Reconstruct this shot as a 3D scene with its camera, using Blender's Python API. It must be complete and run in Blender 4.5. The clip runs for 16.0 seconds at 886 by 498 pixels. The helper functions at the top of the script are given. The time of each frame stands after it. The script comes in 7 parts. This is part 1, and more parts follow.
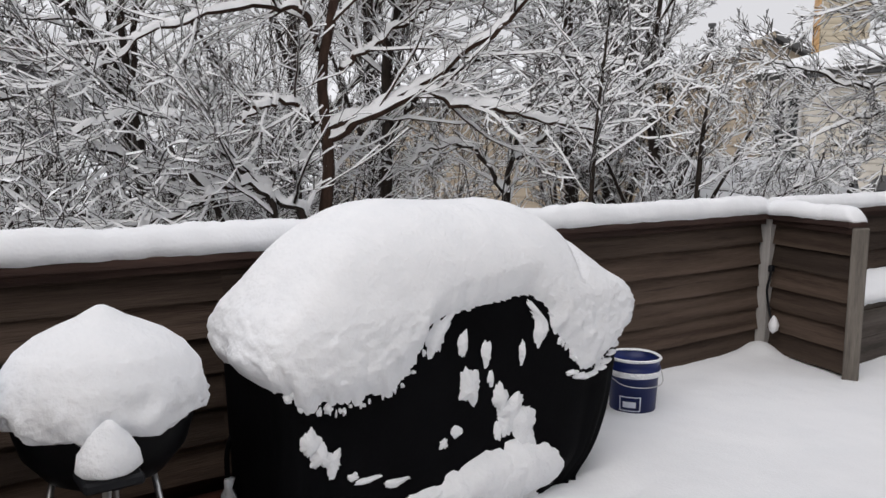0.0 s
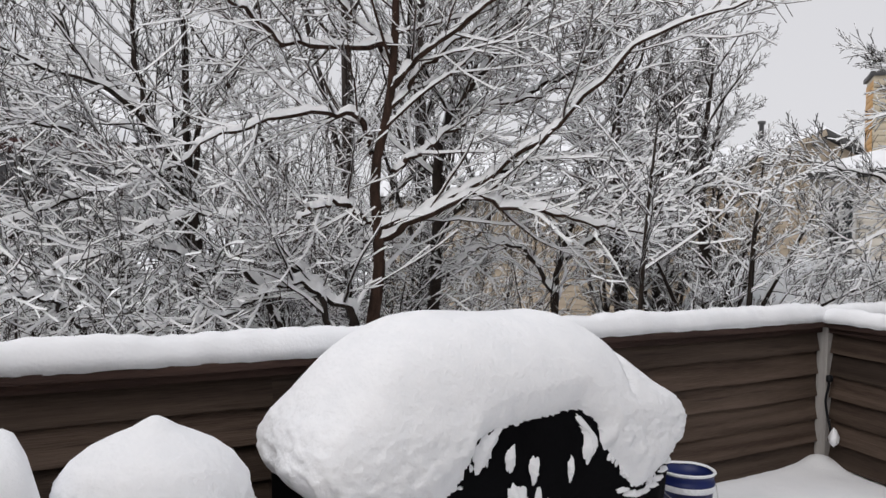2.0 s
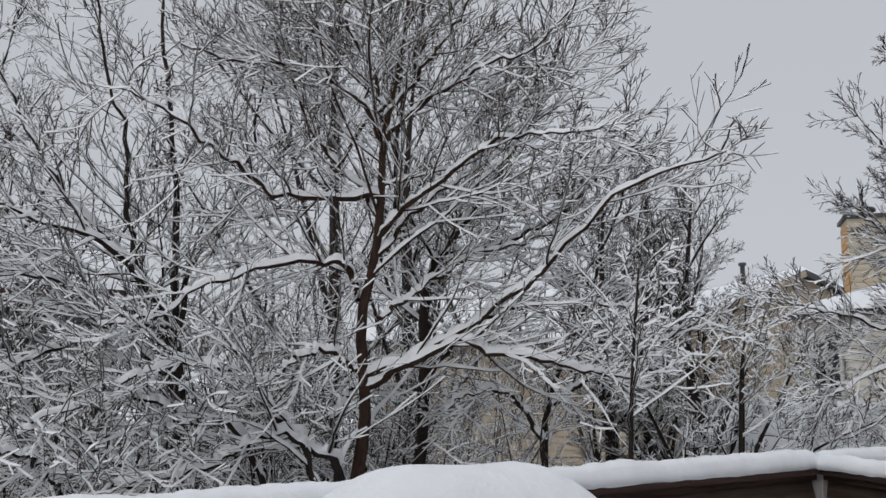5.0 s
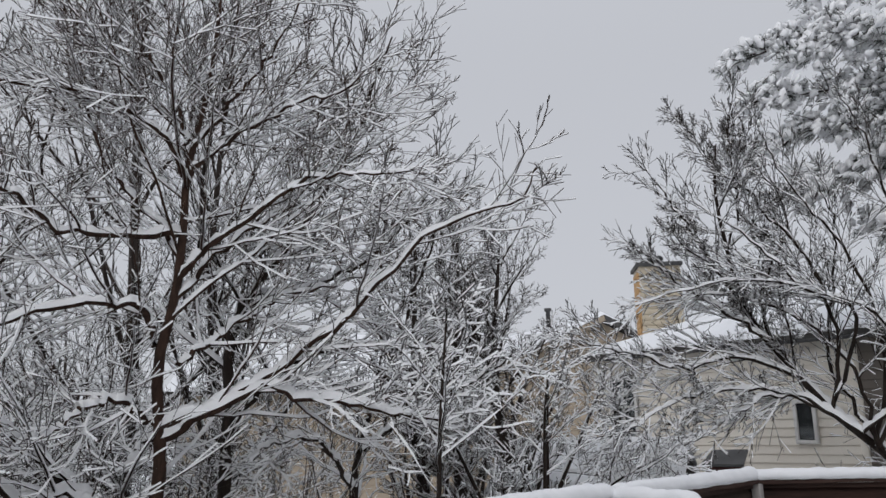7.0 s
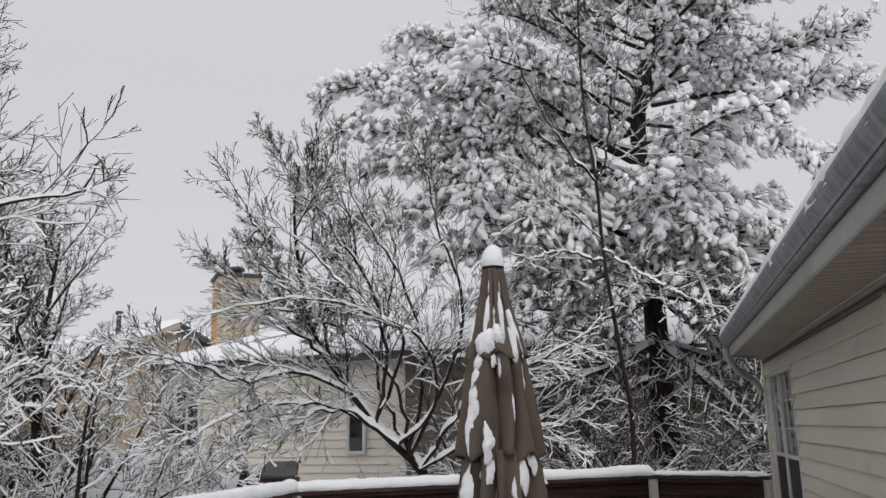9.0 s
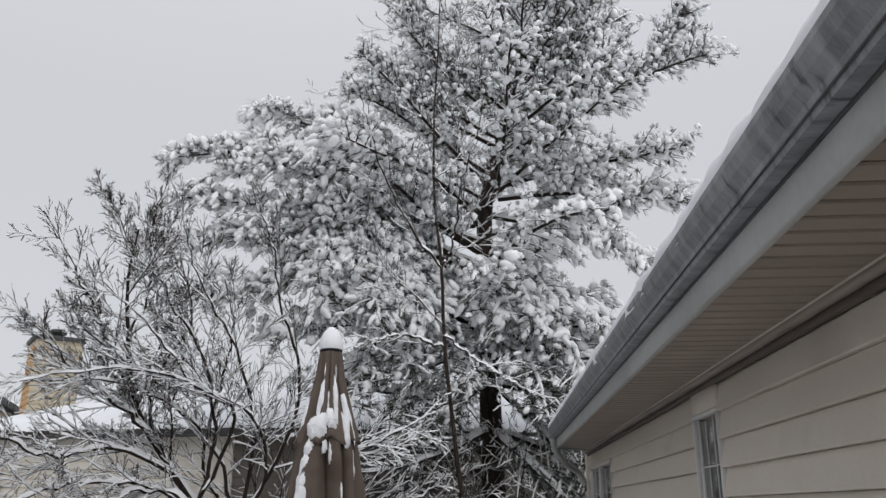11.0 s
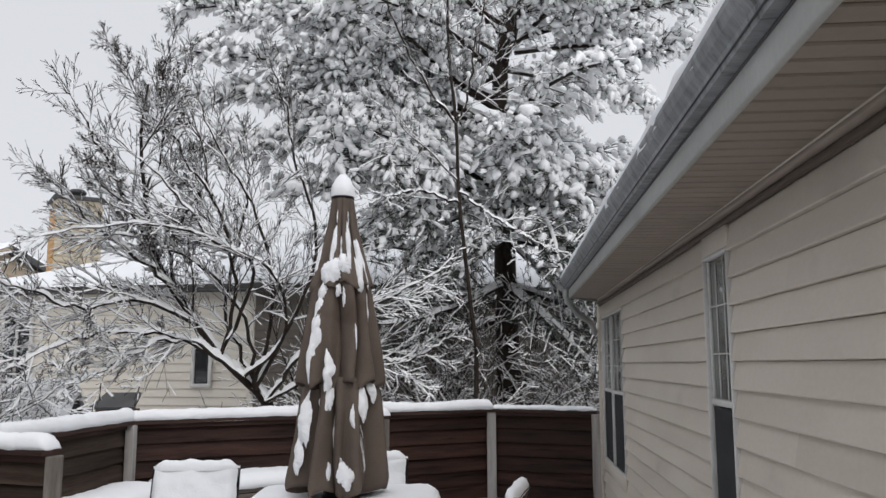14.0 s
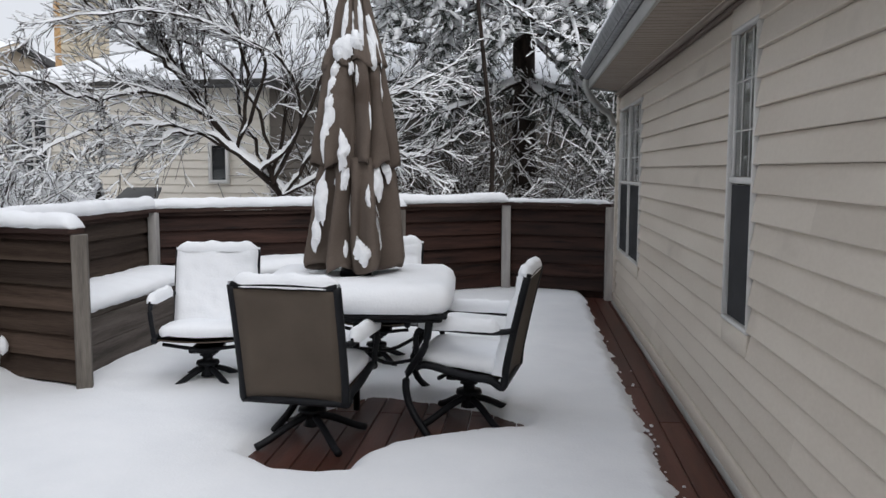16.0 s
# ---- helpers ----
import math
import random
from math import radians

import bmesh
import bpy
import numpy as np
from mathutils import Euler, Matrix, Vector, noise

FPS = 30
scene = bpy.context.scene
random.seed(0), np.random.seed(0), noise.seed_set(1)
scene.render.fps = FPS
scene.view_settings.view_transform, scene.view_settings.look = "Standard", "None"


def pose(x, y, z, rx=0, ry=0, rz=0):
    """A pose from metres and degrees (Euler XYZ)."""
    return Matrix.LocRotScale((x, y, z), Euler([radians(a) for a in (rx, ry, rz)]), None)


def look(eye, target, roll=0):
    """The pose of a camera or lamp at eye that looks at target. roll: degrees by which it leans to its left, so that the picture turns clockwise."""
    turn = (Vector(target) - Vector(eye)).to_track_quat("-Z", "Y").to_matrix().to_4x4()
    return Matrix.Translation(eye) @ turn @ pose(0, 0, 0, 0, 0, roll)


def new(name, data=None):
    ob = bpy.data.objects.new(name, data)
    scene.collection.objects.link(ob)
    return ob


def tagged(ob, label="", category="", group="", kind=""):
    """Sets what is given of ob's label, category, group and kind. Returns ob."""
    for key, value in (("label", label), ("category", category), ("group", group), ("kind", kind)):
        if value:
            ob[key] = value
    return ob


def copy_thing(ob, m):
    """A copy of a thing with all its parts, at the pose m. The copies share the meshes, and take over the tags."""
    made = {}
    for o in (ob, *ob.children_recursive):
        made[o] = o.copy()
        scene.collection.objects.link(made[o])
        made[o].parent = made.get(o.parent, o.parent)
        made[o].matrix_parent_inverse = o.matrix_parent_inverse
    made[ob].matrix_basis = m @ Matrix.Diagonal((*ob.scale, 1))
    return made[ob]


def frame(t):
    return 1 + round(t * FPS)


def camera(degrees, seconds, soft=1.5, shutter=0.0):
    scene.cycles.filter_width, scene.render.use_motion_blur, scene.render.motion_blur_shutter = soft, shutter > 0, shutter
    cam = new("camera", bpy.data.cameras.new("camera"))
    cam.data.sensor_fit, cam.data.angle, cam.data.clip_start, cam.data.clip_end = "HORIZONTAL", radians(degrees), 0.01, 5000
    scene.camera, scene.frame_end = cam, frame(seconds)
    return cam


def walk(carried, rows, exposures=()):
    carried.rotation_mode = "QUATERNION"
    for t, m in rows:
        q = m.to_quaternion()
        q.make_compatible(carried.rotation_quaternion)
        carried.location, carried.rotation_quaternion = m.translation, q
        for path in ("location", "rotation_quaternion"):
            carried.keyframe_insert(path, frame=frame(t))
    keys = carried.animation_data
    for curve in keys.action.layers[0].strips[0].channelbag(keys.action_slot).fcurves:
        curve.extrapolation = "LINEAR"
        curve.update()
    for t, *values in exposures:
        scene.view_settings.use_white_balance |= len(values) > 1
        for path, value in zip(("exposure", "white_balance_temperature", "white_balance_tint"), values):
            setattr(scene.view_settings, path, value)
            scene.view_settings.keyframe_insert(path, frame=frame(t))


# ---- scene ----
cam = camera(57.2, 16.0)
PATH = [
    (0, (-0.272, 0.347, 1.529), (-1.872, 1.521, 1.278), 0.6),
    (0.5, (-0.274, 0.334, 1.551), (-1.9, 1.47, 1.295), 0.7),
    (1, (-0.268, 0.324, 1.582), (-1.921, 1.428, 1.361), 1.0),
    (1.5, (-0.244, 0.307, 1.604), (-1.918, 1.396, 1.495), 1.0),
    (2, (-0.25, 0.323, 1.623), (-1.931, 1.406, 1.591), 1.2),
    (2.5, (-0.243, 0.316, 1.643), (-1.926, 1.397, 1.669), 1.3),
    (3, (-0.237, 0.306, 1.655), (-1.919, 1.386, 1.749), 1.0),
    (3.5, (-0.228, 0.297, 1.675), (-1.903, 1.375, 1.86), 0.9),
    (4, (-0.212, 0.285, 1.677), (-1.88, 1.363, 1.912), 0.7),
    (4.2, (-0.208, 0.279, 1.679), (-1.872, 1.358, 1.938), 0.6),
    (6.3, (-0.22, 0.403, 1.614), (-1.76, 1.601, 2.051), -2.2),
    (6.5, (-0.23, 0.412, 1.613), (-1.717, 1.674, 2.057), -2.6),
    (7, (-0.259, 0.435, 1.623), (-1.601, 1.854, 2.051), -1.4),
    (7.5, (-0.213, 0.471, 1.627), (-1.36, 2.055, 2.045), -1.6),
    (8, (-0.181, 0.518, 1.639), (-1.077, 2.257, 2.055), -1.8),
    (8.5, (-0.162, 0.526, 1.647), (-0.759, 2.389, 2.066), -1.7),
    (9, (-0.096, 0.594, 1.656), (-0.588, 2.484, 2.084), -1.3),
    (9.5, (-0.034, 0.626, 1.663), (-0.381, 2.542, 2.12), -1.2),
    (10, (-0.057, 0.639, 1.675), (-0.261, 2.567, 2.164), -1.5),
    (10.2, (-0.082, 0.624, 1.675), (-0.238, 2.55, 2.191), -1.4),
    (12.3, (-0.017, 0.52, 1.704), (-0.118, 2.401, 2.374), 0.3),
    (12.5, (-0.019, 0.524, 1.697), (-0.12, 2.407, 2.364), 0.3),
    (13, (-0.03, 0.543, 1.667), (-0.134, 2.45, 2.26), 0.1),
    (13.5, (-0.037, 0.573, 1.641), (-0.171, 2.516, 2.097), -0.3),
    (14, (-0.031, 0.615, 1.595), (-0.192, 2.588, 1.876), -0.1),
    (14.1, (-0.026, 0.626, 1.59), (-0.193, 2.604, 1.839), 0.2),
    (14.5, (-0.031, 0.65, 1.559), (-0.206, 2.637, 1.708), 0.1),
    (15, (-0.033, 0.66, 1.519), (-0.225, 2.651, 1.535), 0.0),
    (15.5, (-0.031, 0.669, 1.488), (-0.231, 2.657, 1.403), 0.0),
    (16, (-0.032, 0.684, 1.453), (-0.233, 2.664, 1.258), 0.2),
]
EXPOSURES = [(0, 0.16, 6650, 12), (1, 0.25, 6650, 12), (2, 0.15, 6650, 12), (3.5, -0.02, 6620, 12), (4, -0.24, 6350, 10), (6.9, -0.2, 6350, 11), (7.6, -0.06, 6450, 11), (8.5, 0.0, 6600, 11), (10, 0.05, 6600, 11), (12.5, -0.05, 6250, 9), (13.5, 0.06, 6500, 11), (14.5, 0.34, 6500, 10), (15.2, 0.36, 6450, 11), (16, 0.28, 6350, 10)]
walk(cam, [(t, look(e, g, r)) for t, e, g, r in PATH], EXPOSURES)

# ---- light: an overcast winter sky, a weak wide sun behind the cloud ----
world = bpy.data.worlds.new("overcast")
scene.world = world
world.use_nodes = True
wn, wl = world.node_tree.nodes, world.node_tree.links
wn.clear()
sky = wn.new("ShaderNodeTexSky")
sky.sky_type, sky.sun_disc = "NISHITA", False
sky.sun_elevation, sky.sun_rotation = radians(42), radians(153)
grey = wn.new("ShaderNodeHueSaturation")
grey.inputs["Saturation"].default_value = 0.25
cloud = wn.new("ShaderNodeMixRGB")
cloud.inputs[0].default_value = 0.9
cloud.inputs[2].default_value = (6.35, 6.5, 6.85, 1)
back = wn.new("ShaderNodeBackground")
back.inputs["Strength"].default_value = 0.1
wout = wn.new("ShaderNodeOutputWorld")
wl.new(sky.outputs[0], grey.inputs["Color"])
wl.new(grey.outputs[0], cloud.inputs[1])
# an overcast sky grows brighter towards the zenith
wtc, wsep, wmap, wmul = wn.new("ShaderNodeTexCoord"), wn.new("ShaderNodeSeparateXYZ"), wn.new("ShaderNodeMapRange"), wn.new("ShaderNodeVectorMath")
wmap.interpolation_type = "SMOOTHSTEP"
wmap.inputs["From Min"].default_value, wmap.inputs["From Max"].default_value = 0.38, 1.0
wmap.inputs["To Min"].default_value, wmap.inputs["To Max"].default_value = 1.0, 1.4
wmul.operation = "SCALE"
wl.new(wtc.outputs["Generated"], wsep.inputs[0])
wl.new(wsep.outputs["Z"], wmap.inputs["Value"])
wl.new(cloud.outputs[0], wmul.inputs[0])
wl.new(wmap.outputs[0], wmul.inputs["Scale"])
wl.new(wmul.outputs[0], back.inputs["Color"])
wl.new(back.outputs[0], wout.inputs["Surface"])

sun = new("sun", bpy.data.lights.new("sun", "SUN"))
sun.data.energy, sun.data.angle, sun.data.color = 0.75, radians(40), (1.0, 0.97, 0.93)
sun.matrix_world = look((3.5, -7, 7), (0, 0, 0))


# ---- materials ----
def mat(name, c1, c2, scale=4.0, rough=0.8, bump=0.2, fine=40.0, stretch=(1, 1, 1), metal=0.0, vary=0.0, dirt=None, spec=0.3):
    """A surface with colour at two scales, fine relief, and a shift of tone from piece to piece."""
    m = bpy.data.materials.new(name)
    m.use_nodes = True
    n, l = m.node_tree.nodes, m.node_tree.links
    bsdf = n["Principled BSDF"]
    tc, info = n.new("ShaderNodeTexCoord"), n.new("ShaderNodeObjectInfo")
    add, mp = n.new("ShaderNodeVectorMath"), n.new("ShaderNodeMapping")
    sc = n.new("ShaderNodeVectorMath")
    sc.operation = "SCALE"
    sc.inputs[0].default_value = (37.0, 17.0, 23.0)
    l.new(info.outputs["Random"], sc.inputs["Scale"])
    l.new(tc.outputs["Object"], add.inputs[0])
    l.new(sc.outputs[0], add.inputs[1])
    l.new(add.outputs[0], mp.inputs["Vector"])
    mp.inputs["Scale"].default_value = stretch
    big, small = n.new("ShaderNodeTexNoise"), n.new("ShaderNodeTexNoise")
    big.inputs["Scale"].default_value, big.inputs["Detail"].default_value = scale, 5
    small.inputs["Scale"].default_value, small.inputs["Detail"].default_value = fine, 3
    ramp = n.new("ShaderNodeValToRGB")
    ramp.color_ramp.elements[0].position, ramp.color_ramp.elements[1].position = 0.3, 0.7
    ramp.color_ramp.elements[0].color, ramp.color_ramp.elements[1].color = (*c1, 1), (*c2, 1)
    for t in (big, small):
        l.new(mp.outputs[0], t.inputs["Vector"])
    mixv = n.new("ShaderNodeMath")
    mixv.operation = "MULTIPLY_ADD"
    mixv.inputs[1].default_value, mixv.inputs[2].default_value = 0.35, -0.175
    l.new(small.outputs["Fac"], mixv.inputs[0])
    tot = n.new("ShaderNodeMath")
    l.new(big.outputs["Fac"], tot.inputs[0])
    l.new(mixv.outputs[0], tot.inputs[1])
    l.new(tot.outputs[0], ramp.inputs["Fac"])
    colour = ramp.outputs["Color"]
    if dirt:
        spots, dr, dm = n.new("ShaderNodeTexNoise"), n.new("ShaderNodeValToRGB"), n.new("ShaderNodeMixRGB")
        spots.inputs["Scale"].default_value, spots.inputs["Detail"].default_value = dirt[1], 6
        dr.color_ramp.elements[0].position, dr.color_ramp.elements[1].position = dirt[2], min(1.0, dirt[2] + 0.12)
        l.new(add.outputs[0] if len(dirt) > 3 else mp.outputs[0], spots.inputs["Vector"])
        l.new(spots.outputs["Fac"], dr.inputs["Fac"])
        l.new(dr.outputs["Color"], dm.inputs["Fac"])
        l.new(colour, dm.inputs[1])
        dm.inputs[2].default_value = (*dirt[0], 1)
        colour = dm.outputs[0]
    if vary:
        hs, mr = n.new("ShaderNodeHueSaturation"), n.new("ShaderNodeMapRange")
        mr.inputs["To Min"].default_value, mr.inputs["To Max"].default_value = 1 - vary, 1 + vary
        l.new(info.outputs["Random"], mr.inputs["Value"])
        l.new(mr.outputs[0], hs.inputs["Value"])
        l.new(colour, hs.inputs["Color"])
        colour = hs.outputs[0]
    l.new(colour, bsdf.inputs["Base Color"])
    bsdf.inputs["Roughness"].default_value, bsdf.inputs["Metallic"].default_value = rough, metal
    bsdf.inputs["Specular IOR Level"].default_value = spec
    if bump:
        bp = n.new("ShaderNodeBump")
        bp.inputs["Strength"].default_value, bp.inputs["Distance"].default_value = bump, 0.02
        l.new(tot.outputs[0], bp.inputs["Height"])
        l.new(bp.outputs[0], bsdf.inputs["Normal"])
    return m


SNOW = mat("snow", (0.86, 0.875, 0.90), (0.91, 0.92, 0.94), 2.5, 0.75, 0.35, 70.0, spec=0.2)
SNOW_ROUGH = mat("crumbly_snow", (0.85, 0.865, 0.89), (0.91, 0.92, 0.94), 14.0, 0.8, 0.9, 60.0, spec=0.2)
SNOW_HEAP = mat("heaped_snow", (0.86, 0.875, 0.90), (0.91, 0.92, 0.94), 9.0, 0.8, 0.75, 48.0, spec=0.15)
FENCE = mat("weathered_fence_wood", (0.034, 0.021, 0.0145), (0.098, 0.069, 0.052), 1.3, 0.85, 0.6, 18.0, (0.5, 6, 10), vary=0.42, dirt=((0.016, 0.009, 0.007), 2.4, 0.64))
FENCE_WET = mat("wet_red_brown_wood", (0.013, 0.0058, 0.0045), (0.055, 0.026, 0.019), 1.6, 0.6, 0.4, 12.0, (0.8, 6, 9), vary=0.3, dirt=((0.009, 0.005, 0.004), 2.0, 0.6), spec=0.2)
CAPWOOD = mat("rail_cap_wood", (0.030, 0.016, 0.013), (0.070, 0.040, 0.031), 2.4, 0.8, 0.4, 26.0, (0.5, 6, 7), vary=0.15)
POSTWOOD = mat("grey_post_wood", (0.085, 0.074, 0.064), (0.20, 0.178, 0.155), 2.6, 0.9, 0.5, 24.0, (7, 7, 0.6), vary=0.1)
POSTPALE = mat("pale_post_wood", (0.30, 0.285, 0.27), (0.46, 0.44, 0.42), 2.6, 0.9, 0.4, 24.0, (7, 7, 0.6))
BENCHWOOD = mat("bench_wood", (0.055, 0.045, 0.038), (0.145, 0.122, 0.107), 2.4, 0.85, 0.5, 26.0, (0.5, 6, 7), vary=0.2, dirt=((0.03, 0.02, 0.017), 3.0, 0.66))
DECKWOOD = mat("wet_deck_board", (0.048, 0.018, 0.012), (0.105, 0.040, 0.028), 2.0, 0.4, 0.3, 30.0, (6, 0.4, 6), vary=0.2)
VINYL = mat("beige_vinyl_siding", (0.56, 0.50, 0.425), (0.64, 0.58, 0.50), 1.2, 0.55, 0.08, 60.0, (1, 0.5, 1), vary=0.03, dirt=((0.47, 0.42, 0.36), 1.6, 0.62))
EAVE_SHADE = mat("brown_frieze", (0.09, 0.07, 0.055), (0.13, 0.10, 0.08), 2.0, 0.6, 0.05, 40.0)
# beige vinyl in a darker tone that holds the eave's shade
SHADED_SOFFIT = mat("shaded_soffit_vinyl", (0.245, 0.205, 0.17), (0.30, 0.25, 0.21), 2.0, 0.5, 0.05, 40.0)
FASCIA = mat("fascia_metal", (0.33, 0.335, 0.32), (0.43, 0.435, 0.415), 2.0, 0.5, 0.05, 40.0)
GUTTER = mat("dirty_gutter_metal", (0.15, 0.155, 0.16), (0.30, 0.31, 0.32), 2.2, 0.45, 0.08, 16.0, (3, 9, 3), dirt=((0.055, 0.055, 0.058), 2.6, 0.60))
WHITEFRAME = mat("white_window_vinyl", (0.58, 0.57, 0.55), (0.68, 0.67, 0.65), 3.0, 0.45, 0.05, 40.0)
SCREEN = mat("insect_screen", (0.018, 0.019, 0.021), (0.034, 0.035, 0.038), 6.0, 0.8, 0.2, 400.0)
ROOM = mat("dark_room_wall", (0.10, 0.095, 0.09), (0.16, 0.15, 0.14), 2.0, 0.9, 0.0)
SHINGLE = mat("asphalt_shingle", (0.05, 0.048, 0.046), (0.10, 0.096, 0.09), 6.0, 0.9, 0.5, 80.0)
COVER = mat("black_vinyl_cover", (0.002, 0.002, 0.0025), (0.004, 0.004, 0.005), 3.0, 0.75, 0.25, 60.0, spec=0.05)
BLACKMETAL = mat("black_metal", (0.004, 0.0045, 0.006), (0.009, 0.0095, 0.012), 6.0, 0.5, 0.15, 60.0, spec=0.22)
ENAMEL = mat("black_enamel", (0.003, 0.003, 0.0035), (0.006, 0.006, 0.007), 4.0, 0.45, 0.05, 60.0, spec=0.08)
STEEL = mat("bare_steel", (0.45, 0.45, 0.46), (0.6, 0.6, 0.6), 8.0, 0.35, 0.1, 60.0, metal=1.0)
GREYBOX = mat("taupe_plastic", (0.07, 0.065, 0.06), (0.10, 0.094, 0.087), 3.0, 0.6, 0.1, 40.0)
BLUE = mat("blue_bucket_plastic", (0.004, 0.012, 0.085), (0.006, 0.017, 0.115), 3.0, 0.4, 0.08, 40.0, spec=0.4)
PALEBLUE = mat("pale_print", (0.55, 0.58, 0.68), (0.62, 0.65, 0.74), 5.0, 0.6, 0.0)
SLING = mat("taupe_sling_fabric", (0.082, 0.064, 0.049), (0.108, 0.086, 0.067), 3.0, 0.85, 0.25, 220.0)
CANVAS = mat("taupe_umbrella_canvas", (0.098, 0.076, 0.062), (0.145, 0.114, 0.094), 2.5, 0.9, 0.25, 130.0, dirt=((0.08, 0.058, 0.045), 3.0, 0.58))
BARK = mat("wet_bark", (0.014, 0.010, 0.008), (0.045, 0.032, 0.025), 6.0, 0.9, 0.6, 40.0, (3, 3, 1))
BARK_RED = mat("red_brown_bark", (0.024, 0.013, 0.009), (0.068, 0.038, 0.026), 6.0, 0.9, 0.6, 40.0, (3, 3, 1))
BARK_FAR = mat("grey_bark", (0.028, 0.021, 0.018), (0.07, 0.054, 0.047), 5.0, 0.9, 0.3, 30.0)
NEEDLE = mat("pine_needles", (0.028, 0.034, 0.028), (0.085, 0.097, 0.085), 1.5, 0.7, 0.0)
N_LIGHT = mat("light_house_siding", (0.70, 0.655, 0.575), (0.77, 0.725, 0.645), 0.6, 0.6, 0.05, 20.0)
# taupe side wall: the shade on that face is part of its colour
N_TAUPE_SHADED = mat("shaded_taupe_siding", (0.17, 0.15, 0.128), (0.215, 0.19, 0.165), 0.6, 0.7, 0.05, 20.0)
N_TAN = mat("tan_house_siding", (0.40, 0.335, 0.255), (0.46, 0.385, 0.295), 0.6, 0.65, 0.05, 20.0)
N_GREY = mat("grey_house_siding", (0.20, 0.205, 0.215), (0.26, 0.265, 0.275), 0.6, 0.65, 0.05, 20.0)
N_ORANGE = mat("orange_tan_siding", (0.55, 0.32, 0.13), (0.63, 0.39, 0.18), 0.8, 0.65, 0.05, 20.0)
N_CREAM = mat("cream_siding", (0.52, 0.45, 0.34), (0.60, 0.53, 0.41), 0.8, 0.65, 0.05, 20.0)
TRIMBROWN = mat("maroon_trim", (0.10, 0.045, 0.042), (0.15, 0.07, 0.065), 2.0, 0.6, 0.05)
TRIMDARK = mat("dark_grey_trim", (0.06, 0.06, 0.062), (0.10, 0.10, 0.10), 2.0, 0.6, 0.05)

SNOW_TWIG = mat("twig_snow", (0.91, 0.918, 0.93), (0.95, 0.953, 0.96), 14.0, 0.8, 0.3, 60.0, spec=0.1)

GLASS = bpy.data.materials.new("window_glass")
GLASS.use_nodes = True
gb = GLASS.node_tree.nodes["Principled BSDF"]
gb.inputs["Base Color"].default_value = (0.85, 0.9, 0.9, 1)
gb.inputs["Roughness"].default_value, gb.inputs["IOR"].default_value = 0.03, 1.45
gb.inputs["Transmission Weight"].default_value = 1.0


# ---- mesh helpers ----
def mesh_of(name, verts, faces, material, smooth=True):
    """A mesh from arrays: faces is a list of (n, 3) or (n, 4) index arrays."""
    me = bpy.data.meshes.new(name)
    verts = np.asarray(verts, np.float32).reshape(-1, 3)
    faces = [np.asarray(f, np.int32) for f in faces if len(f)]
    loops = np.concatenate([f.ravel() for f in faces])
    sizes = np.concatenate([np.full(len(f), f.shape[1], np.int32) for f in faces])
    me.vertices.add(len(verts))
    me.vertices.foreach_set("co", verts.ravel())
    me.loops.add(len(loops))
    me.loops.foreach_set("vertex_index", loops)
    me.polygons.add(len(sizes))
    me.polygons.foreach_set("loop_start", np.concatenate([[0], np.cumsum(sizes)[:-1]]).astype(np.int32))
    me.polygons.foreach_set("use_smooth", np.full(len(sizes), smooth))
    me.materials.append(material)
    me.update(calc_edges=True)
    return me


def part(name, bm, material=None, parent=None, label="", smooth=True):
    """Links a bmesh (or a ready mesh) as one mesh object under a thing."""
    if isinstance(bm, bpy.types.Mesh):
        me = bm
    else:
        me = bpy.data.meshes.new(name)
        bm.normal_update()
        bm.to_mesh(me)
        bm.free()
        me.materials.append(material)
        me.polygons.foreach_set("use_smooth", [smooth] * len(me.polygons))
    ob = new(name, me)
    if parent:
        ob.parent = parent
    return tagged(ob, label)


def thing(name, m, label, category, group="", kind=""):
    ob = new(name)
    ob.empty_display_size = 0.1
    ob.matrix_world = m
    return tagged(ob, label, category, group, kind)


def box_into(bm, c, s, bevel=0.0, m=None):
    r = bmesh.ops.create_cube(bm, size=1.0, matrix=(m or Matrix()) @ Matrix.Translation(c) @ Matrix.Diagonal((*s, 1)))
    if bevel:
        edges = {e for v in r["verts"] for e in v.link_edges}
        bmesh.ops.bevel(bm, geom=list(edges), offset=bevel, segments=1, affect="EDGES", profile=0.5)
    return bm


def box(c, s, bevel=0.0, m=None):
    return box_into(bmesh.new(), c, s, bevel, m)


def beam(a, b, w, h, bevel=0.003):
    """A bar with a square section from a to b."""
    a, b = Vector(a), Vector(b)
    d = b - a
    m = Matrix.Translation((a + b) / 2) @ d.to_track_quat("X", "Z").to_matrix().to_4x4()
    return box((0, 0, 0), (d.length, w, h), bevel, m)


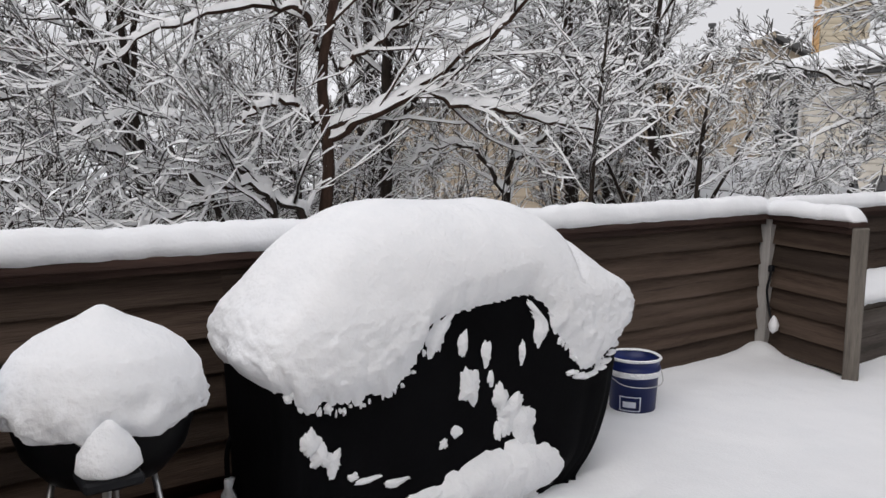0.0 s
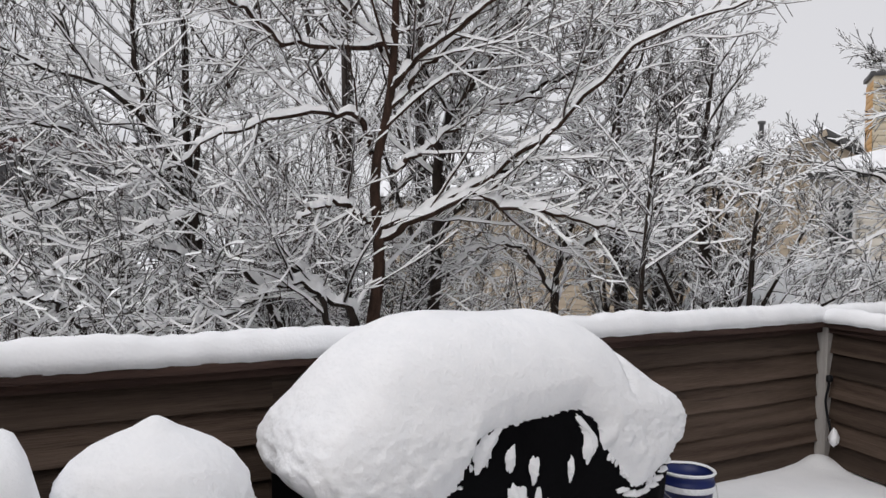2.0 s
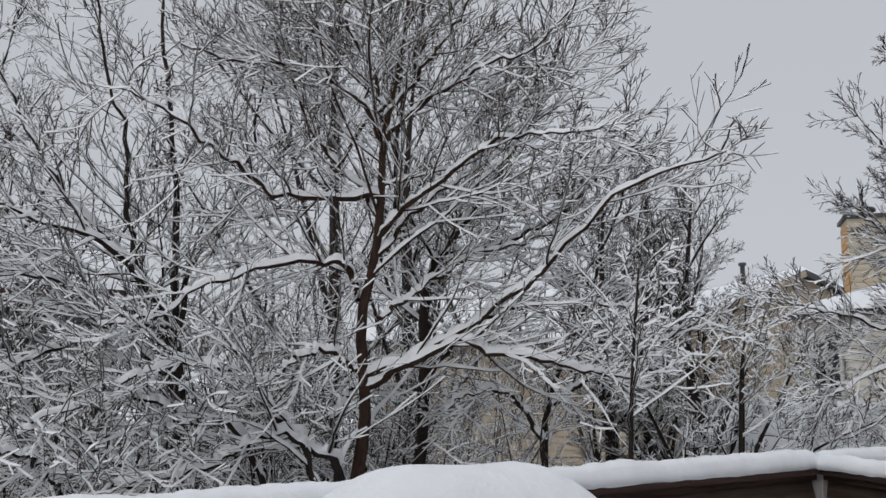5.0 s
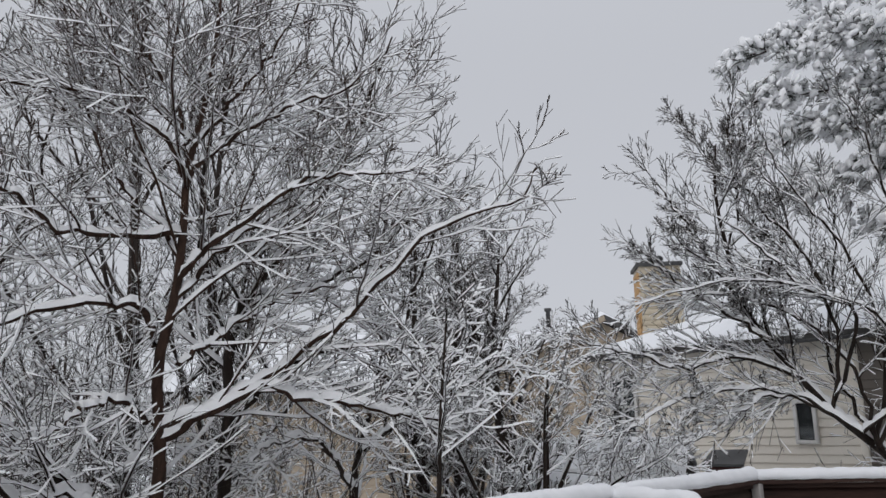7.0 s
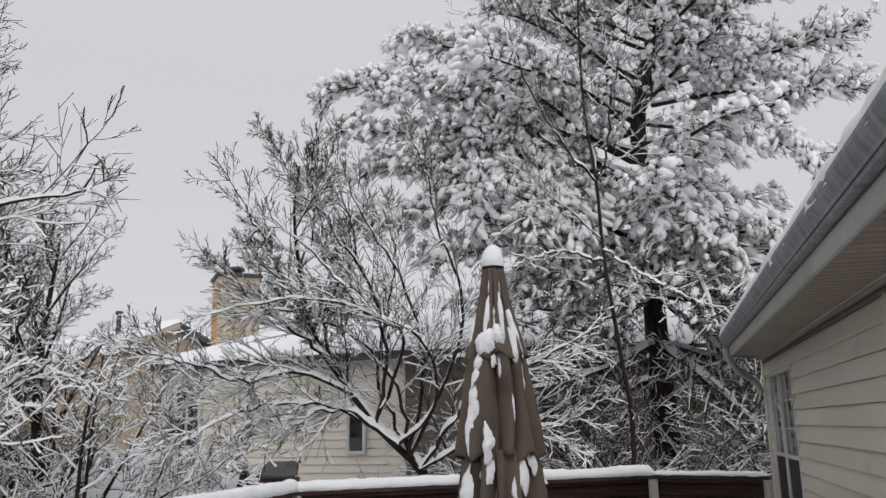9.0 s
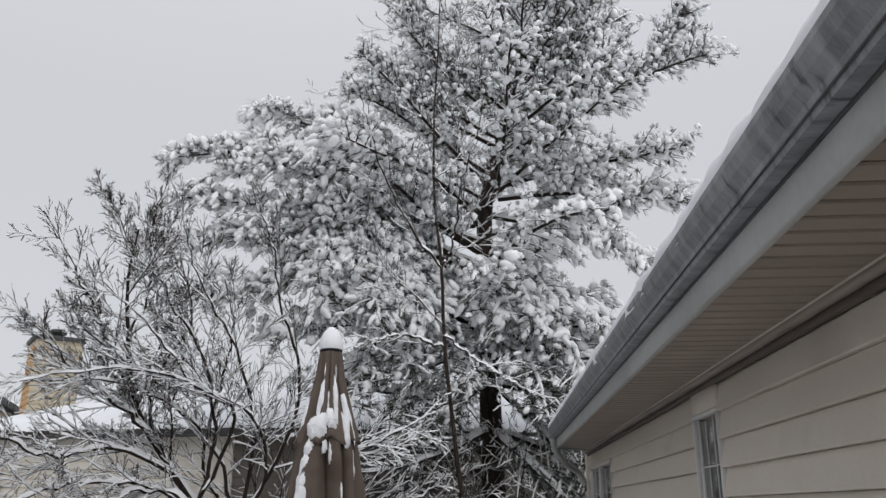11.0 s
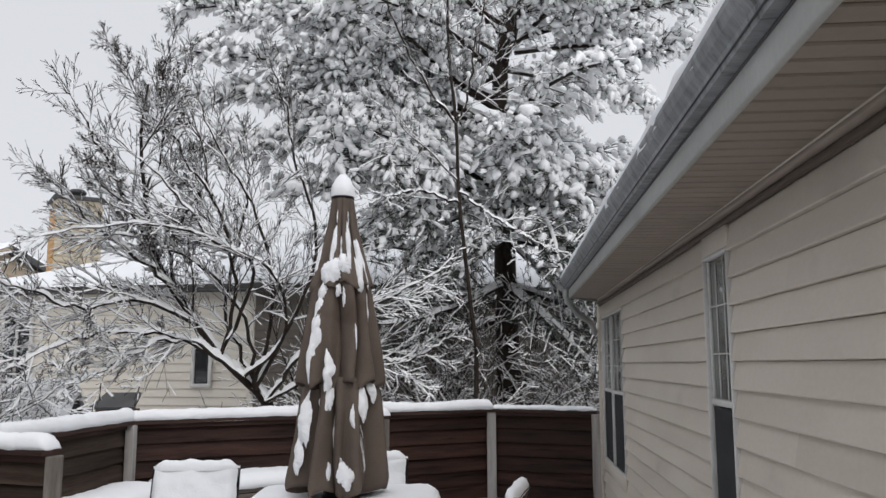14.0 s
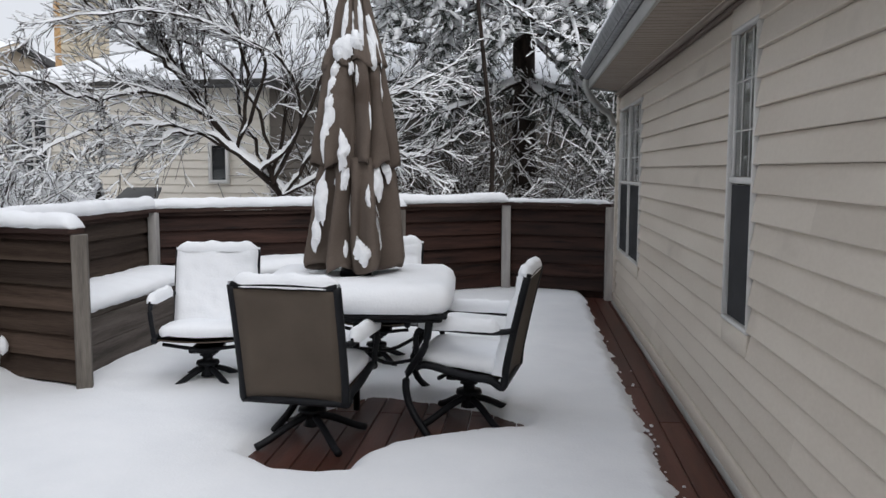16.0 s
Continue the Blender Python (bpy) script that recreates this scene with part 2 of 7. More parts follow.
def tubes(pts, rad, k):
    """Tubes for N lines of P points: verts and quads."""
    pts, rad = np.asarray(pts, float), np.asarray(rad, float)
    N, P = pts.shape[:2]
    t = np.gradient(pts, axis=1)
    t /= np.linalg.norm(t, axis=2, keepdims=True) + 1e-9
    ref = np.where(np.abs(t[:, :, 2:3]) > 0.9, np.array([1.0, 0.1, 0]), np.array([0, 0, 1.0]))
    side = np.cross(t, ref)
    side /= np.linalg.norm(side, axis=2, keepdims=True) + 1e-9
    up = np.cross(side, t)
    a = np.arange(k) * 2 * np.pi / k
    v = pts[:, :, None] + rad[:, :, None, None] * (np.cos(a)[None, None, :, None] * side[:, :, None] + np.sin(a)[None, None, :, None] * up[:, :, None])
    i = np.arange(N * P * k).reshape(N, P, k)
    j = np.roll(i, -1, axis=2)
    q = np.stack([i[:, :-1], j[:, :-1], j[:, 1:], i[:, 1:]], -1).reshape(-1, 4)
    return v.reshape(-1, 3), q


def tube(pts, r, k=10):
    """One tube through points, its ends closed, as a mesh array pair."""
    pts = np.array(pts, float)
    rad = np.full(len(pts), r) if np.isscalar(r) else np.array(r, float)
    pts = np.vstack([pts[:1], pts, pts[-1:]])
    rad = np.concatenate([[1e-4], rad, [1e-4]])
    t = pts[2] - pts[1]
    pts[0] -= t / np.linalg.norm(t) * 1e-4
    t = pts[-2] - pts[-3]
    pts[-1] += t / np.linalg.norm(t) * 1e-4
    return tubes(pts[None], rad[None], k)


def curve_pts(keys, n=16):
    """A smooth line through a few points."""
    k = np.array(keys, float)
    k = np.vstack([2 * k[0] - k[1], k, 2 * k[-1] - k[-2]])
    out = []
    m = len(k) - 3
    for u in np.linspace(0, m - 1e-6, n):
        i, f = int(u), u - int(u)
        a, b, c, d = k[i:i + 4]
        out.append(0.5 * (2 * b + (c - a) * f + (2 * a - 5 * b + 4 * c - d) * f * f + (3 * b - a - 3 * c + d) * f ** 3))
    return np.array(out)


def tube_part(name, keys, r, material, parent, k=10, n=16, label=""):
    pts = curve_pts(keys, n) if len(keys) > 2 else np.array(keys, float)
    v, q = tube(pts, r, k)
    return part(name, mesh_of(name, v, [q], material), None, parent, label)


def lumps(p, scale, seed=0.0):
    """Noise at a point, about -1 to 1."""
    return noise.noise(Vector((p[0] * scale + seed, p[1] * scale - seed, p[2] * scale + 0.7 * seed)))


def lathe(profile, k=40, wob=0.0, seed=0.0, fold=None):
    """Rings of (radius, z); closed where the radius is nought."""
    v = []
    for r, z in profile:
        for i in range(k):
            a = 2 * math.pi * i / k
            rr = r * (fold(a, z) if fold else 1.0)
            p = Vector((rr * math.cos(a), rr * math.sin(a), z))
            if wob:
                p += Vector((math.cos(a), math.sin(a), 0.3)) * wob * (lumps(p, 9, seed) + 0.6 * lumps(p, 22, seed))
            v.append(p)
    i = np.arange(len(profile) * k).reshape(len(profile), k)
    j = np.roll(i, -1, axis=1)
    return np.array(v), np.stack([i[:-1], j[:-1], j[1:], i[1:]], -1).reshape(-1, 4)


def patch(surf, u0, v0, du, dv, t, seed, rings=6, k=18):
    """A small heap of snow that clings to a surface surf(u, v)."""
    verts, e = [], 1e-3
    for j in range(rings + 1):
        rho = j / rings
        for i in range(k):
            a = 2 * math.pi * i / k
            edge = 1 + 0.55 * noise.noise(Vector((1.1 * math.cos(a) + seed, 1.1 * math.sin(a), seed * 0.3))) + 0.22 * noise.noise(Vector((2.6 * math.cos(a), 2.6 * math.sin(a) + seed, 2))) + 0.16 * noise.noise(Vector((6 * math.cos(a), 6 * math.sin(a) + seed, 5))) + 0.14 * noise.noise(Vector((15 * math.cos(a), 15 * math.sin(a) + seed, 8)))
            u, v = u0 + du * rho * edge * math.cos(a), v0 + dv * rho * edge * math.sin(a)
            p = Vector(surf(u, v))
            nrm = (Vector(surf(u + e, v)) - p).cross(Vector(surf(u, v + e)) - p).normalized()
            h = t * (1 - rho ** 2.2) * (1 + 0.5 * lumps(p, 16, seed)) - 0.004
            verts.append(p + nrm * h)
    i = np.arange((rings + 1) * k).reshape(rings + 1, k)
    j = np.roll(i, -1, axis=1)
    return np.array(verts), np.stack([i[:-1], j[:-1], j[1:], i[1:]], -1).reshape(-1, 4)


def joined(pairs):
    vs, qs, o = [], [], 0
    for v, q in pairs:
        vs.append(np.asarray(v).reshape(-1, 3))
        qs.append(q + o)
        o += len(vs[-1])
    return np.vstack(vs), np.vstack(qs)


def snow_loaf(name, path, width, height, seed, label, step=0.03, ends=True):
    """A long heap of snow that lies along a rail, its lower edge at the path's height."""
    pts = [Vector(p) for p in path]
    samples = []
    for a, b in zip(pts, pts[1:]):
        n = max(2, int((b - a).length / step))
        samples += [a.lerp(b, i / n) for i in range(n)]
    samples.append(pts[-1])
    arc = [(-1, 0.0), (-1.06, 0.28), (-0.98, 0.6), (-0.72, 0.88), (-0.3, 1.0), (0.1, 1.02), (0.5, 0.96), (0.85, 0.76), (1.03, 0.42), (1.0, 0.0)]
    verts, n = [], len(samples)
    for i, p in enumerate(samples):
        d = samples[min(i + 2, n - 1)] - samples[max(i - 2, 0)]
        side = Vector((d.y, -d.x, 0)).normalized()
        k = min(1.0, ((min(i, n - 1 - i) + 0.15) * step / 0.07)) ** 0.5 if ends else 1.0
        hh = height * (1 + 0.16 * lumps(p, 2.3, seed) + 0.10 * lumps(p, 9, seed) + 0.06 * lumps(p, 21, seed)) * k
        for s, z in arc:
            q = p + side * s * width / 2 * (0.7 + 0.3 * k) + Vector((0, 0, z * hh))
            q += side * (0.012 * lumps(q, 11, seed + 3) + 0.007 * lumps(q, 31, seed)) + Vector((0, 0, 0.006 * lumps(q, 26, seed) if z else 0.008 * lumps(q, 14, seed)))
            verts.append(q)
    m = len(arc)
    i = np.arange(n * m).reshape(n, m)
    q = np.stack([i[:-1, :-1], i[:-1, 1:], i[1:, 1:], i[1:, :-1]], -1).reshape(-1, 4)
    caps = np.stack([i[0, :m // 2 - 1], i[0, 1:m // 2], i[0, ::-1][1:m // 2], i[0, ::-1][:m // 2 - 1]], -1)
    capn = np.stack([i[-1, :m // 2 - 1], i[-1, 1:m // 2], i[-1, ::-1][1:m // 2], i[-1, ::-1][:m // 2 - 1]], -1)
    base = np.stack([i[:-1, 0], i[1:, 0], i[1:, -1], i[:-1, -1]], -1)
    ob = part(name, mesh_of(name, verts, [q, caps, capn, base], SNOW))
    return tagged(ob, label, "snow", kind="stuff")


# ---- ground ----
def ground_sheet():
    n = 121
    g = np.linspace(-1, 1, n)
    g = np.sign(g) * (np.abs(g) * 18 + np.abs(g) ** 5 * 900)
    x, y = np.meshgrid(g - 4, g + 8)
    z = np.array([[-1.0 + 0.12 * noise.noise(Vector((a * 0.3, b * 0.3, 0))) + 0.04 * noise.noise(Vector((a, b, 3))) for a, b in zip(r, s)] for r, s in zip(x, y)])
    i = np.arange(n * n).reshape(n, n)
    q = np.stack([i[:-1, :-1], i[:-1, 1:], i[1:, 1:], i[1:, :-1]], -1).reshape(-1, 4)
    ob = part("ground", mesh_of("ground", np.stack([x, y, z], -1), [q], SNOW))
    tagged(ob, "garden ground under deep fresh snow", "ground", kind="structure")


ground_sheet()

# ---- the deck ----
WALL_X, FENCE_X, DECK_Z = 1.0, -3.78, -0.07
HOUSE_END = 9.98
BEND = (-3.76, 8.42)
FM, HS = (-0.27, 10.78), (0.97, 10.35)
deck = thing("deck", Matrix(), "wet red-brown timber deck under fresh snow", "deck", kind="structure")
part("joists", box((-1.4, 4.0, -0.2), (4.7, 13.0, 0.16), 0.01), DECKWOOD, deck)

HOLE = [(-1.5, 4.69), (-1.24, 4.5), (-0.89, 4.5), (-0.85, 4.73), (-0.77, 4.93), (-0.56, 5.05), (-0.23, 5.19), (-0.02, 5.29), (-0.02, 5.46), (-0.27, 5.66), (-0.62, 5.86), (-1.03, 5.94), (-1.31, 5.54), (-1.45, 5.12)]


def inside_distance(x, y, poly):
    """Distance to a polygon's edge, positive inside it."""
    best, inside = 1e9, False
    for (ax, ay), (bx, by) in zip(poly, poly[1:] + poly[:1]):
        dx, dy = bx - ax, by - ay
        f = max(0, min(1, ((x - ax) * dx + (y - ay) * dy) / (dx * dx + dy * dy)))
        best = min(best, math.hypot(x - ax - f * dx, y - ay - f * dy))
        if (ay > y) != (by > y) and x < (bx - ax) * (y - ay) / (by - ay) + ax:
            inside = not inside
    return best if inside else -best


def deck_snow():
    xs, ys = np.arange(-3.85, 0.80, 0.03), np.concatenate([np.arange(-2.6, 3.4, 0.06), np.arange(3.4, 10.85, 0.03)])
    verts = []
    for y in ys:
        for x in xs:
            z = 0.012 * noise.noise(Vector((x * 1.3, y * 1.3, 1))) + 0.006 * noise.noise(Vector((x * 4, y * 4, 5))) + 0.0025 * noise.noise(Vector((x * 15, y * 15, 9)))
            z += 0.06 * math.exp(-((x + 3.70) ** 2 + (y - 5.85) ** 2) / 0.02)
            z += 0.025 * math.exp(-((x + 3.74) / 0.10) ** 2) * max(0.0, min(1.0, (y - 3.2) / 0.3))
            z -= 0.065 * max(0.0, min(1.0, (-2.85 - x) / 0.15)) * max(0.0, min(1.0, (3.35 - y) / 0.2))
            z -= 0.055 * math.exp(-(((x + 2.62) / 0.22) ** 2 + ((y - 2.95) / 0.3) ** 2)) * (1 + 0.8 * noise.noise(Vector((x * 14, y * 14, 2))))
            rag = 0.035 * noise.noise(Vector((x * 3, y * 5, 2))) + 0.035 * noise.noise(Vector((0, y * 17, 4))) + 0.03 * noise.noise(Vector((x * 9, y * 38, 6)))
            e1 = 0.66 - x + rag
            e2 = -inside_distance(x, y, HOLE) + 0.05 * noise.noise(Vector((x * 4, y * 4, 8))) if -2 < x < 0.4 and 4.1 < y < 6.3 else 9
            e3 = (math.hypot((x + 3.3) / 0.95, (y - 0.60) / 1.3) - 1) * 0.9 + 0.12 * noise.noise(Vector((x * 2.5, y * 2.5, 3))) if y < 2.2 else 9
            e = min(e1, e2, e3)
            f = max(0.0, min(1.0, (e + 0.02) / 0.09)) ** 0.6
            z = DECK_Z - 0.02 + (z - DECK_Z + 0.02) * f
            verts.append((x, y, z))
    n, m = len(ys), len(xs)
    i = np.arange(n * m).reshape(n, m)
    q = np.stack([i[:-1, :-1], i[:-1, 1:], i[1:, 1:], i[1:, :-1]], -1).reshape(-1, 4)
    ob = part("deck_snow", mesh_of("deck_snow", verts, [q], SNOW))
    tagged(ob, "smooth fresh snow covering the deck boards, melted under table and eave", "snow", kind="stuff")


deck_snow()


def crumbs():
    """Small clods that fell from the eave along the snow's edge."""
    rng = np.random.default_rng(5)
    pairs = []
    for _ in range(80):
        y = rng.uniform(3.2, 8.5)
        x = 0.66 + rng.normal(0, 0.045)
        r = rng.uniform(0.005, 0.014)
        v, q = lathe([(1e-3, -0.4 * r), (r, 0), (0.8 * r, 0.5 * r), (1e-3, 0.8 * r)], 7)
        v = v * np.array([1, rng.uniform(1, 2.2), 1]) + np.array([x, y, DECK_Z + r * 0.3])
        pairs.append((v, q))
    v, q = joined(pairs)
    ob = part("snow_clods", mesh_of("snow_clods", v, [q], SNOW_ROUGH))
    tagged(ob, "small wet snow clods fallen along the eave line", "snow", kind="stuff")


crumbs()


# ---- fences ----
def board_mesh(length, height, thick, name, seed):
    """A sawn board along x: its lower edge and its face are a little wavy."""
    n = max(2, int(length / 0.11))
    v = []
    for k in range(n + 1):
        x = -length / 2 + length * k / n
        lo = 0.007 * noise.noise(Vector((x * 1.7, seed, 0))) + 0.004 * noise.noise(Vector((x * 6, seed, 4)))
        bow = 0.004 * noise.noise(Vector((x * 1.1, seed, 8)))
        for y, z in ((-1, -1), (-1, 1), (1, 1), (1, -1)):
            v.append((x, y * thick / 2 + bow, z * height / 2 + (lo if z < 0 else 0.3 * lo)))
    i = np.arange((n + 1) * 4).reshape(n + 1, 4)
    j = np.roll(i, -1, axis=1)
    q = np.stack([i[:-1], i[1:], j[1:], j[:-1]], -1).reshape(-1, 4)
    return mesh_of(name, v, [q, np.array([i[0], i[-1][::-1]])], FENCE, False)


BOARDS = {}


def put_board(name, a, b, z, height, material, parent, thick=0.022, tilt=0.0, out=0.0):
    """A horizontal board from a to b (x, y), centred at z."""
    L = round(math.hypot(b[0] - a[0], b[1] - a[1]), 2)
    key = (L, height, thick, material.name, int(z * 1000) % 5)
    if key not in BOARDS:
        BOARDS[key] = board_mesh(L, height, thick, name, 3.7 * len(BOARDS))
        BOARDS[key].materials[0] = material
    ob = new(name, BOARDS[key])
    ang = math.degrees(math.atan2(b[1] - a[1], b[0] - a[0]))
    n = Vector((-(b[1] - a[1]), b[0] - a[0], 0)).normalized() * out
    ob.matrix_world = Matrix.Translation(((a[0] + b[0]) / 2 + n.x, (a[1] + b[1]) / 2 + n.y, z)) @ pose(0, 0, 0, tilt, 0, ang)
    ob.parent = parent
    return ob


def fence(points, inner, material, postmat, label, posts, rows=6, cap=0.15, group=""):
    """Lapped boards between posts under a flat cap. points: its line; inner: +1 where the deck lies to the left of the line."""
    f = thing("fence", Matrix(), label, "fence", group)
    rng = random.Random(len(label) + int(points[0][0] * 10))
    for a, b in zip(points, points[1:]):
        L = math.hypot(b[0] - a[0], b[1] - a[1])
        bays = max(1, round(L / 2.4))
        d = ((b[0] - a[0]) / L, (b[1] - a[1]) / L)
        n = (-d[1] * inner, d[0] * inner)
        for k in range(bays):
            p = (a[0] + d[0] * (L * k / bays + 0.0015), a[1] + d[1] * (L * k / bays + 0.0015))
            q = (a[0] + d[0] * (L * (k + 1) / bays - 0.0015), a[1] + d[1] * (L * (k + 1) / bays - 0.0015))
            for r in range(rows):
                z = 0.045 + (0.985 / rows) * (r + 0.5) - 0.03 + rng.uniform(-0.006, 0.006)
                s = rng.uniform(-0.006, 0.006)
                pp, qq = ((p[0] - n[0] * s, p[1] - n[1] * s), (q[0] - n[0] * s, q[1] - n[1] * s))
                if inner < 0:
                    pp, qq = qq, pp
                put_board("board", pp, qq, z, 0.985 / rows + 0.012, material, f, 0.02, 12.0)
            # added dark sheet behind the boards: blocks light so the gaps read dark
            put_board("backing", (p[0] - n[0] * 0.03, p[1] - n[1] * 0.03), (q[0] - n[0] * 0.03, q[1] - n[1] * 0.03), 0.43, 1.10, FENCE_WET, f, 0.012)
            if k:
                part("stud", box((p[0] - n[0] * 0.075, p[1] - n[1] * 0.075, 0.45), (0.085, 0.085, 1.08), 0.005), postmat, f)
        # the cap and the strip under it
        off = cap / 2 - 0.05
        pa, pb = (a[0] + n[0] * off - d[0] * 0.02, a[1] + n[1] * off - d[1] * 0.02), (b[0] + n[0] * off + d[0] * 0.02, b[1] + n[1] * off + d[1] * 0.02)
        put_board("rail_cap", pa, pb, 1.041, 0.038, CAPWOOD, f, cap)
        o2 = 0.034
        put_board("rail_strip", (a[0] + n[0] * o2, a[1] + n[1] * o2), (b[0] + n[0] * o2, b[1] + n[1] * o2), 0.999, 0.042, CAPWOOD, f, 0.03)
    for x, y, w, ang, m in posts:
        part("post", box((x, y, 0.46), (w, w, 1.12), 0.006, None) if not ang else box((0, 0, 0.46), (w, w, 1.12), 0.006, pose(x, y, 0, 0, 0, ang)), m, f, smooth=False)
    return f


fence([(FENCE_X, -2.6), (FENCE_X, 5.96)], -1, FENCE, POSTWOOD, "weathered grey-brown lapped board fence along the deck", [(FENCE_X + 0.045, 5.93, 0.085, 0, POSTPALE)])
STUB_A, STUB_B = (-3.74, 5.97), (-2.97, 5.735)
fence([STUB_A, STUB_B], -1, FENCE, POSTWOOD, "short weathered board screen beside the bench, grey end post", [(-2.945, 5.73, 0.10, 25, POSTWOOD)])
fence([(FENCE_X, 5.98), BEND], -1, FENCE, POSTPALE, "weathered lapped board fence behind the corner bench", [])
fence([BEND, FM], -1, FENCE_WET, POSTPALE, "dark wet board fence across the deck corner", [(BEND[0] + 0.07, BEND[1] - 0.05, 0.085, 0, POSTPALE)])
fence([FM, HS], -1, FENCE_WET, POSTPALE, "dark wet red-brown board fence meeting the house", [(FM[0], FM[1] - 0.05, 0.11, 5, POSTPALE), (HS[0] - 0.02, HS[1] - 0.06, 0.10, 0, POSTPALE)])
SECOND_A, SECOND_B = (-1.92, 9.60), (-1.36, 9.30)
fence([SECOND_A, SECOND_B], -1, FENCE_WET, POSTWOOD, "short dark board screen at the bench's far end", [(-1.37, 9.30, 0.09, 40, POSTWOOD)])

RAIL = 1.058
snow_loaf("rail_snow", [(FENCE_X + 0.02, -2.5, RAIL), (FENCE_X + 0.02, 5.9, RAIL)], 0.165, 0.125, 1, "thick rounded fresh snow along the fence rail")
snow_loaf("rail_snow", [(FENCE_X + 0.06, 5.92, RAIL), (STUB_B[0] + 0.02, STUB_B[1] - 0.01, RAIL)], 0.17, 0.105, 2, "lumpy fresh snow on the short screen's rail")
snow_loaf("rail_snow", [(FENCE_X + 0.02, 5.96, RAIL), (BEND[0] + 0.02, BEND[1], RAIL)], 0.16, 0.115, 3, "rounded fresh snow on the rail behind the bench")
snow_loaf("rail_snow", [(BEND[0], BEND[1] - 0.03, RAIL), (FM[0], FM[1] - 0.03, RAIL)], 0.17, 0.105, 4, "smooth fresh snow on the corner fence rail")
snow_loaf("rail_snow", [(FM[0], FM[1] - 0.02, RAIL), (HS[0] - 0.02, HS[1] - 0.02, RAIL)], 0.15, 0.05, 5, "thin snow on the rail beside the house")
snow_loaf("rail_snow", [(SECOND_A[0], SECOND_A[1], RAIL), (SECOND_B[0] + 0.03, SECOND_B[1] - 0.02, RAIL)], 0.16, 0.10, 6, "fresh snow on the far screen's rail")


# ---- corner bench ----
def bench():
    b = thing("corner_bench", Matrix(), "built-in weathered timber corner bench, deep in snow", "bench")
    f0, f1, f2 = (-3.12, 6.02), (-3.10, 7.92), (-1.62, 9.18)
    for a, c in ((f0, f1), (f1, f2)):
        for z in (0.09, 0.285):
            put_board("front_board", a, c, z, 0.19, BENCHWOOD, b, 0.03)
    for off in (0.09, 0.25, 0.41, 0.57):
        put_board("seat_plank", (-3.12 - off, 6.0), (-3.12 - off, 8.1), 0.40, 0.034, BENCHWOOD, b, 0.14)
        put_board("seat_plank", (f1[0] - 0.61 * off, f1[1] + 0.79 * off), (f2[0] - 0.61 * off, f2[1] + 0.79 * off), 0.404, 0.034, BENCHWOOD, b, 0.14)
    snow_loaf("bench_snow", [(-3.42, 6.03, 0.42), (-3.42, 8.0, 0.42)], 0.60, 0.125, 7, "deep smooth snow lying on the bench seat")
    snow_loaf("bench_snow", [(-3.36, 8.12, 0.424), (-1.82, 9.41, 0.424)], 0.60, 0.125, 8, "deep smooth snow on the corner bench")


bench()

# a dark cable that hangs in the fence corner
cable = tube_part("cable", [(-3.66, 5.86, 0.64), (-3.655, 5.86, 0.60), (-3.67, 5.85, 0.5), (-3.66, 5.855, 0.4), (-3.63, 5.85, 0.3), (-3.60, 5.84, 0.22), (-3.58, 5.83, 0.18)], 0.009, BLACKMETAL, None, 6, 24)
tagged(cable, "black outdoor cable hanging in the fence corner", "cable")
plug = part("cable_plug", box((-3.655, 5.865, 0.65), (0.035, 0.05, 0.05), 0.008), BLACKMETAL)
tagged(plug, "small black socket on the fence corner", "socket")
v, q = joined([lathe([(1e-3, 0.0), (0.035, 0.03), (0.04, 0.07), (0.02, 0.12), (1e-3, 0.14)], 14, 0.012, 3)])
ob = part("snow_lump", mesh_of("snow_lump", v + np.array([-3.59, 5.83, 0.17]), [q], SNOW_ROUGH))
tagged(ob, "small snow lump clinging to the cable", "snow", kind="stuff")


# ---- covered grill ----
RINGS = [(0.0, 0.30, 1.56, 3.08), (0.10, 0.31, 1.54, 3.16), (0.3, 0.325, 1.53, 3.27), (0.55, 0.335, 1.52, 3.31), (0.72, 0.34, 1.52, 3.32), (0.86, 0.335, 1.56, 3.28), (0.95, 0.31, 1.64, 3.14),
         (1.05, 0.275, 1.76, 2.95), (1.12, 0.22, 1.86, 2.84), (1.165, 0.14, 1.95, 2.75), (1.185, 0.05, 2.05, 2.65), (1.19, 0.004, 2.1, 2.6)]
GX = -3.13
FINE = curve_pts(RINGS, 400)


def ring_at(z):
    return [float(np.interp(z, FINE[:, 0], FINE[:, k])) for k in (1, 2, 3)]


def cover_surface(u, z, folds=True):
    """A point of the grill cover: u goes round it (0 faces the house, pi/2 along +y)."""
    a, y0, y1 = ring_at(max(0.0, min(1.19, z)))
    c, s = math.cos(u), math.sin(u)
    e = 0.28 + 0.2 * max(0.0, min(1.0, (z - 0.8) / 0.2))
    x = a * math.copysign(abs(c) ** e, c)
    h = (y1 - y0) / 2
    y = (y0 + y1) / 2 + h * math.copysign(abs(s) ** e, s)
    if folds:
        k = max(0.0, 1 - z / 0.8)
        w = 0.022 * k * noise.noise(Vector((u * 4.0, z * 1.3, 0))) + 0.012 * k * noise.noise(Vector((u * 11.0, z * 2.0, 4)))
        w += 0.07 * math.exp(-((z - 0.14 - 0.10 * max(0, 2.1 - y)) / 0.10) ** 2) * max(0.0, c) * math.exp(-((y - 2.45) / 0.55) ** 2)
        x, y = x * (1 + w / a), y + (0.5 * w if s > 0 else -0.5 * w)
    return (GX + x, y, z)


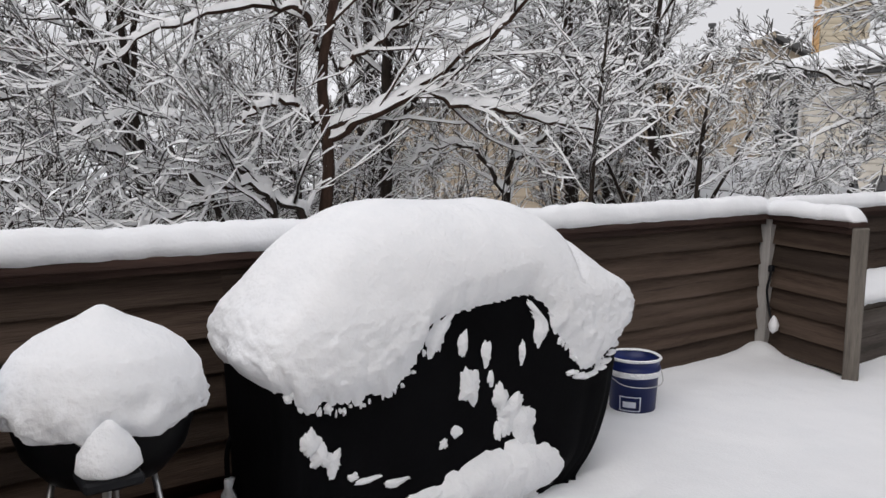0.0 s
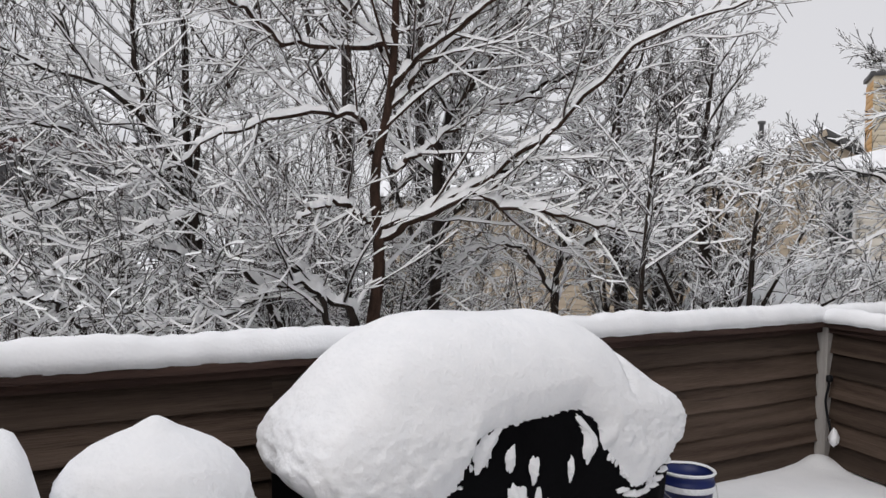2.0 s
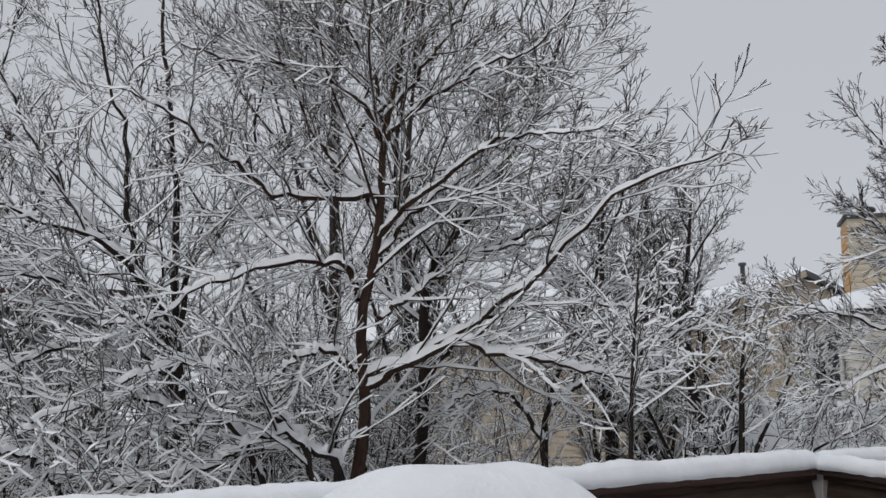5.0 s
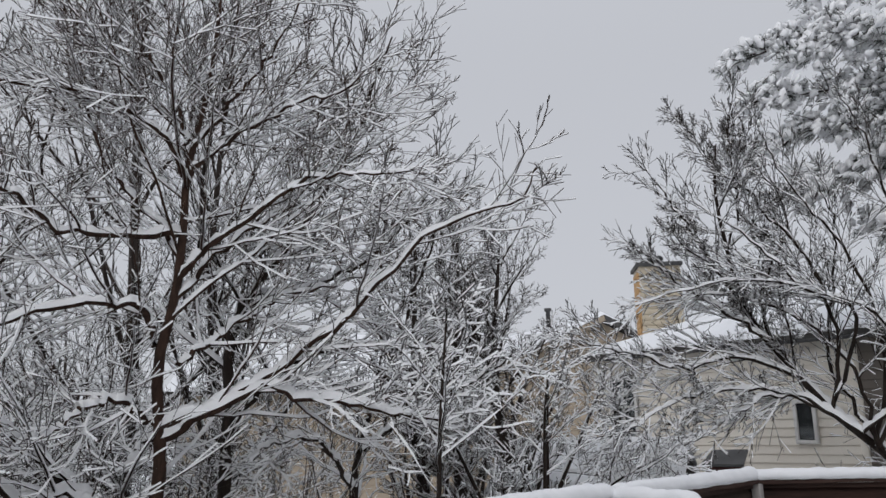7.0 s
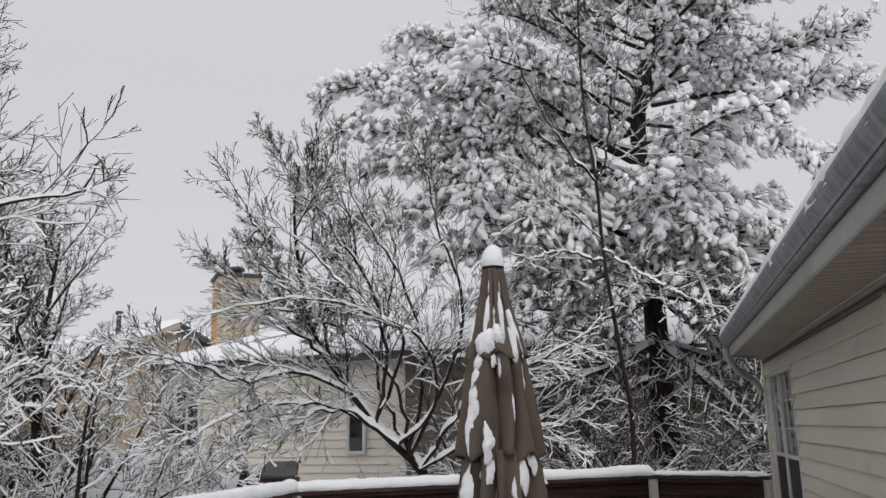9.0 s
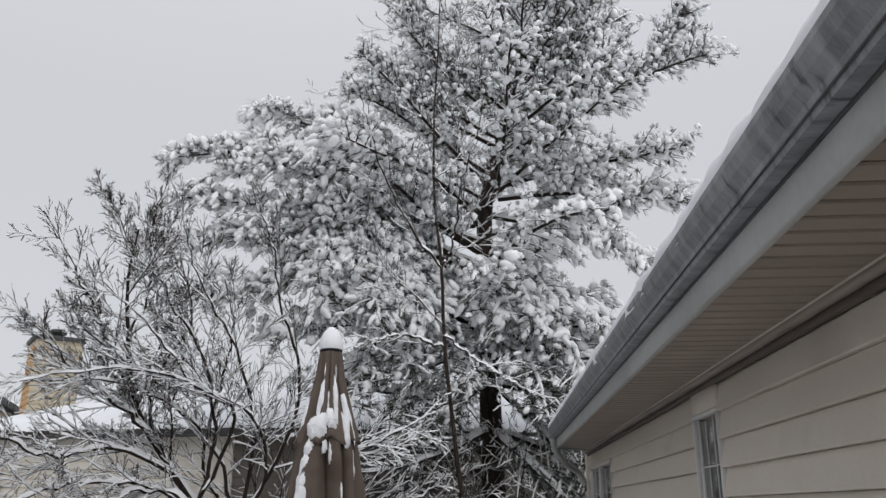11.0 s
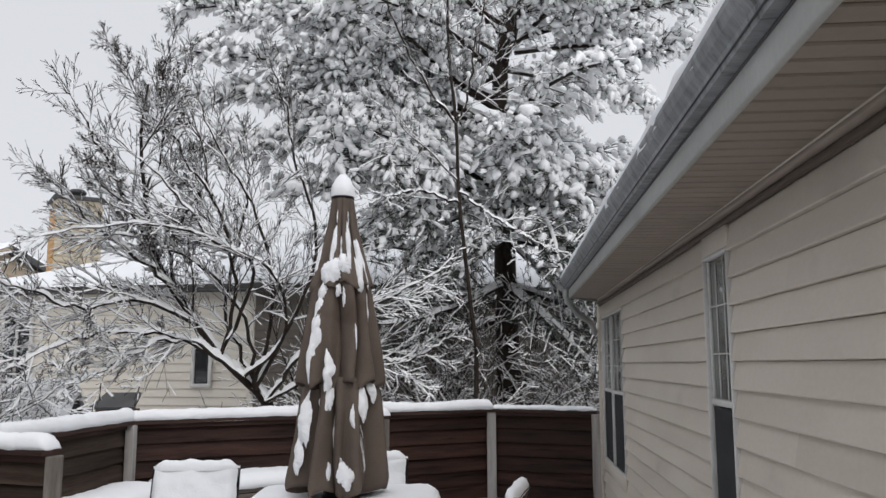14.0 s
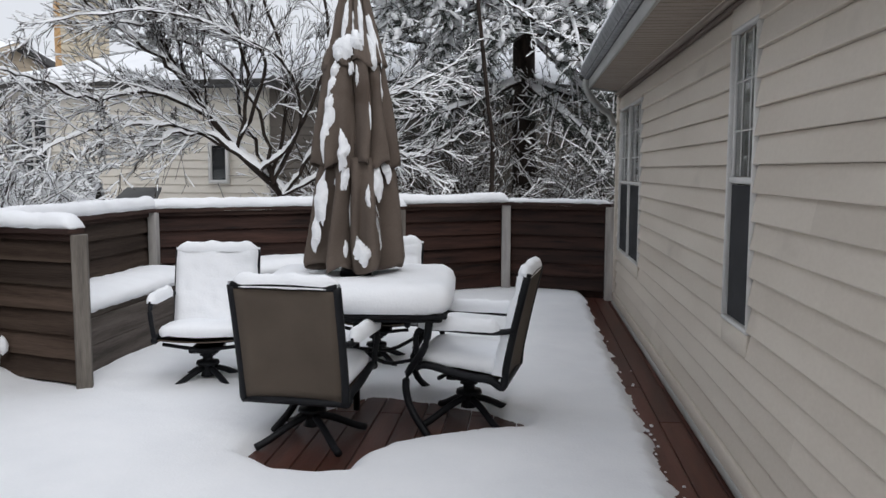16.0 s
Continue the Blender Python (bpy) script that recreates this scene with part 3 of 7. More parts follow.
def grill():
    g = thing("grill", pose(0, 0, 0), "large gas grill under a black vinyl cover, heaped with snow", "grill")
    zs = [DECK_Z + 0.02] + [r[0] for r in RINGS[1:]]
    zs = sorted(set([round(z, 3) for z in np.concatenate([np.linspace(-0.04, 0.86, 26), [0.9, 0.95, 1.0, 1.05, 1.09, 1.12, 1.145, 1.165, 1.178, 1.185, 1.19]])]))
    k = 120
    us = [2 * math.pi * i / k for i in range(k)]
    verts = [(lambda p: (p[0], p[1], z))(cover_surface(u, z)) for z in zs for u in us]
    i = np.arange(len(zs) * k).reshape(len(zs), k)
    j = np.roll(i, -1, axis=1)
    q = np.stack([i[:-1], j[:-1], j[1:], i[1:]], -1).reshape(-1, 4)
    part("cover", mesh_of("cover", verts, [q], COVER), None, g, "black vinyl cover with soft folds")
    for x in (-3.38, -2.92):
        for y in (1.75, 2.7):
            part("caster", mesh_of("caster", *[(lambda vq: (vq[0] + np.array([x, y, -0.07]), [vq[1]]))(lathe([(1e-3, 0), (0.03, 0), (0.035, 0.03), (0.03, 0.06), (1e-3, 0.06)], 12))][0], BLACKMETAL), None, g)
    strap = tube_part("strap", [(-3.32, 1.535, 0.36), (-3.32, 1.515, 0.3), (-3.31, 1.51, 0.2), (-3.31, 1.53, 0.08)], 0.012, COVER, g, 6, 10)

    # the snow that lies on it, down to an uneven edge
    def edge(y, u):
        if math.cos(u) > 0.0:
            pts = [(1.3, 0.70), (1.52, 0.66), (1.70, 0.585), (1.85, 0.60), (2.0, 0.64), (2.09, 0.70), (2.15, 0.86), (2.45, 0.895), (2.68, 0.905), (2.74, 0.86), (2.86, 0.68), (3.0, 0.545), (3.1, 0.56), (3.22, 0.66), (3.5, 0.7)]
        else:
            pts = [(1.3, 0.68), (2.2, 0.72), (3.5, 0.7)]
        for (a, b), (c, d) in zip(pts, pts[1:]):
            if y <= c:
                return b + (d - b) * (y - a) / (c - a)
        return 0.7
    # angles that step evenly along the long sides and the ends
    half = [math.asin(f ** (1 / 0.28)) for f in np.linspace(0, 1, 64)] + [math.acos(f ** (1 / 0.28)) for f in np.linspace(0.03, 0.97, 26)]
    us = sorted(set(round((m * c + n * math.pi) % (2 * math.pi), 7) for c in half for m, n in ((1, 0), (-1, 1), (1, 1), (-1, 2))))
    k, rows, verts = len(us), 84, []
    for u in us:
        for r in range(rows):
            z = 1.19 - 0.73 * (r / (rows - 1)) ** 1.25
            p = Vector(cover_surface(u, z, False))
            ze = edge(p.y, u)
            rag = 0.3 if ze > 0.84 else 1.0
            ze += rag * 0.03 * noise.noise(Vector((p.y * 9, math.cos(u) * 3, 1))) + rag * 0.05 * noise.noise(Vector((p.y * 22, math.cos(u) * 3, z * 6))) + rag * 0.035 * noise.noise(Vector((p.y * 55, math.cos(u) * 3, z * 14)))
            out = Vector((p.x - GX, (p.y - 2.38) * 0.35, 0)).normalized()
            slope = max(0.0, min(1.0, (1.19 - z) / 0.3))
            slope = slope * slope * (3 - 2 * slope)
            t = 0.115 * (1 - slope) + 0.078 * slope
            low = max(0.0, min(1.0, (1.0 - z) / 0.3))
            t *= 1 + 0.10 * lumps(p, 3, 2) + low * (0.10 * lumps(p, 11, 4) + 0.16 * lumps(p, 24, 6) + 0.16 * lumps(p, 50, 3))
            f = (z - ze) / 0.085
            t = t * min(1.0, f) ** 0.55 if f > 0 else max(-0.03, 0.4 * (z - ze))
            nrm = (out * slope + Vector((0, 0, 1)) * (1.0 - 0.6 * slope)).normalized()
            crease = 0.05 * math.exp(-((p.y - 2.93) / 0.022) ** 2) * math.exp(-((p.z - 0.99) / 0.06) ** 2) if p.x > GX else 0
            verts.append(p + nrm * (t - crease))
    i = np.arange(k * rows).reshape(k, rows)
    j = np.roll(i, -1, axis=0)
    q = np.stack([i[:, :-1], i[:, 1:], j[:, 1:], j[:, :-1]], -1).reshape(-1, 4)
    sn = part("grill_snow", mesh_of("grill_snow", verts, [q], SNOW_HEAP))
    tagged(sn, "deep rounded heap of fresh snow on the grill cover", "snow", kind="stuff")

    # what clings to the front: angle that gives a place y on the front
    def on_front(y, z):
        a, y0, y1 = ring_at(max(0, z))
        s = max(-0.999, min(0.999, (y - (y0 + y1) / 2) / ((y1 - y0) / 2)))
        u = math.asin(math.copysign(abs(s) ** (1 / 0.28), s))
        return cover_surface(u, z)
    spots = [(2.30, 0.74, 0.03, 0.055, 0.02), (2.16, 0.80, 0.05, 0.10, 0.03), (2.72, 0.77, 0.04, 0.10, 0.03), (2.62, 0.66, 0.022, 0.06, 0.018), (2.42, 0.68, 0.03, 0.06, 0.02), (2.34, 0.56, 0.05, 0.08, 0.028), (2.45, 0.58, 0.02, 0.05, 0.015),
             (2.50, 0.48, 0.05, 0.08, 0.03), (2.57, 0.42, 0.08, 0.08, 0.035), (2.64, 0.35, 0.07, 0.09, 0.04), (2.54, 0.36, 0.05, 0.06, 0.025), (2.50, 0.34, 0.03, 0.05, 0.018), (2.28, 0.38, 0.03, 0.03, 0.016), (2.22, 0.34, 0.025, 0.025, 0.014), (1.63, 0.46, 0.035, 0.05, 0.02), (1.67, 0.41, 0.04, 0.055, 0.022), (1.72, 0.37, 0.035, 0.05, 0.018),
             (2.33, 0.14, 0.20, 0.13, 0.035), (2.62, 0.15, 0.20, 0.13, 0.035), (2.48, 0.07, 0.34, 0.13, 0.035), (2.12, 0.14, 0.18, 0.05, 0.025), (2.22, 0.08, 0.26, 0.08, 0.03), (1.98, 0.24, 0.08, 0.018, 0.02), (1.86, 0.275, 0.07, 0.014, 0.016), (1.80, 0.30, 0.03, 0.02, 0.014)]
    spots += [(a, b, 0.045, 0.016, 0.022) for a, b in ((2.92, 0.525), (2.97, 0.50), (3.02, 0.49), (3.07, 0.495), (3.12, 0.515), (3.16, 0.54), (3.20, 0.575), (3.235, 0.61), (3.26, 0.65))]
    crumb = random.Random(8)
    for _ in range(110):
        y = crumb.uniform(1.55, 3.2)
        if edge(y, 0.3) > 0.8:
            continue
        spots.append((y, edge(y, 0.3) - crumb.uniform(-0.02, 0.03), crumb.uniform(0.005, 0.018), crumb.uniform(0.006, 0.024), crumb.uniform(0.01, 0.022)))
    v, q = joined([patch(on_front, *s, 3.1 * n, 8 if s[2] > 0.02 else 4, 44 if s[2] > 0.02 else 14) for n, s in enumerate(spots)])
    ob = part("clinging_snow", mesh_of("clinging_snow", v, [q], SNOW_ROUGH))
    v, q = lathe([(1e-3, -0.075), (0.022, -0.06), (0.034, -0.01), (0.03, 0.04), (0.014, 0.07), (1e-3, 0.075)], 18, 0.1, 3)
    cl = part("strap_snow", mesh_of("strap_snow", v + np.array([-3.29, 1.49, 0.12]), [q], SNOW_ROUGH))
    tagged(cl, "small clump of snow caught on the cover's strap", "snow", kind="stuff")
    tagged(ob, "ragged snow patches clinging to the cover's front", "snow", kind="stuff")


grill()


# ---- kettle grill ----
def kettle():
    x, y = -3.02, 0.985
    g = thing("kettle_grill", pose(x, y, 0), "round black kettle grill, buried under a snow dome", "grill")
    v, q = lathe([(1e-3, 0.40), (0.10, 0.41), (0.19, 0.46), (0.255, 0.54), (0.28, 0.62), (0.285, 0.665), (0.29, 0.67), (0.285, 0.675), (0.275, 0.67)], 40)
    part("bowl", mesh_of("bowl", v, [q], ENAMEL), None, g, "black enamel bowl")
    v, q = lathe([(0.29, 0.675), (0.288, 0.70), (0.26, 0.77), (0.19, 0.84), (0.10, 0.875), (1e-3, 0.885)], 40)
    part("lid", mesh_of("lid", v, [q], ENAMEL), None, g, "black enamel lid")
    for a in (40, 160, 280):
        c, s = math.cos(radians(a)), math.sin(radians(a))
        tube_part("leg", [(0.17 * c, 0.17 * s, 0.48), (0.30 * c, 0.30 * s, -0.07)], 0.011, STEEL, g, 8, 2, "bare steel leg")
    v, q = lathe([(1e-3, 0.23), (0.12, 0.22), (0.14, 0.24)], 24)
    part("ash_catcher", mesh_of("ash_catcher", v, [q], STEEL), None, g)
    part("side_shelf", box((0.34, -0.075, 0.56), (0.15, 0.17, 0.035), 0.008), BLACKMETAL, g, "dark side shelf on a steel rod", False)
    tube_part("shelf_rod", [(0.31, -0.075, 0.545), (0.27, -0.07, 0.1)], 0.014, STEEL, g, 8, 2)
    prof = [(0.27, 0.655), (0.300, 0.648), (0.318, 0.68), (0.322, 0.735), (0.305, 0.80), (0.265, 0.862), (0.21, 0.905), (0.14, 0.94), (0.08, 0.967), (0.04, 0.992), (0.015, 1.005), (1e-3, 1.007)]
    fine = []
    for (a, b), (c, d) in zip(prof, prof[1:]):
        fine += [(a + (c - a) * f / 3, b + (d - b) * f / 3) for f in range(3)]
    v, q = lathe(fine + [prof[-1]], 130)
    for n, p in enumerate(v):
        k = max(0.0, min(1.0, (0.86 - p[2]) / 0.14))
        r = math.hypot(p[0], p[1]) + 1e-6
        d = k * (0.016 * lumps(p, 10, 3) + 0.020 * lumps(p, 24, 5) + 0.014 * lumps(p, 50, 1)) + 0.004 * lumps(p, 6, 8)
        v[n] = (p[0] * (1 + d / r), p[1] * (1 + d / r), p[2] + (0.02 * lumps(p, 8, 1) * k))
    ob = part("kettle_snow", mesh_of("kettle_snow", v + np.array([x, y, 0]), [q], SNOW_HEAP))
    tagged(ob, "tall pointed dome of snow on the kettle grill", "snow", kind="stuff")
    v, q = lathe([(0.085, 0.0), (0.105, 0.02), (0.10, 0.07), (0.075, 0.12), (0.045, 0.155), (0.015, 0.18), (1e-3, 0.185)], 40, 0.014, 6)
    ob = part("shelf_snow", mesh_of("shelf_snow", v * np.array([0.78, 0.85, 0.85]) + np.array([x + 0.34, y - 0.075, 0.575]), [q], SNOW_ROUGH))
    tagged(ob, "small heap of snow on the kettle's side shelf", "snow", kind="stuff")


kettle()


def side_box():
    b = thing("storage_box", pose(-3.12, 0.30, 0), "dark grey plastic storage box topped with snow", "storage box")
    part("body", box((0, 0, 0.31), (0.46, 0.62, 0.76), 0.02), GREYBOX, b)
    part("lid", box((0, 0, 0.705), (0.50, 0.66, 0.04), 0.012), GREYBOX, b)
    snow_loaf("box_snow", [(-3.12, -0.04, 0.725), (-3.12, 0.645, 0.725)], 0.52, 0.25, 12, "thick rounded snow on the storage box")


side_box()


# ---- blue bucket ----
def bucket():
    b = thing("bucket", pose(-3.39, 4.05, -0.01, 0, 0, -50), "blue plastic bucket standing in the snow, part filled with snow", "bucket")
    v, q = lathe([(1e-3, -0.06), (0.13, -0.06), (0.146, 0.24), (0.156, 0.24), (0.156, 0.262), (0.149, 0.266), (0.150, 0.312), (0.154, 0.315), (0.147, 0.315), (0.144, 0.24), (0.14, 0.15), (1e-3, 0.15)], 48)
    part("pail", mesh_of("pail", v, [q], BLUE), None, b)
    v, q = lathe([(0.154, 0.215), (0.1575, 0.222), (0.158, 0.245), (0.155, 0.252)], 48)
    part("band", mesh_of("band", v, [q], SNOW_ROUGH), None, b, "ring of snow caught under the rim")
    tube_part("handle", [(0, 0.158, 0.25), (0.06, 0.165, 0.18), (0.15, 0.08, 0.17), (0.16, -0.06, 0.18), (0.06, -0.16, 0.23), (0, -0.158, 0.25)], 0.003, STEEL, b, 6, 20)
    # the printed mark, as plain shapes
    for a0, a1, z0, z1 in ((-0.55, 0.35, 0.10, 0.106), (-0.55, -0.50, 0.025, 0.10), (-0.40, 0.15, 0.04, 0.075), (-0.55, 0.35, 0.018, 0.024), (0.30, 0.35, 0.025, 0.10)):
        n = 8
        rr = lambda z: 0.1335 + 0.0555 * z + 0.0025
        vv = [(rr(z) * math.cos(a0 + (a1 - a0) * i / n), rr(z) * math.sin(a0 + (a1 - a0) * i / n), z) for z in (z0, z1) for i in range(n + 1)]
        i = np.arange(n)
        part("print_mark", mesh_of("print_mark", vv, [np.stack([i, i + 1, i + n + 2, i + n + 1], -1)], PALEBLUE), None, b)
    v, q = lathe([(0.143, 0.235), (0.12, 0.25), (0.07, 0.245), (1e-3, 0.255)], 30, 0.012, 4)
    ob = part("bucket_snow", mesh_of("bucket_snow", v + np.array([-3.39, 4.05, -0.01]), [q], SNOW_ROUGH))
    tagged(ob, "snow lying inside the bucket", "snow", kind="stuff")
    v, q = lathe([(0.153, 0.308), (0.162, 0.316), (0.154, 0.327), (0.143, 0.316)], 48, 0.006, 9)
    ob = part("bucket_snow", mesh_of("bucket_snow", v + np.array([-3.39, 4.05, -0.01]), [q], SNOW_ROUGH))
    tagged(ob, "thin rim of snow round the bucket's edge", "snow", kind="stuff")


bucket()


# ---- patio table ----
TX, TY, TOP = -1.05, 5.58, 0.655


def patio_table():
    t = thing("patio_table", pose(TX, TY, 0, 0, 0, 4), "square black metal patio table under thick snow", "table")
    part("tabletop", box((0, 0, TOP - 0.012), (1.12, 1.12, 0.024), 0.008), BLACKMETAL, t)
    for s in (1, -1):
        part("apron", box((0, s * 0.52, TOP - 0.035), (1.04, 0.02, 0.025), 0.004), BLACKMETAL, t)
        part("apron", box((s * 0.52, 0, TOP - 0.035), (0.02, 1.04, 0.025), 0.004), BLACKMETAL, t)
    for sx in (1, -1):
        for sy in (1, -1):
            tube_part("leg", [(0.46 * sx, 0.46 * sy, TOP - 0.03), (0.43 * sx, 0.43 * sy, 0.45), (0.32 * sx, 0.32 * sy, 0.25), (0.34 * sx, 0.34 * sy, 0.08), (0.46 * sx, 0.46 * sy, -0.07)], 0.022, BLACKMETAL, t, 8, 18)
            tube_part("brace", [(0.41 * sx, 0.41 * sy, 0.38), (0.2 * sx, 0.2 * sy, 0.3), (0.05 * sx, 0.05 * sy, 0.32)], 0.012, BLACKMETAL, t, 6, 8)
    ang = [2 * math.pi * i / 24 for i in range(25)]
    tube_part("ring", [(0.1 * math.cos(a), 0.1 * math.sin(a), 0.32) for a in ang], 0.012, BLACKMETAL, t, 6, 30)
    # snow on the top: a rounded slab
    k, prof = 140, [(0.97, 0.0), (1.01, 0.015), (1.035, 0.05), (1.03, 0.09), (1.0, 0.125), (0.93, 0.15), (0.8, 0.162), (0.55, 0.168), (0.3, 0.16), (0.13, 0.14), (0.09, 0.10)]
    verts = []
    for r, z in prof:
        for i in range(k):
            a = 2 * math.pi * i / k
            c, s = math.cos(a), math.sin(a)
            e = 0.24 if r > 0.5 else 0.24 + (0.5 - r) * 1.6
            p = Vector((0.575 * r * math.copysign(abs(c) ** e, c), 0.575 * r * math.copysign(abs(s) ** e, s), z))
            w = 0.010 * lumps(p, 5, 2) + 0.006 * lumps(p, 16, 3) + 0.003 * lumps(p, 40, 3)
            p += Vector((p.x, p.y, 0)).normalized() * w * (r > 0.6) + Vector((0, 0, w * 1.2 if z > 0.02 else 0.004 * lumps(p, 20, 2)))
            verts.append(p)
    i = np.arange(len(prof) * k).reshape(len(prof), k)
    j = np.roll(i, -1, axis=1)
    sn = part("table_snow", mesh_of("table_snow", verts, [np.stack([i[:-1], j[:-1], j[1:], i[1:]], -1).reshape(-1, 4)], SNOW))
    sn.matrix_world = pose(TX, TY, TOP + 0.002, 0, 0, 4)
    tagged(sn, "thick square slab of snow on the patio table", "snow", kind="stuff")


patio_table()


# ---- closed umbrella ----
def interp(keys, z):
    for (z0, r0), (z1, r1) in zip(keys, keys[1:]):
        if z0 >= z >= z1:
            return r0 + (r1 - r0) * (z0 - z) / (z0 - z1)
    return keys[-1][1] if z < keys[-1][0] else keys[0][1]


def umbrella():
    ux, uy = TX - 0.02, TY
    u = thing("patio_umbrella", pose(ux, uy, 0), "closed taupe patio umbrella streaked with clinging snow", "umbrella")
    tube_part("pole", [(0, 0, -0.05), (0, 0, 2.62)], 0.021, BLACKMETAL, u, 12, 2)
    v, q = lathe([(1e-3, 2.735), (0.022, 2.73), (0.042, 2.69), (0.058, 2.645), (0.072, 2.64), (0.072, 2.625), (1e-3, 2.62)], 24)
    part("finial", mesh_of("finial", v, [q], BLACKMETAL), None, u)
    v, q = lathe([(1e-3, 0.80), (0.10, 0.80), (0.085, 0.86), (0.05, 0.88)], 20)
    part("crank_housing", mesh_of("crank_housing", v, [q], BLACKMETAL), None, u, "dark runner under the folded canvas")
    tiers = [("canopy_vent", [(2.63, 0.060), (2.45, 0.085), (2.25, 0.135), (2.06, 0.185)], 9, 0.36, 0.3),
             ("canopy", [(2.22, 0.115), (2.06, 0.165), (1.85, 0.208), (1.65, 0.236), (1.47, 0.256)], 10, 0.60, 1.1),
             ("canopy_skirt", [(1.52, 0.19), (1.42, 0.225), (1.25, 0.248), (1.05, 0.266), (0.90, 0.282), (0.86, 0.272)], 8, 0.64, 2.3)]
    surfs = {}
    for name, keys, folds, depth, ph in tiers:
        zt, zb = keys[0][0], keys[-1][0]

        def surf(a, z, keys=keys, folds=folds, depth=depth, ph=ph, zt=zt, zb=zb):
            d = depth * min(1.0, (zt - z) / 0.25 + 0.25)
            wig = 0.5 * noise.noise(Vector((math.cos(a) * 2 + ph, math.sin(a) * 2, z * 1.5)))
            f = abs(math.sin((a + wig) * folds / 2 + ph)) ** 0.75
            r = interp(keys, z) * (1 + 0.10 - d + d * f) * (1 + 0.07 * noise.noise(Vector((math.cos(a) * 1.5, math.sin(a) * 1.5 + ph, z * 2))))
            return (r * math.cos(a), r * math.sin(a), z)
        surfs[name] = surf
        rows, k = 22, 144
        verts = []
        for r in range(rows + 1):
            for i in range(k):
                a = 2 * math.pi * i / k
                hem = 0.035 * noise.noise(Vector((math.cos(a) * 3, math.sin(a) * 3, ph))) + 0.02 * math.sin(a * folds + ph)
                z = zt + (zb + hem - zt) * r / rows
                verts.append(surf(a, z))
        i = np.arange((rows + 1) * k).reshape(rows + 1, k)
        j = np.roll(i, -1, axis=1)
        ob = part(name, mesh_of(name, verts, [np.stack([i[:-1], j[:-1], j[1:], i[1:]], -1).reshape(-1, 4)], CANVAS), None, u)
        so = ob.modifiers.new("thickness", "SOLIDIFY")
        so.thickness = 0.004
    # clinging snow: angle from +x, height
    A = lambda deg: radians(deg)
    spots = [("canopy_vent", 258, 2.15, 24, 0.075, 0.05), ("canopy_vent", 284, 2.19, 17, 0.06, 0.045), ("canopy_vent", 318, 2.12, 7, 0.10, 0.03), ("canopy_vent", 333, 2.2, 4, 0.15, 0.016), ("canopy_vent", 258, 2.33, 9, 0.12, 0.028), ("canopy_vent", 300, 2.32, 9, 0.15, 0.028), ("canopy_vent", 326, 2.25, 7, 0.16, 0.028), ("canopy_vent", 214, 2.24, 4, 0.13, 0.02), ("canopy_vent", 280, 2.32, 4, 0.09, 0.014), ("canopy_vent", 262, 2.5, 2.5, 0.07, 0.008), ("canopy_vent", 308, 2.5, 2.5, 0.08, 0.008),
             ("canopy", 243, 1.95, 10, 0.13, 0.034), ("canopy", 241, 1.80, 10, 0.14, 0.036), ("canopy", 238, 1.65, 10, 0.13, 0.034), ("canopy", 245, 2.03, 11, 0.07, 0.036), ("canopy", 335, 1.85, 5, 0.2, 0.02), ("canopy", 288, 2.0, 3, 0.08, 0.02), ("canopy", 304, 1.76, 1.6, 0.09, 0.01), ("canopy", 340, 1.78, 2, 0.22, 0.010), ("canopy", 266, 1.55, 8, 0.11, 0.034), ("canopy", 203, 1.74, 2, 0.22, 0.010), ("canopy", 276, 2.04, 6, 0.04, 0.026),
             ("canopy_skirt", 266, 1.40, 7, 0.09, 0.032), ("canopy_skirt", 228, 1.27, 11, 0.14, 0.036), ("canopy_skirt", 224, 1.08, 9, 0.13, 0.032), ("canopy_skirt", 316, 1.38, 8, 0.10, 0.034), ("canopy_skirt", 338, 1.44, 9, 0.06, 0.032), ("canopy_skirt", 290, 0.96, 10, 0.07, 0.03), ("canopy_skirt", 301, 1.29, 3, 0.08, 0.018), ("canopy_skirt", 327, 1.1, 2, 0.15, 0.014), ("canopy_skirt", 285, 1.0, 4.5, 0.075, 0.02), ("canopy_skirt", 294, 0.94, 2, 0.05, 0.012), ("canopy_skirt", 265, 0.98, 2.2, 0.07, 0.016), ("canopy_skirt", 273, 1.2, 1.4, 0.13, 0.010), ("canopy_skirt", 247, 1.37, 3, 0.04, 0.018), ("canopy_skirt", 334, 1.24, 1.6, 0.1, 0.012)]
    pairs = []
    for n, (name, deg, z, dd, dz, t) in enumerate(spots):
        s = surfs[name]
        if t > 0.025:
            # thick snow bridges the folds
            keys = next(k[1] for k in tiers if k[0] == name)
            s = lambda a, zz, keys=keys: (1.04 * interp(keys, zz) * math.cos(a), 1.04 * interp(keys, zz) * math.sin(a), zz)
        v, q = patch(lambda a, zz, s=s: s(a, zz), A(deg), z, A(dd), dz, 0.75 * t + 0.006, n * 1.9, 7, 40)
        pairs.append((v, q))
    v, q = joined(pairs)
    ob = part("umbrella_snow", mesh_of("umbrella_snow", v + np.array([ux, uy, 0]), [q], SNOW_ROUGH))
    tagged(ob, "wet snow streaks clinging to the umbrella's folds", "snow", kind="stuff")
    v, q = lathe([(0.070, 2.64), (0.078, 2.66), (0.07, 2.71), (0.05, 2.755), (0.02, 2.785), (1e-3, 2.79)], 28, 0.005, 7)
    ob = part("umbrella_snow", mesh_of("umbrella_snow", v + np.array([ux, uy, 0]), [q], SNOW))
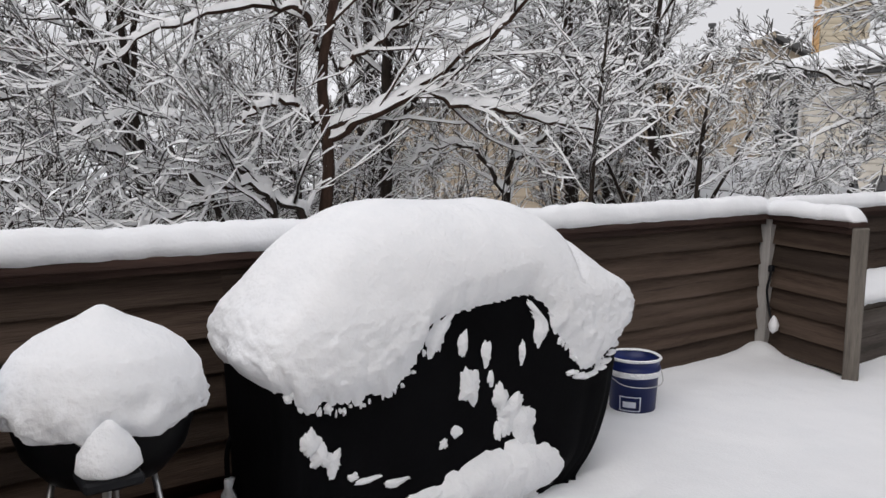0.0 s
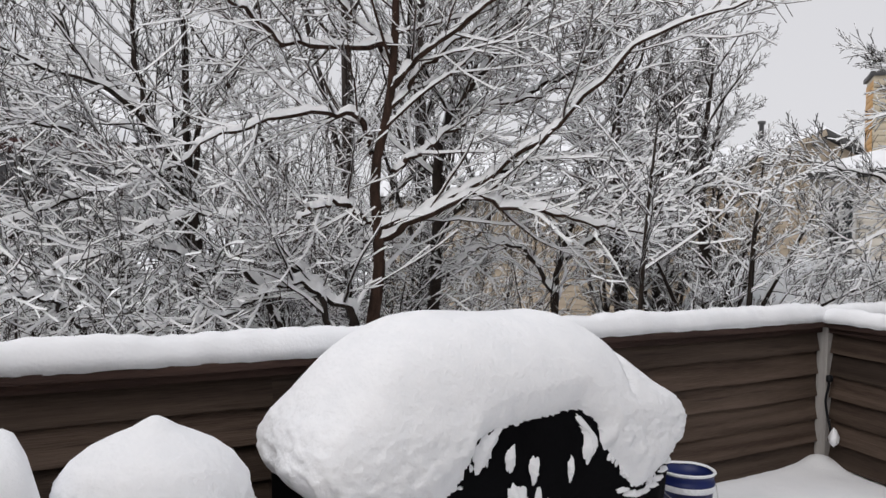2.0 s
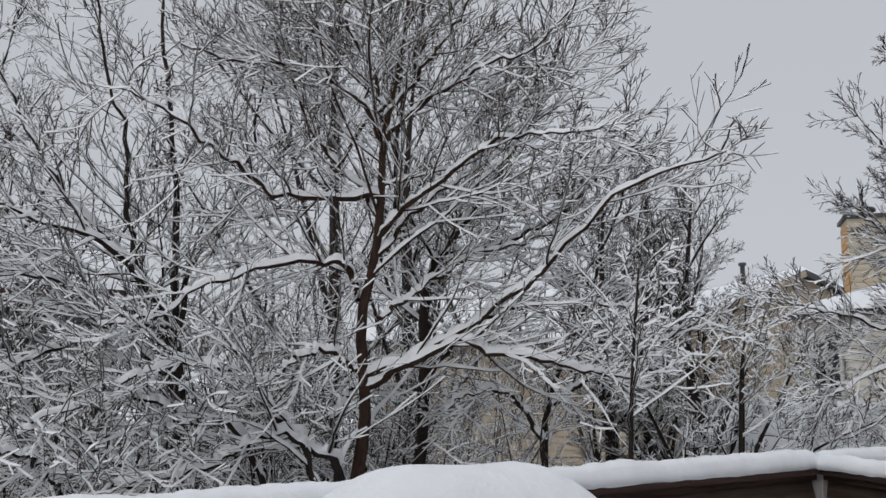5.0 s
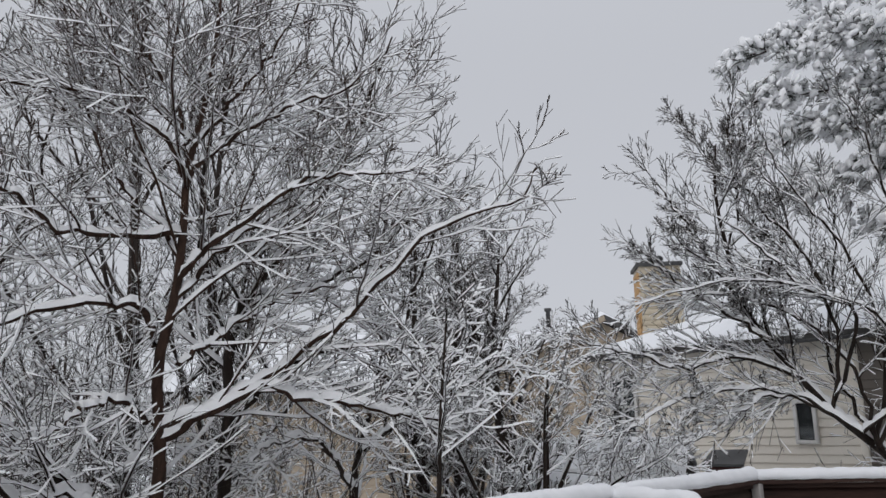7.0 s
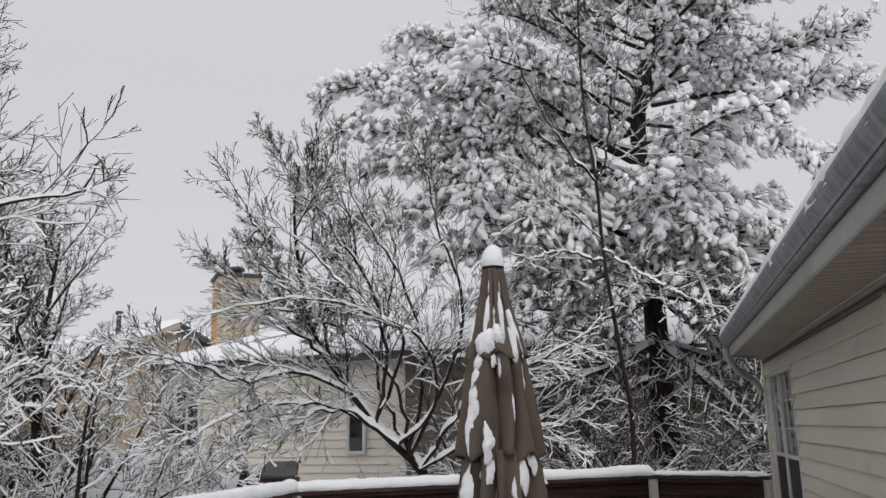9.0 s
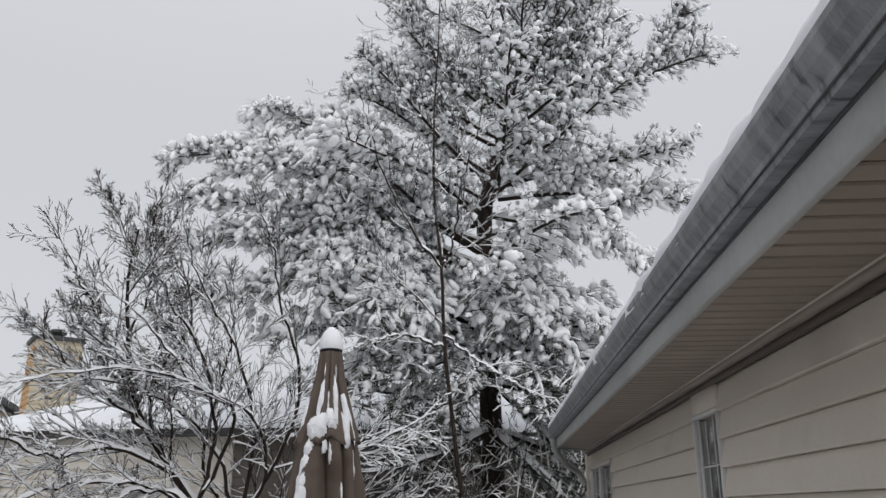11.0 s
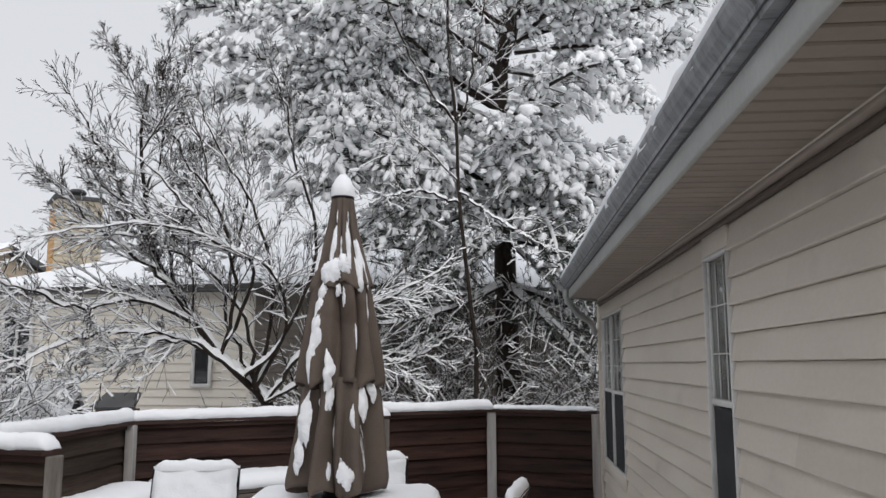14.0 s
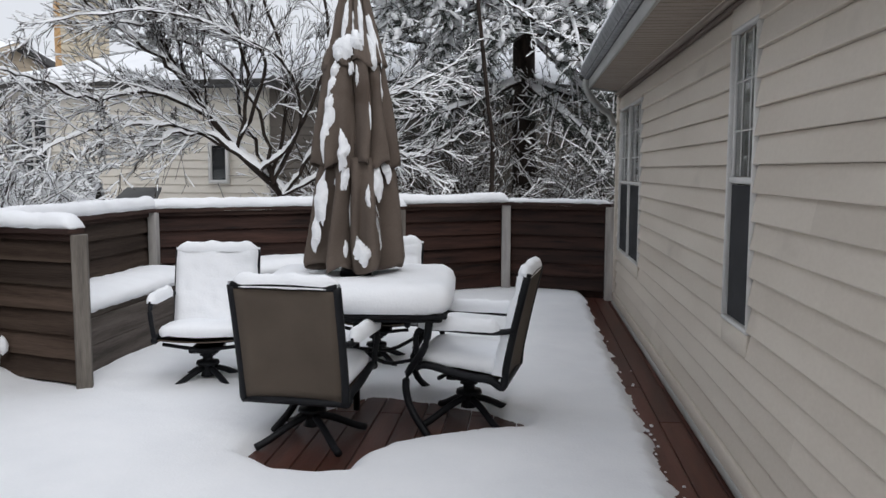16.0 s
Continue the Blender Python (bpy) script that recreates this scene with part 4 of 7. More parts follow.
    tagged(ob, "round cap of snow on the umbrella's tip", "snow", kind="stuff")


umbrella()


# ---- swivel chairs: the sitter looks along +y ----
def chair():
    c = thing("patio_chair", Matrix(), "black metal swivel patio chair with taupe sling, snow-covered", "chair", "chairs round the patio table")
    zb = DECK_Z
    back = lambda x, f: (x, -0.235 - 0.13 * f ** 1.2, zb + 0.30 + 0.63 * f)
    for s in (1, -1):
        x = 0.285 * s
        tube_part("side_frame", [back(x, 1.0), back(x, 0.6), back(x, 0.2), (x, -0.235, zb + 0.30), (x, -0.16, zb + 0.335), (x, 0.0, zb + 0.355), (x, 0.20, zb + 0.40), (x, 0.275, zb + 0.385)], 0.023, BLACKMETAL, c, 10, 40)
        tube_part("armrest", [back(1.05 * x, 0.52), (1.08 * x, -0.18, zb + 0.615), (1.10 * x, 0.0, zb + 0.62), (1.10 * x, 0.18, zb + 0.625), (1.09 * x, 0.255, zb + 0.60), (1.06 * x, 0.27, zb + 0.52), (1.03 * x, 0.245, zb + 0.40)], 0.017, BLACKMETAL, c, 10, 30)
        part("arm_pad", box((1.10 * x, 0.02, zb + 0.628), (0.045, 0.40, 0.018), 0.006), BLACKMETAL, c)
    n, k = 12, 8
    for name, lo, hi, fn in (("backrest", 0.02, 0.97, lambda x, f: (x, -0.235 - 0.13 * f ** 1.2 + 0.018 * (1 - (x / 0.28) ** 2) - 0.018, zb + 0.30 + 0.63 * f)),
                             ("seat", 0.0, 1.0, lambda x, f: (x, -0.20 + 0.47 * f, zb + 0.335 + 0.06 * f - 0.02 * (1 - (x / 0.28) ** 2)))):
        verts = [fn(-0.275 + 0.55 * i / k, lo + (hi - lo) * r / n) for r in range(n + 1) for i in range(k + 1)]
        i = np.arange((n + 1) * (k + 1)).reshape(n + 1, k + 1)
        ob = part(name, mesh_of(name, verts, [np.stack([i[:-1, :-1], i[:-1, 1:], i[1:, 1:], i[1:, :-1]], -1).reshape(-1, 4)], SLING), None, c, "taupe woven sling")
        ob.modifiers.new("thickness", "SOLIDIFY").thickness = 0.006
    tube_part("top_rail", [back(-0.285, 1.0), back(0, 1.012), back(0.285, 1.0)], 0.019, BLACKMETAL, c, 8, 9)
    tube_part("lower_rail", [back(-0.285, 0.0), back(0, 0.0), back(0.285, 0.0)], 0.022, BLACKMETAL, c, 8, 9)
    part("seat_plate", box((0, 0.02, zb + 0.285), (0.20, 0.24, 0.03), 0.006), BLACKMETAL, c)
    for y in (-0.10, 0.14):
        tube_part("cross_bar", [(-0.27, y, zb + 0.325), (0, y, zb + 0.30), (0.27, y, zb + 0.335)], 0.013, BLACKMETAL, c, 8, 9)
    v, q = lathe([(1e-3, 0.27), (0.05, 0.27), (0.055, 0.235), (0.035, 0.23), (0.035, 0.20), (0.075, 0.195), (0.08, 0.175), (0.045, 0.165), (0.04, 0.12), (0.05, 0.09), (1e-3, 0.085)], 24)
    part("pedestal", mesh_of("pedestal", v + np.array([0, 0.02, zb]), [q], BLACKMETAL), None, c)
    for a in (45, 135, 225, 315):
        d = np.array([math.cos(radians(a)), math.sin(radians(a)), 0])
        o = np.array([0, 0.02, zb])
        tube_part("foot", [o + d * 0.03 + (0, 0, 0.15), o + d * 0.14 + (0, 0, 0.11), o + d * 0.26 + (0, 0, 0.05), o + d * 0.335 + (0, 0, 0.022)], 0.021, BLACKMETAL, c, 8, 12)
    return c


def chair_snow():
    """Snow on the seat, the back's front and top, and the arms."""
    zb = DECK_Z
    pairs = []
    k, prof = 56, [(0.96, 0.0), (1.0, 0.02), (1.0, 0.05), (0.93, 0.075), (0.75, 0.085), (0.4, 0.09), (0.01, 0.09)]
    verts = []
    for r, z in prof:
        for i in range(k):
            a = 2 * math.pi * i / k
            c, s = math.cos(a), math.sin(a)
            p = Vector((0.275 * r * math.copysign(abs(c) ** 0.3, c), 0.035 + 0.245 * r * math.copysign(abs(s) ** 0.3, s), z))
            p.z += zb + 0.36 + 0.05 * (p.y + 0.2) / 0.47 + 0.012 * lumps(p, 6, 1) + 0.006 * lumps(p, 19, 2) + (0.07 * max(0, -0.05 - p.y) if z > 0.03 else 0)
            verts.append(p)
    i = np.arange(len(prof) * k).reshape(len(prof), k)
    j = np.roll(i, -1, axis=1)
    pairs.append((np.array(verts), np.stack([i[:-1], j[:-1], j[1:], i[1:]], -1).reshape(-1, 4)))
    # against the back
    n, m, verts = 24, 24, []
    for r in range(n + 1):
        f = 0.1 + 0.93 * r / n
        for i in range(m + 1):
            x = -0.305 + 0.61 * i / m
            e = min(1.0, min(i, m - i) / 2.0) ** 0.5
            t = (0.048 + 0.03 * (1 - f) + 0.014 * lumps((x, 0, f), 7, 5) + 0.010 * lumps((x, 0, f), 20, 2)) * e * (1 if r < n else 0.5)
            verts.append((x, -0.235 - 0.13 * f ** 1.2 + t + 0.004, zb + 0.30 + 0.63 * f))
    i = np.arange((n + 1) * (m + 1)).reshape(n + 1, m + 1)
    pairs.append((np.array(verts), np.stack([i[:-1, :-1], i[1:, :-1], i[1:, 1:], i[:-1, 1:]], -1).reshape(-1, 4)))
    # ridge on the top rail and heaps on the arms
    for x0, x1, y0, y1, z, w, h in ((-0.29, 0.29, -0.345, -0.345, zb + 0.935, 0.075, 0.055), (0.315, 0.315, -0.22, 0.25, zb + 0.635, 0.065, 0.055), (-0.315, -0.315, -0.22, 0.25, zb + 0.635, 0.065, 0.055)):
        a, b = Vector((x0, y0, z)), Vector((x1, y1, z))
        side = Vector(((b - a).y, -(b - a).x, 0)).normalized()
        arc = [(-1, -0.25), (-1.05, 0.3), (-0.7, 0.85), (0, 1.05), (0.7, 0.85), (1.05, 0.3), (1, -0.25)]
        verts = []
        for s in range(25):
            p = a.lerp(b, s / 24)
            e = min(1.0, (min(s, 24 - s) + 0.2) / 2.5) ** 0.5
            hh = h * e * (1 + 0.3 * lumps(p, 8, 3) + 0.2 * lumps(p, 25, 3))
            verts += [p + side * c * w / 2 * e + Vector((0, 0, d * hh)) for c, d in arc]
        i = np.arange(25 * 7).reshape(25, 7)
        pairs.append((np.array(verts), np.stack([i[:-1, :-1], i[:-1, 1:], i[1:, 1:], i[1:, :-1]], -1).reshape(-1, 4)))
    v, q = joined(pairs)
    ob = part("chair_snow", mesh_of("chair_snow", v, [q], SNOW))
    return tagged(ob, "thick fresh snow on a chair's seat, back and arms", "snow", kind="stuff")


first, first_snow = chair(), chair_snow()
SEATS = [pose(-1.21, 5.02, 0, 0, 0, -6), pose(-2.22, 6.06, 0, 0, 0, 188), pose(-0.34, 5.50, 0, 0, 0, 82), pose(-1.16, 6.78, 0, 0, 0, 178)]
for m in SEATS[1:]:
    copy_thing(first, m)
    copy_thing(first_snow, m)
first.matrix_world = SEATS[0]
first_snow.matrix_world = SEATS[0]


# ---- the house ----
SOFFIT_Z, EAVE_X, EAVE_END = 2.30, 0.615, 9.27
WINDOWS = [(4.485, 4.92, 0.72, 2.12), (8.15, 9.74, 0.60, 2.08)]


def house():
    h = thing("house_wall", Matrix(), "beige lap-sided house wall with white windows", "house", kind="structure")
    # the wall behind the boards, with its openings
    bm = bmesh.new()
    ys = [-2.6, WINDOWS[0][0], WINDOWS[0][1], WINDOWS[1][0], WINDOWS[1][1], HOUSE_END - 0.01]
    for n, (a, b) in enumerate(zip(ys, ys[1:])):
        if n in (1, 3):
            w = WINDOWS[n // 2]
            box_into(bm, (1.09, (a + b) / 2, (-0.4 + w[2]) / 2), (0.14, b - a, w[2] + 0.4))
            box_into(bm, (1.09, (a + b) / 2, (w[3] + 2.6) / 2), (0.14, b - a, 2.6 - w[3]))
        else:
            box_into(bm, (1.09, (a + b) / 2, 1.1), (0.14, b - a, 3.0))
    box_into(bm, (3.1, HOUSE_END - 0.08, 1.1), (3.88, 0.14, 3.0))
    part("sheathing", bm, VINYL, h, smooth=False)
    bm = bmesh.new()
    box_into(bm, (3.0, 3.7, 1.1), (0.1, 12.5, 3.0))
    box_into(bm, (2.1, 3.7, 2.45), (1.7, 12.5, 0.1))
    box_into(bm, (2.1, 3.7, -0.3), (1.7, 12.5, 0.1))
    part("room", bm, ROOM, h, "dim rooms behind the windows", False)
    part("skirt_board", box((0.985, 3.68, 0.01), (0.05, 12.55, 0.125), 0.006), VINYL, h)
    part("base_trim", box((0.975, 3.68, -0.035), (0.05, 12.55, 0.05), 0.006), FASCIA, h)
    part("corner_trim", box((0.985, HOUSE_END - 0.02, 1.12), (0.05, 0.09, 2.3), 0.008), VINYL, h)
    # a dark strip draws the shadow band between soffit and siding
    part("frieze", box((0.985, 3.68, SOFFIT_Z - 0.043), (0.03, 12.5, 0.026), 0.004), EAVE_SHADE, h, "brown frieze board")
    part("soffit_channel", box((0.968, 3.68, SOFFIT_Z - 0.017), (0.064, 12.5, 0.022), 0.005), SHADED_SOFFIT, h, "pale channel under the soffit")
    part("soffit_lip", box((0.951, 3.68, SOFFIT_Z - 0.005), (0.03, 12.5, 0.012), 0.003), VINYL, h, "pale channel edge")
    # lap boards
    def profile_mesh(L):
        e = 0.1275
        prof = [(0.016, 0.0), (-0.025, 0.0), (-0.0265, 0.005), (-0.003, e - 0.003), (0.016, e - 0.003)]
        v = [(x, s * L / 2, z) for s in (-1, 1) for x, z in prof]
        k = len(prof)
        f = np.array([(i, (i + 1) % k, k + (i + 1) % k, k + i) for i in range(k)])
        return mesh_of("siding_board", v, [f], VINYL, False)
    meshes = {}
    rows = 17
    rng = random.Random(4)
    for r in range(rows):
        z0 = 0.0775 + r * 0.1275
        spans = [(-2.6, HOUSE_END - 0.07)]
        for a, b, c, d in WINDOWS:
            if z0 < d + 0.02 and z0 + 0.1275 > c - 0.02:
                spans = [s for p, q in spans for s in ((p, min(q, a - 0.021)), (max(p, b + 0.021), q)) if s[1] - s[0] > 0.05]
        for p, q in spans:
            cuts = [p]
            x = p + rng.uniform(2.2, 3.6)
            while x < q - 0.7:
                cuts.append(x)
                x += 3.66
            cuts.append(q)
            for a, b in zip(cuts, cuts[1:]):
                L = round(b - a, 3)
                if L not in meshes:
                    meshes[L] = profile_mesh(L)
                ob = new("siding_board", meshes[L])
                ob.location = (WALL_X + 0.004, (a + b) / 2, z0)
                ob.parent = h
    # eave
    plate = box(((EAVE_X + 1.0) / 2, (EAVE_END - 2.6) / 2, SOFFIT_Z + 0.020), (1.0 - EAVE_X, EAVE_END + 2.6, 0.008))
    so = part("soffit", plate, SHADED_SOFFIT, None, smooth=False)
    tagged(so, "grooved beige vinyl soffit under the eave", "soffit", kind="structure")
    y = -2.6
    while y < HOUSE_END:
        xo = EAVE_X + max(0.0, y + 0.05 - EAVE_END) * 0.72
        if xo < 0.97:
            part("soffit_panel", box(((xo + 1.0) / 2, y + 0.048, SOFFIT_Z + 0.006), (1.0 - xo, 0.086, 0.016), 0.005), SHADED_SOFFIT, so, smooth=False)
        y += 0.1
    e = thing("eave", Matrix(), "grey metal fascia and weathered gutter along the eave", "gutter", kind="structure")
    part("fascia", box((EAVE_X - 0.012, (EAVE_END - 2.6) / 2, SOFFIT_Z + 0.08), (0.024, EAVE_END + 2.6, 0.20), 0.004), FASCIA, e)
    part("fascia_end", beam((EAVE_X, EAVE_END, SOFFIT_Z + 0.08), (1.0, EAVE_END + 0.53, SOFFIT_Z + 0.08), 0.024, 0.20), FASCIA, e)
    gz = SOFFIT_Z + 0.075
    prof = [(EAVE_X - 0.026, gz), (EAVE_X - 0.066, gz), (EAVE_X - 0.075, gz + 0.035), (EAVE_X - 0.095, gz + 0.062), (EAVE_X - 0.106, gz + 0.09), (EAVE_X - 0.106, gz + 0.108), (EAVE_X - 0.098, gz + 0.112), (EAVE_X - 0.096, gz + 0.092), (EAVE_X - 0.065, gz + 0.01), (EAVE_X - 0.03, gz + 0.008), (EAVE_X - 0.026, gz + 0.11)]
    ysn = np.linspace(-2.6, EAVE_END, 60)
    v = [(x, yy, z + 0.003 * noise.noise(Vector((0, yy * 1.5, 0)))) for yy in ysn for x, z in prof]
    k = len(prof)
    i = np.arange(60 * k).reshape(60, k)
    f = np.stack([i[:-1, :-1], i[1:, :-1], i[1:, 1:], i[:-1, 1:]], -1).reshape(-1, 4)
    part("gutter", mesh_of("gutter", v, [f], GUTTER, False), None, e, "streaked grey gutter")
    part("gutter_seam", box((EAVE_X - 0.0265, (EAVE_END - 2.6) / 2, gz - 0.004), (0.005, EAVE_END + 2.6, 0.009)), TRIMDARK, e, "dark seam behind the gutter")
    part("gutter_bead", box((EAVE_X - 0.0725, (EAVE_END - 2.6) / 2, gz + 0.016), (0.006, EAVE_END + 2.6, 0.006), 0.002), TRIMDARK, e, "dirty drip line along the gutter")
    part("gutter_end", mesh_of("gutter_end", [(x, EAVE_END + 0.001, z) for x, z in prof[:7]], [np.array([[0, 1, 2], [0, 2, 3], [0, 3, 4], [0, 4, 5], [0, 5, 6]])], GUTTER, False), None, e)
    dsp = [(EAVE_X - 0.05, EAVE_END - 0.06, gz), (EAVE_X - 0.04, EAVE_END - 0.03, gz - 0.10), (0.70, EAVE_END + 0.2, gz - 0.24), (0.86, EAVE_END + 0.5, gz - 0.32), (0.93, HOUSE_END - 0.02, gz - 0.42), (0.93, HOUSE_END - 0.02, -0.4)]
    tube_part("downspout", dsp[:5], 0.035, FASCIA, e, 10, 24, "pale elbow of the downspout")
    # roof and its snow
    s = 0.36
    x0, x1 = EAVE_X - 0.05, 4.2
    roof = part("roof", box((0, 0, 0), (math.hypot(x1 - x0, (x1 - x0) * s), EAVE_END + 2.65, 0.05), 0.004, Matrix.Translation(((x0 + x1) / 2, (EAVE_END - 2.6) / 2, gz + 0.12 + (x1 - x0) * s / 2)) @ pose(0, 0, 0, 0, -math.degrees(math.atan(s)), 0)), SHINGLE)
    tagged(roof, "dark shingle roof under snow", "roof", kind="structure")
    xs, ysn = [x0 - 0.045, x0 - 0.055, x0 - 0.04, x0, x0 + 0.06, x0 + 0.2, 1.2, 2.5, x1], np.arange(-2.6, EAVE_END + 0.06, 0.03)
    hs = [-0.05, 0.0, 0.03, 0.05, 0.07, 0.09, 0.1, 0.1, 0.1]
    v = []
    for yy in ysn:
        bump = 1 + 0.35 * noise.noise(Vector((yy * 2.2, 0, 0))) + 0.25 * noise.noise(Vector((yy * 8, 0, 3)))
        for x, hh in zip(xs, hs):
            edge = 0.02 * noise.noise(Vector((yy * 6, hh * 9, 5)))
            v.append((x + (edge if x < x0 + 0.1 else 0), yy, gz + 0.125 + (x - x0) * s + 0.02 + hh * (bump if x < x0 + 0.3 else 1)))
    k, n = len(xs), len(ysn)
    i = np.arange(n * k).reshape(n, k)
    sn = part("roof_snow", mesh_of("roof_snow", v, [np.stack([i[:-1, :-1], i[:-1, 1:], i[1:, 1:], i[1:, :-1]], -1).reshape(-1, 4)], SNOW))
    tagged(sn, "fresh snow lying on the roof above the gutter", "snow", kind="stuff")


def window(y0, y1, z0, z1, lights, label, n):
    w = thing("window_%d" % n, Matrix(), label, "window", kind="structure")
    x = 0.994
    fr = 0.020
    for a, b, c, d in ((y0 - fr, y1 + fr, z1, z1 + fr), (y0 - fr, y1 + fr, z0 - fr, z0)):
        part("window_frame", box((x, (a + b) / 2, (c + d) / 2), (0.04, b - a, d - c), 0.005), WHITEFRAME, w)
    for a in (y0 - fr / 2, y1 + fr / 2):
        part("window_frame", box((x, a, (z0 + z1) / 2), (0.038, fr, z1 - z0), 0.005), WHITEFRAME, w)
    W = (y1 - y0) / lights
    zm = z0 + (z1 - z0) * 0.49
    rows = [0.0775 + r * 0.1275 for r in range(19)]
    lo, hi = max(r for r in rows if r <= z0 - fr), min(r for r in rows if r >= z1 + fr)
    for c, d in ((lo, z0 - fr), (z1 + fr, hi)):
        if d - c > 0.004:
            part("filler_board", box((0.992, (y0 + y1) / 2, (c + d) / 2), (0.026, y1 - y0 + 2 * fr + 0.003, d - c - 0.001), 0.003), VINYL, w)
    for k in range(lights):
        a, b = y0 + W * k, y0 + W * (k + 1)
        if k:
            part("mullion", box((x, a, (z0 + z1) / 2), (0.036, 0.05, z1 - z0), 0.005), WHITEFRAME, w)
        part("meeting_rail", box((x + 0.004, (a + b) / 2, zm), (0.028, W - 0.02, 0.032), 0.005), WHITEFRAME, w)
        for lo, hi, dx in ((zm, z1, 0.0), (z0, zm, 0.022)):
            sash = part("sash", box((x + 0.012 + dx, a + 0.010, (lo + hi) / 2), (0.022, 0.016, hi - lo), 0.004), WHITEFRAME, w)
            part("stile", box((x + 0.012 + dx, b - 0.010, (lo + hi) / 2), (0.022, 0.016, hi - lo), 0.004), WHITEFRAME, w)
            part("pane", box((x + 0.016 + dx, (a + b) / 2, (lo + hi) / 2), (0.005, W - 0.03, hi - lo - 0.04), 0), GLASS, w, "clear glass pane", False)
        for f in (1 / 3, 2 / 3):
            part("muntin", box((x + 0.009, a + W * f, (zm + z1) / 2), (0.006, 0.008, z1 - zm - 0.02), 0.002), WHITEFRAME, w)
        for f in (1 / 3, 2 / 3):
            part("muntin", box((x + 0.0095, (a + b) / 2, zm + (z1 - zm) * f), (0.006, W - 0.04, 0.008), 0.002), WHITEFRAME, w)
        part("insect_screen", box((x + 0.006, (a + b) / 2, (z0 + zm) / 2 - 0.01), (0.004, W - 0.03, zm - z0 - 0.03), 0), SCREEN, w, "dark insect screen", False)
    return w


house()
window(*WINDOWS[0], 1, "narrow white sash window, lower half behind a dark screen", 1)
window(*WINDOWS[1], 2, "white double sash window at the house's far end", 2)


# ---- neighbouring houses ----
def lap_wall(h, p0, p1, z0, top, e, material, label="", thick=0.03):
    """A wall from p0 to p1 with lapped boards; top(f) gives its height along it."""
    p0, p1 = np.array(p0, float), np.array(p1, float)
    d = p1 - p0
    L = np.hypot(*d)
    d /= L
    n = np.array([d[1], -d[0]])
    at = lambda f, out, z: (*(p0 + d * L * f + n * out), z)
    tops = [0, 0.5, 1]
    v = [at(f, o, z) for o in (0.0, -0.12) for f in tops for z in (z0, top(f))]
    f = [(0, 2, 3, 1), (2, 4, 5, 3), (6, 7, 9, 8), (8, 9, 11, 10), (0, 1, 7, 6), (4, 10, 11, 5), (1, 3, 9, 7), (3, 5, 11, 9)]
    wall = part("wall", mesh_of("wall", v, [np.array(f)], material, False), None, h, label)
    high = max(top(f) for f in tops)
    for r in range(int((high - z0) / e)):
        zb, zt = z0 + r * e, z0 + (r + 1) * e - 0.012
        span = [f for f in np.linspace(0, 1, 201) if top(f) >= zt]
        if not span:
            break
        a, b = span[0], span[-1]
        v = [at(f, o, z) for f in (a, b) for o, z in ((0.001, zb), (thick, zb), (thick, zb + 0.012), (0.006, zt), (0.001, zt))]
        q = [(i, (i + 1) % 5, 5 + (i + 1) % 5, 5 + i) for i in range(5)]
        part("siding_board", mesh_of("siding_board", v, [np.array(q)], material, False), None, wall)
    return wall


def slab(name, corners, thick, material, parent, label="", drop=0.0):
    """A flat plate on four corners, thick upwards."""
    c = np.array(corners, float)
    up = np.array([0, 0, thick])
    v = np.vstack([c, c + up])
    f = np.array([(0, 3, 2, 1), (4, 5, 6, 7), (0, 1, 5, 4), (1, 2, 6, 5), (2, 3, 7, 6), (3, 0, 4, 7)])
    return part(name, mesh_of(name, v, [f], material, False), None, parent, label)


def snowy_plane(name, a, b, c, d, t, label, seed):
    """Snow on a roof plane a-b (eave), d-c (ridge)."""
    a, b, c, d = (np.array(p, float) for p in (a, b, c, d))
    n, m = 40, 16
    v = []
    for i in range(m + 1):
        for j in range(n + 1):
            p = (a * (1 - j / n) + b * j / n) * (1 - i / m) + (d * (1 - j / n) + c * j / n) * i / m
            e = min(1.0, min(i + 0.0, j, n - j) / 1.0)
            v.append(p + np.array([0, 0, t * e * (1 + 0.2 * lumps(p, 1.2, seed) + 0.1 * lumps(p, 5, seed))]))
    k = np.arange((n + 1) * (m + 1)).reshape(m + 1, n + 1)
    ob = part(name, mesh_of(name, v, [np.stack([k[:-1, :-1], k[:-1, 1:], k[1:, 1:], k[1:, :-1]], -1).reshape(-1, 4)], SNOW))
    return tagged(ob, label, "snow", kind="stuff")


def far_window(parent, p, d, w, z0, z1, bars=True):
    """A window in a far wall: frame, pane and bars. p: its middle, d: direction along the wall."""
    ang = math.degrees(math.atan2(d[1], d[0]))
    m = pose(p[0], p[1], (z0 + z1) / 2, 0, 0, ang)
    h = z1 - z0
    win = part("window", box((0, 0, 0), (w, 0.03, h), 0, m), SCREEN, parent, "dark window", False)
    part("pane", box((0, -0.025, 0), (w - 0.08, 0.01, h - 0.08), 0, m), GLASS, win, "", False)
    for s in (1, -1):
        part("frame", box((s * w / 2, -0.03, 0), (0.07, 0.06, h + 0.07), 0.005, m), WHITEFRAME, win)
        part("frame", box((0, -0.031, s * h / 2), (w, 0.06, 0.07), 0.005, m), WHITEFRAME, win)
    if bars:
        part("bar", box((0, -0.04, 0), (0.05, 0.03, h), 0, m), WHITEFRAME, win)
        for f in (-0.25, 0, 0.25):
            part("bar", box((0, -0.041, f * h), (w, 0.03, 0.045 if f == 0 else 0.025), 0, m), WHITEFRAME, win)


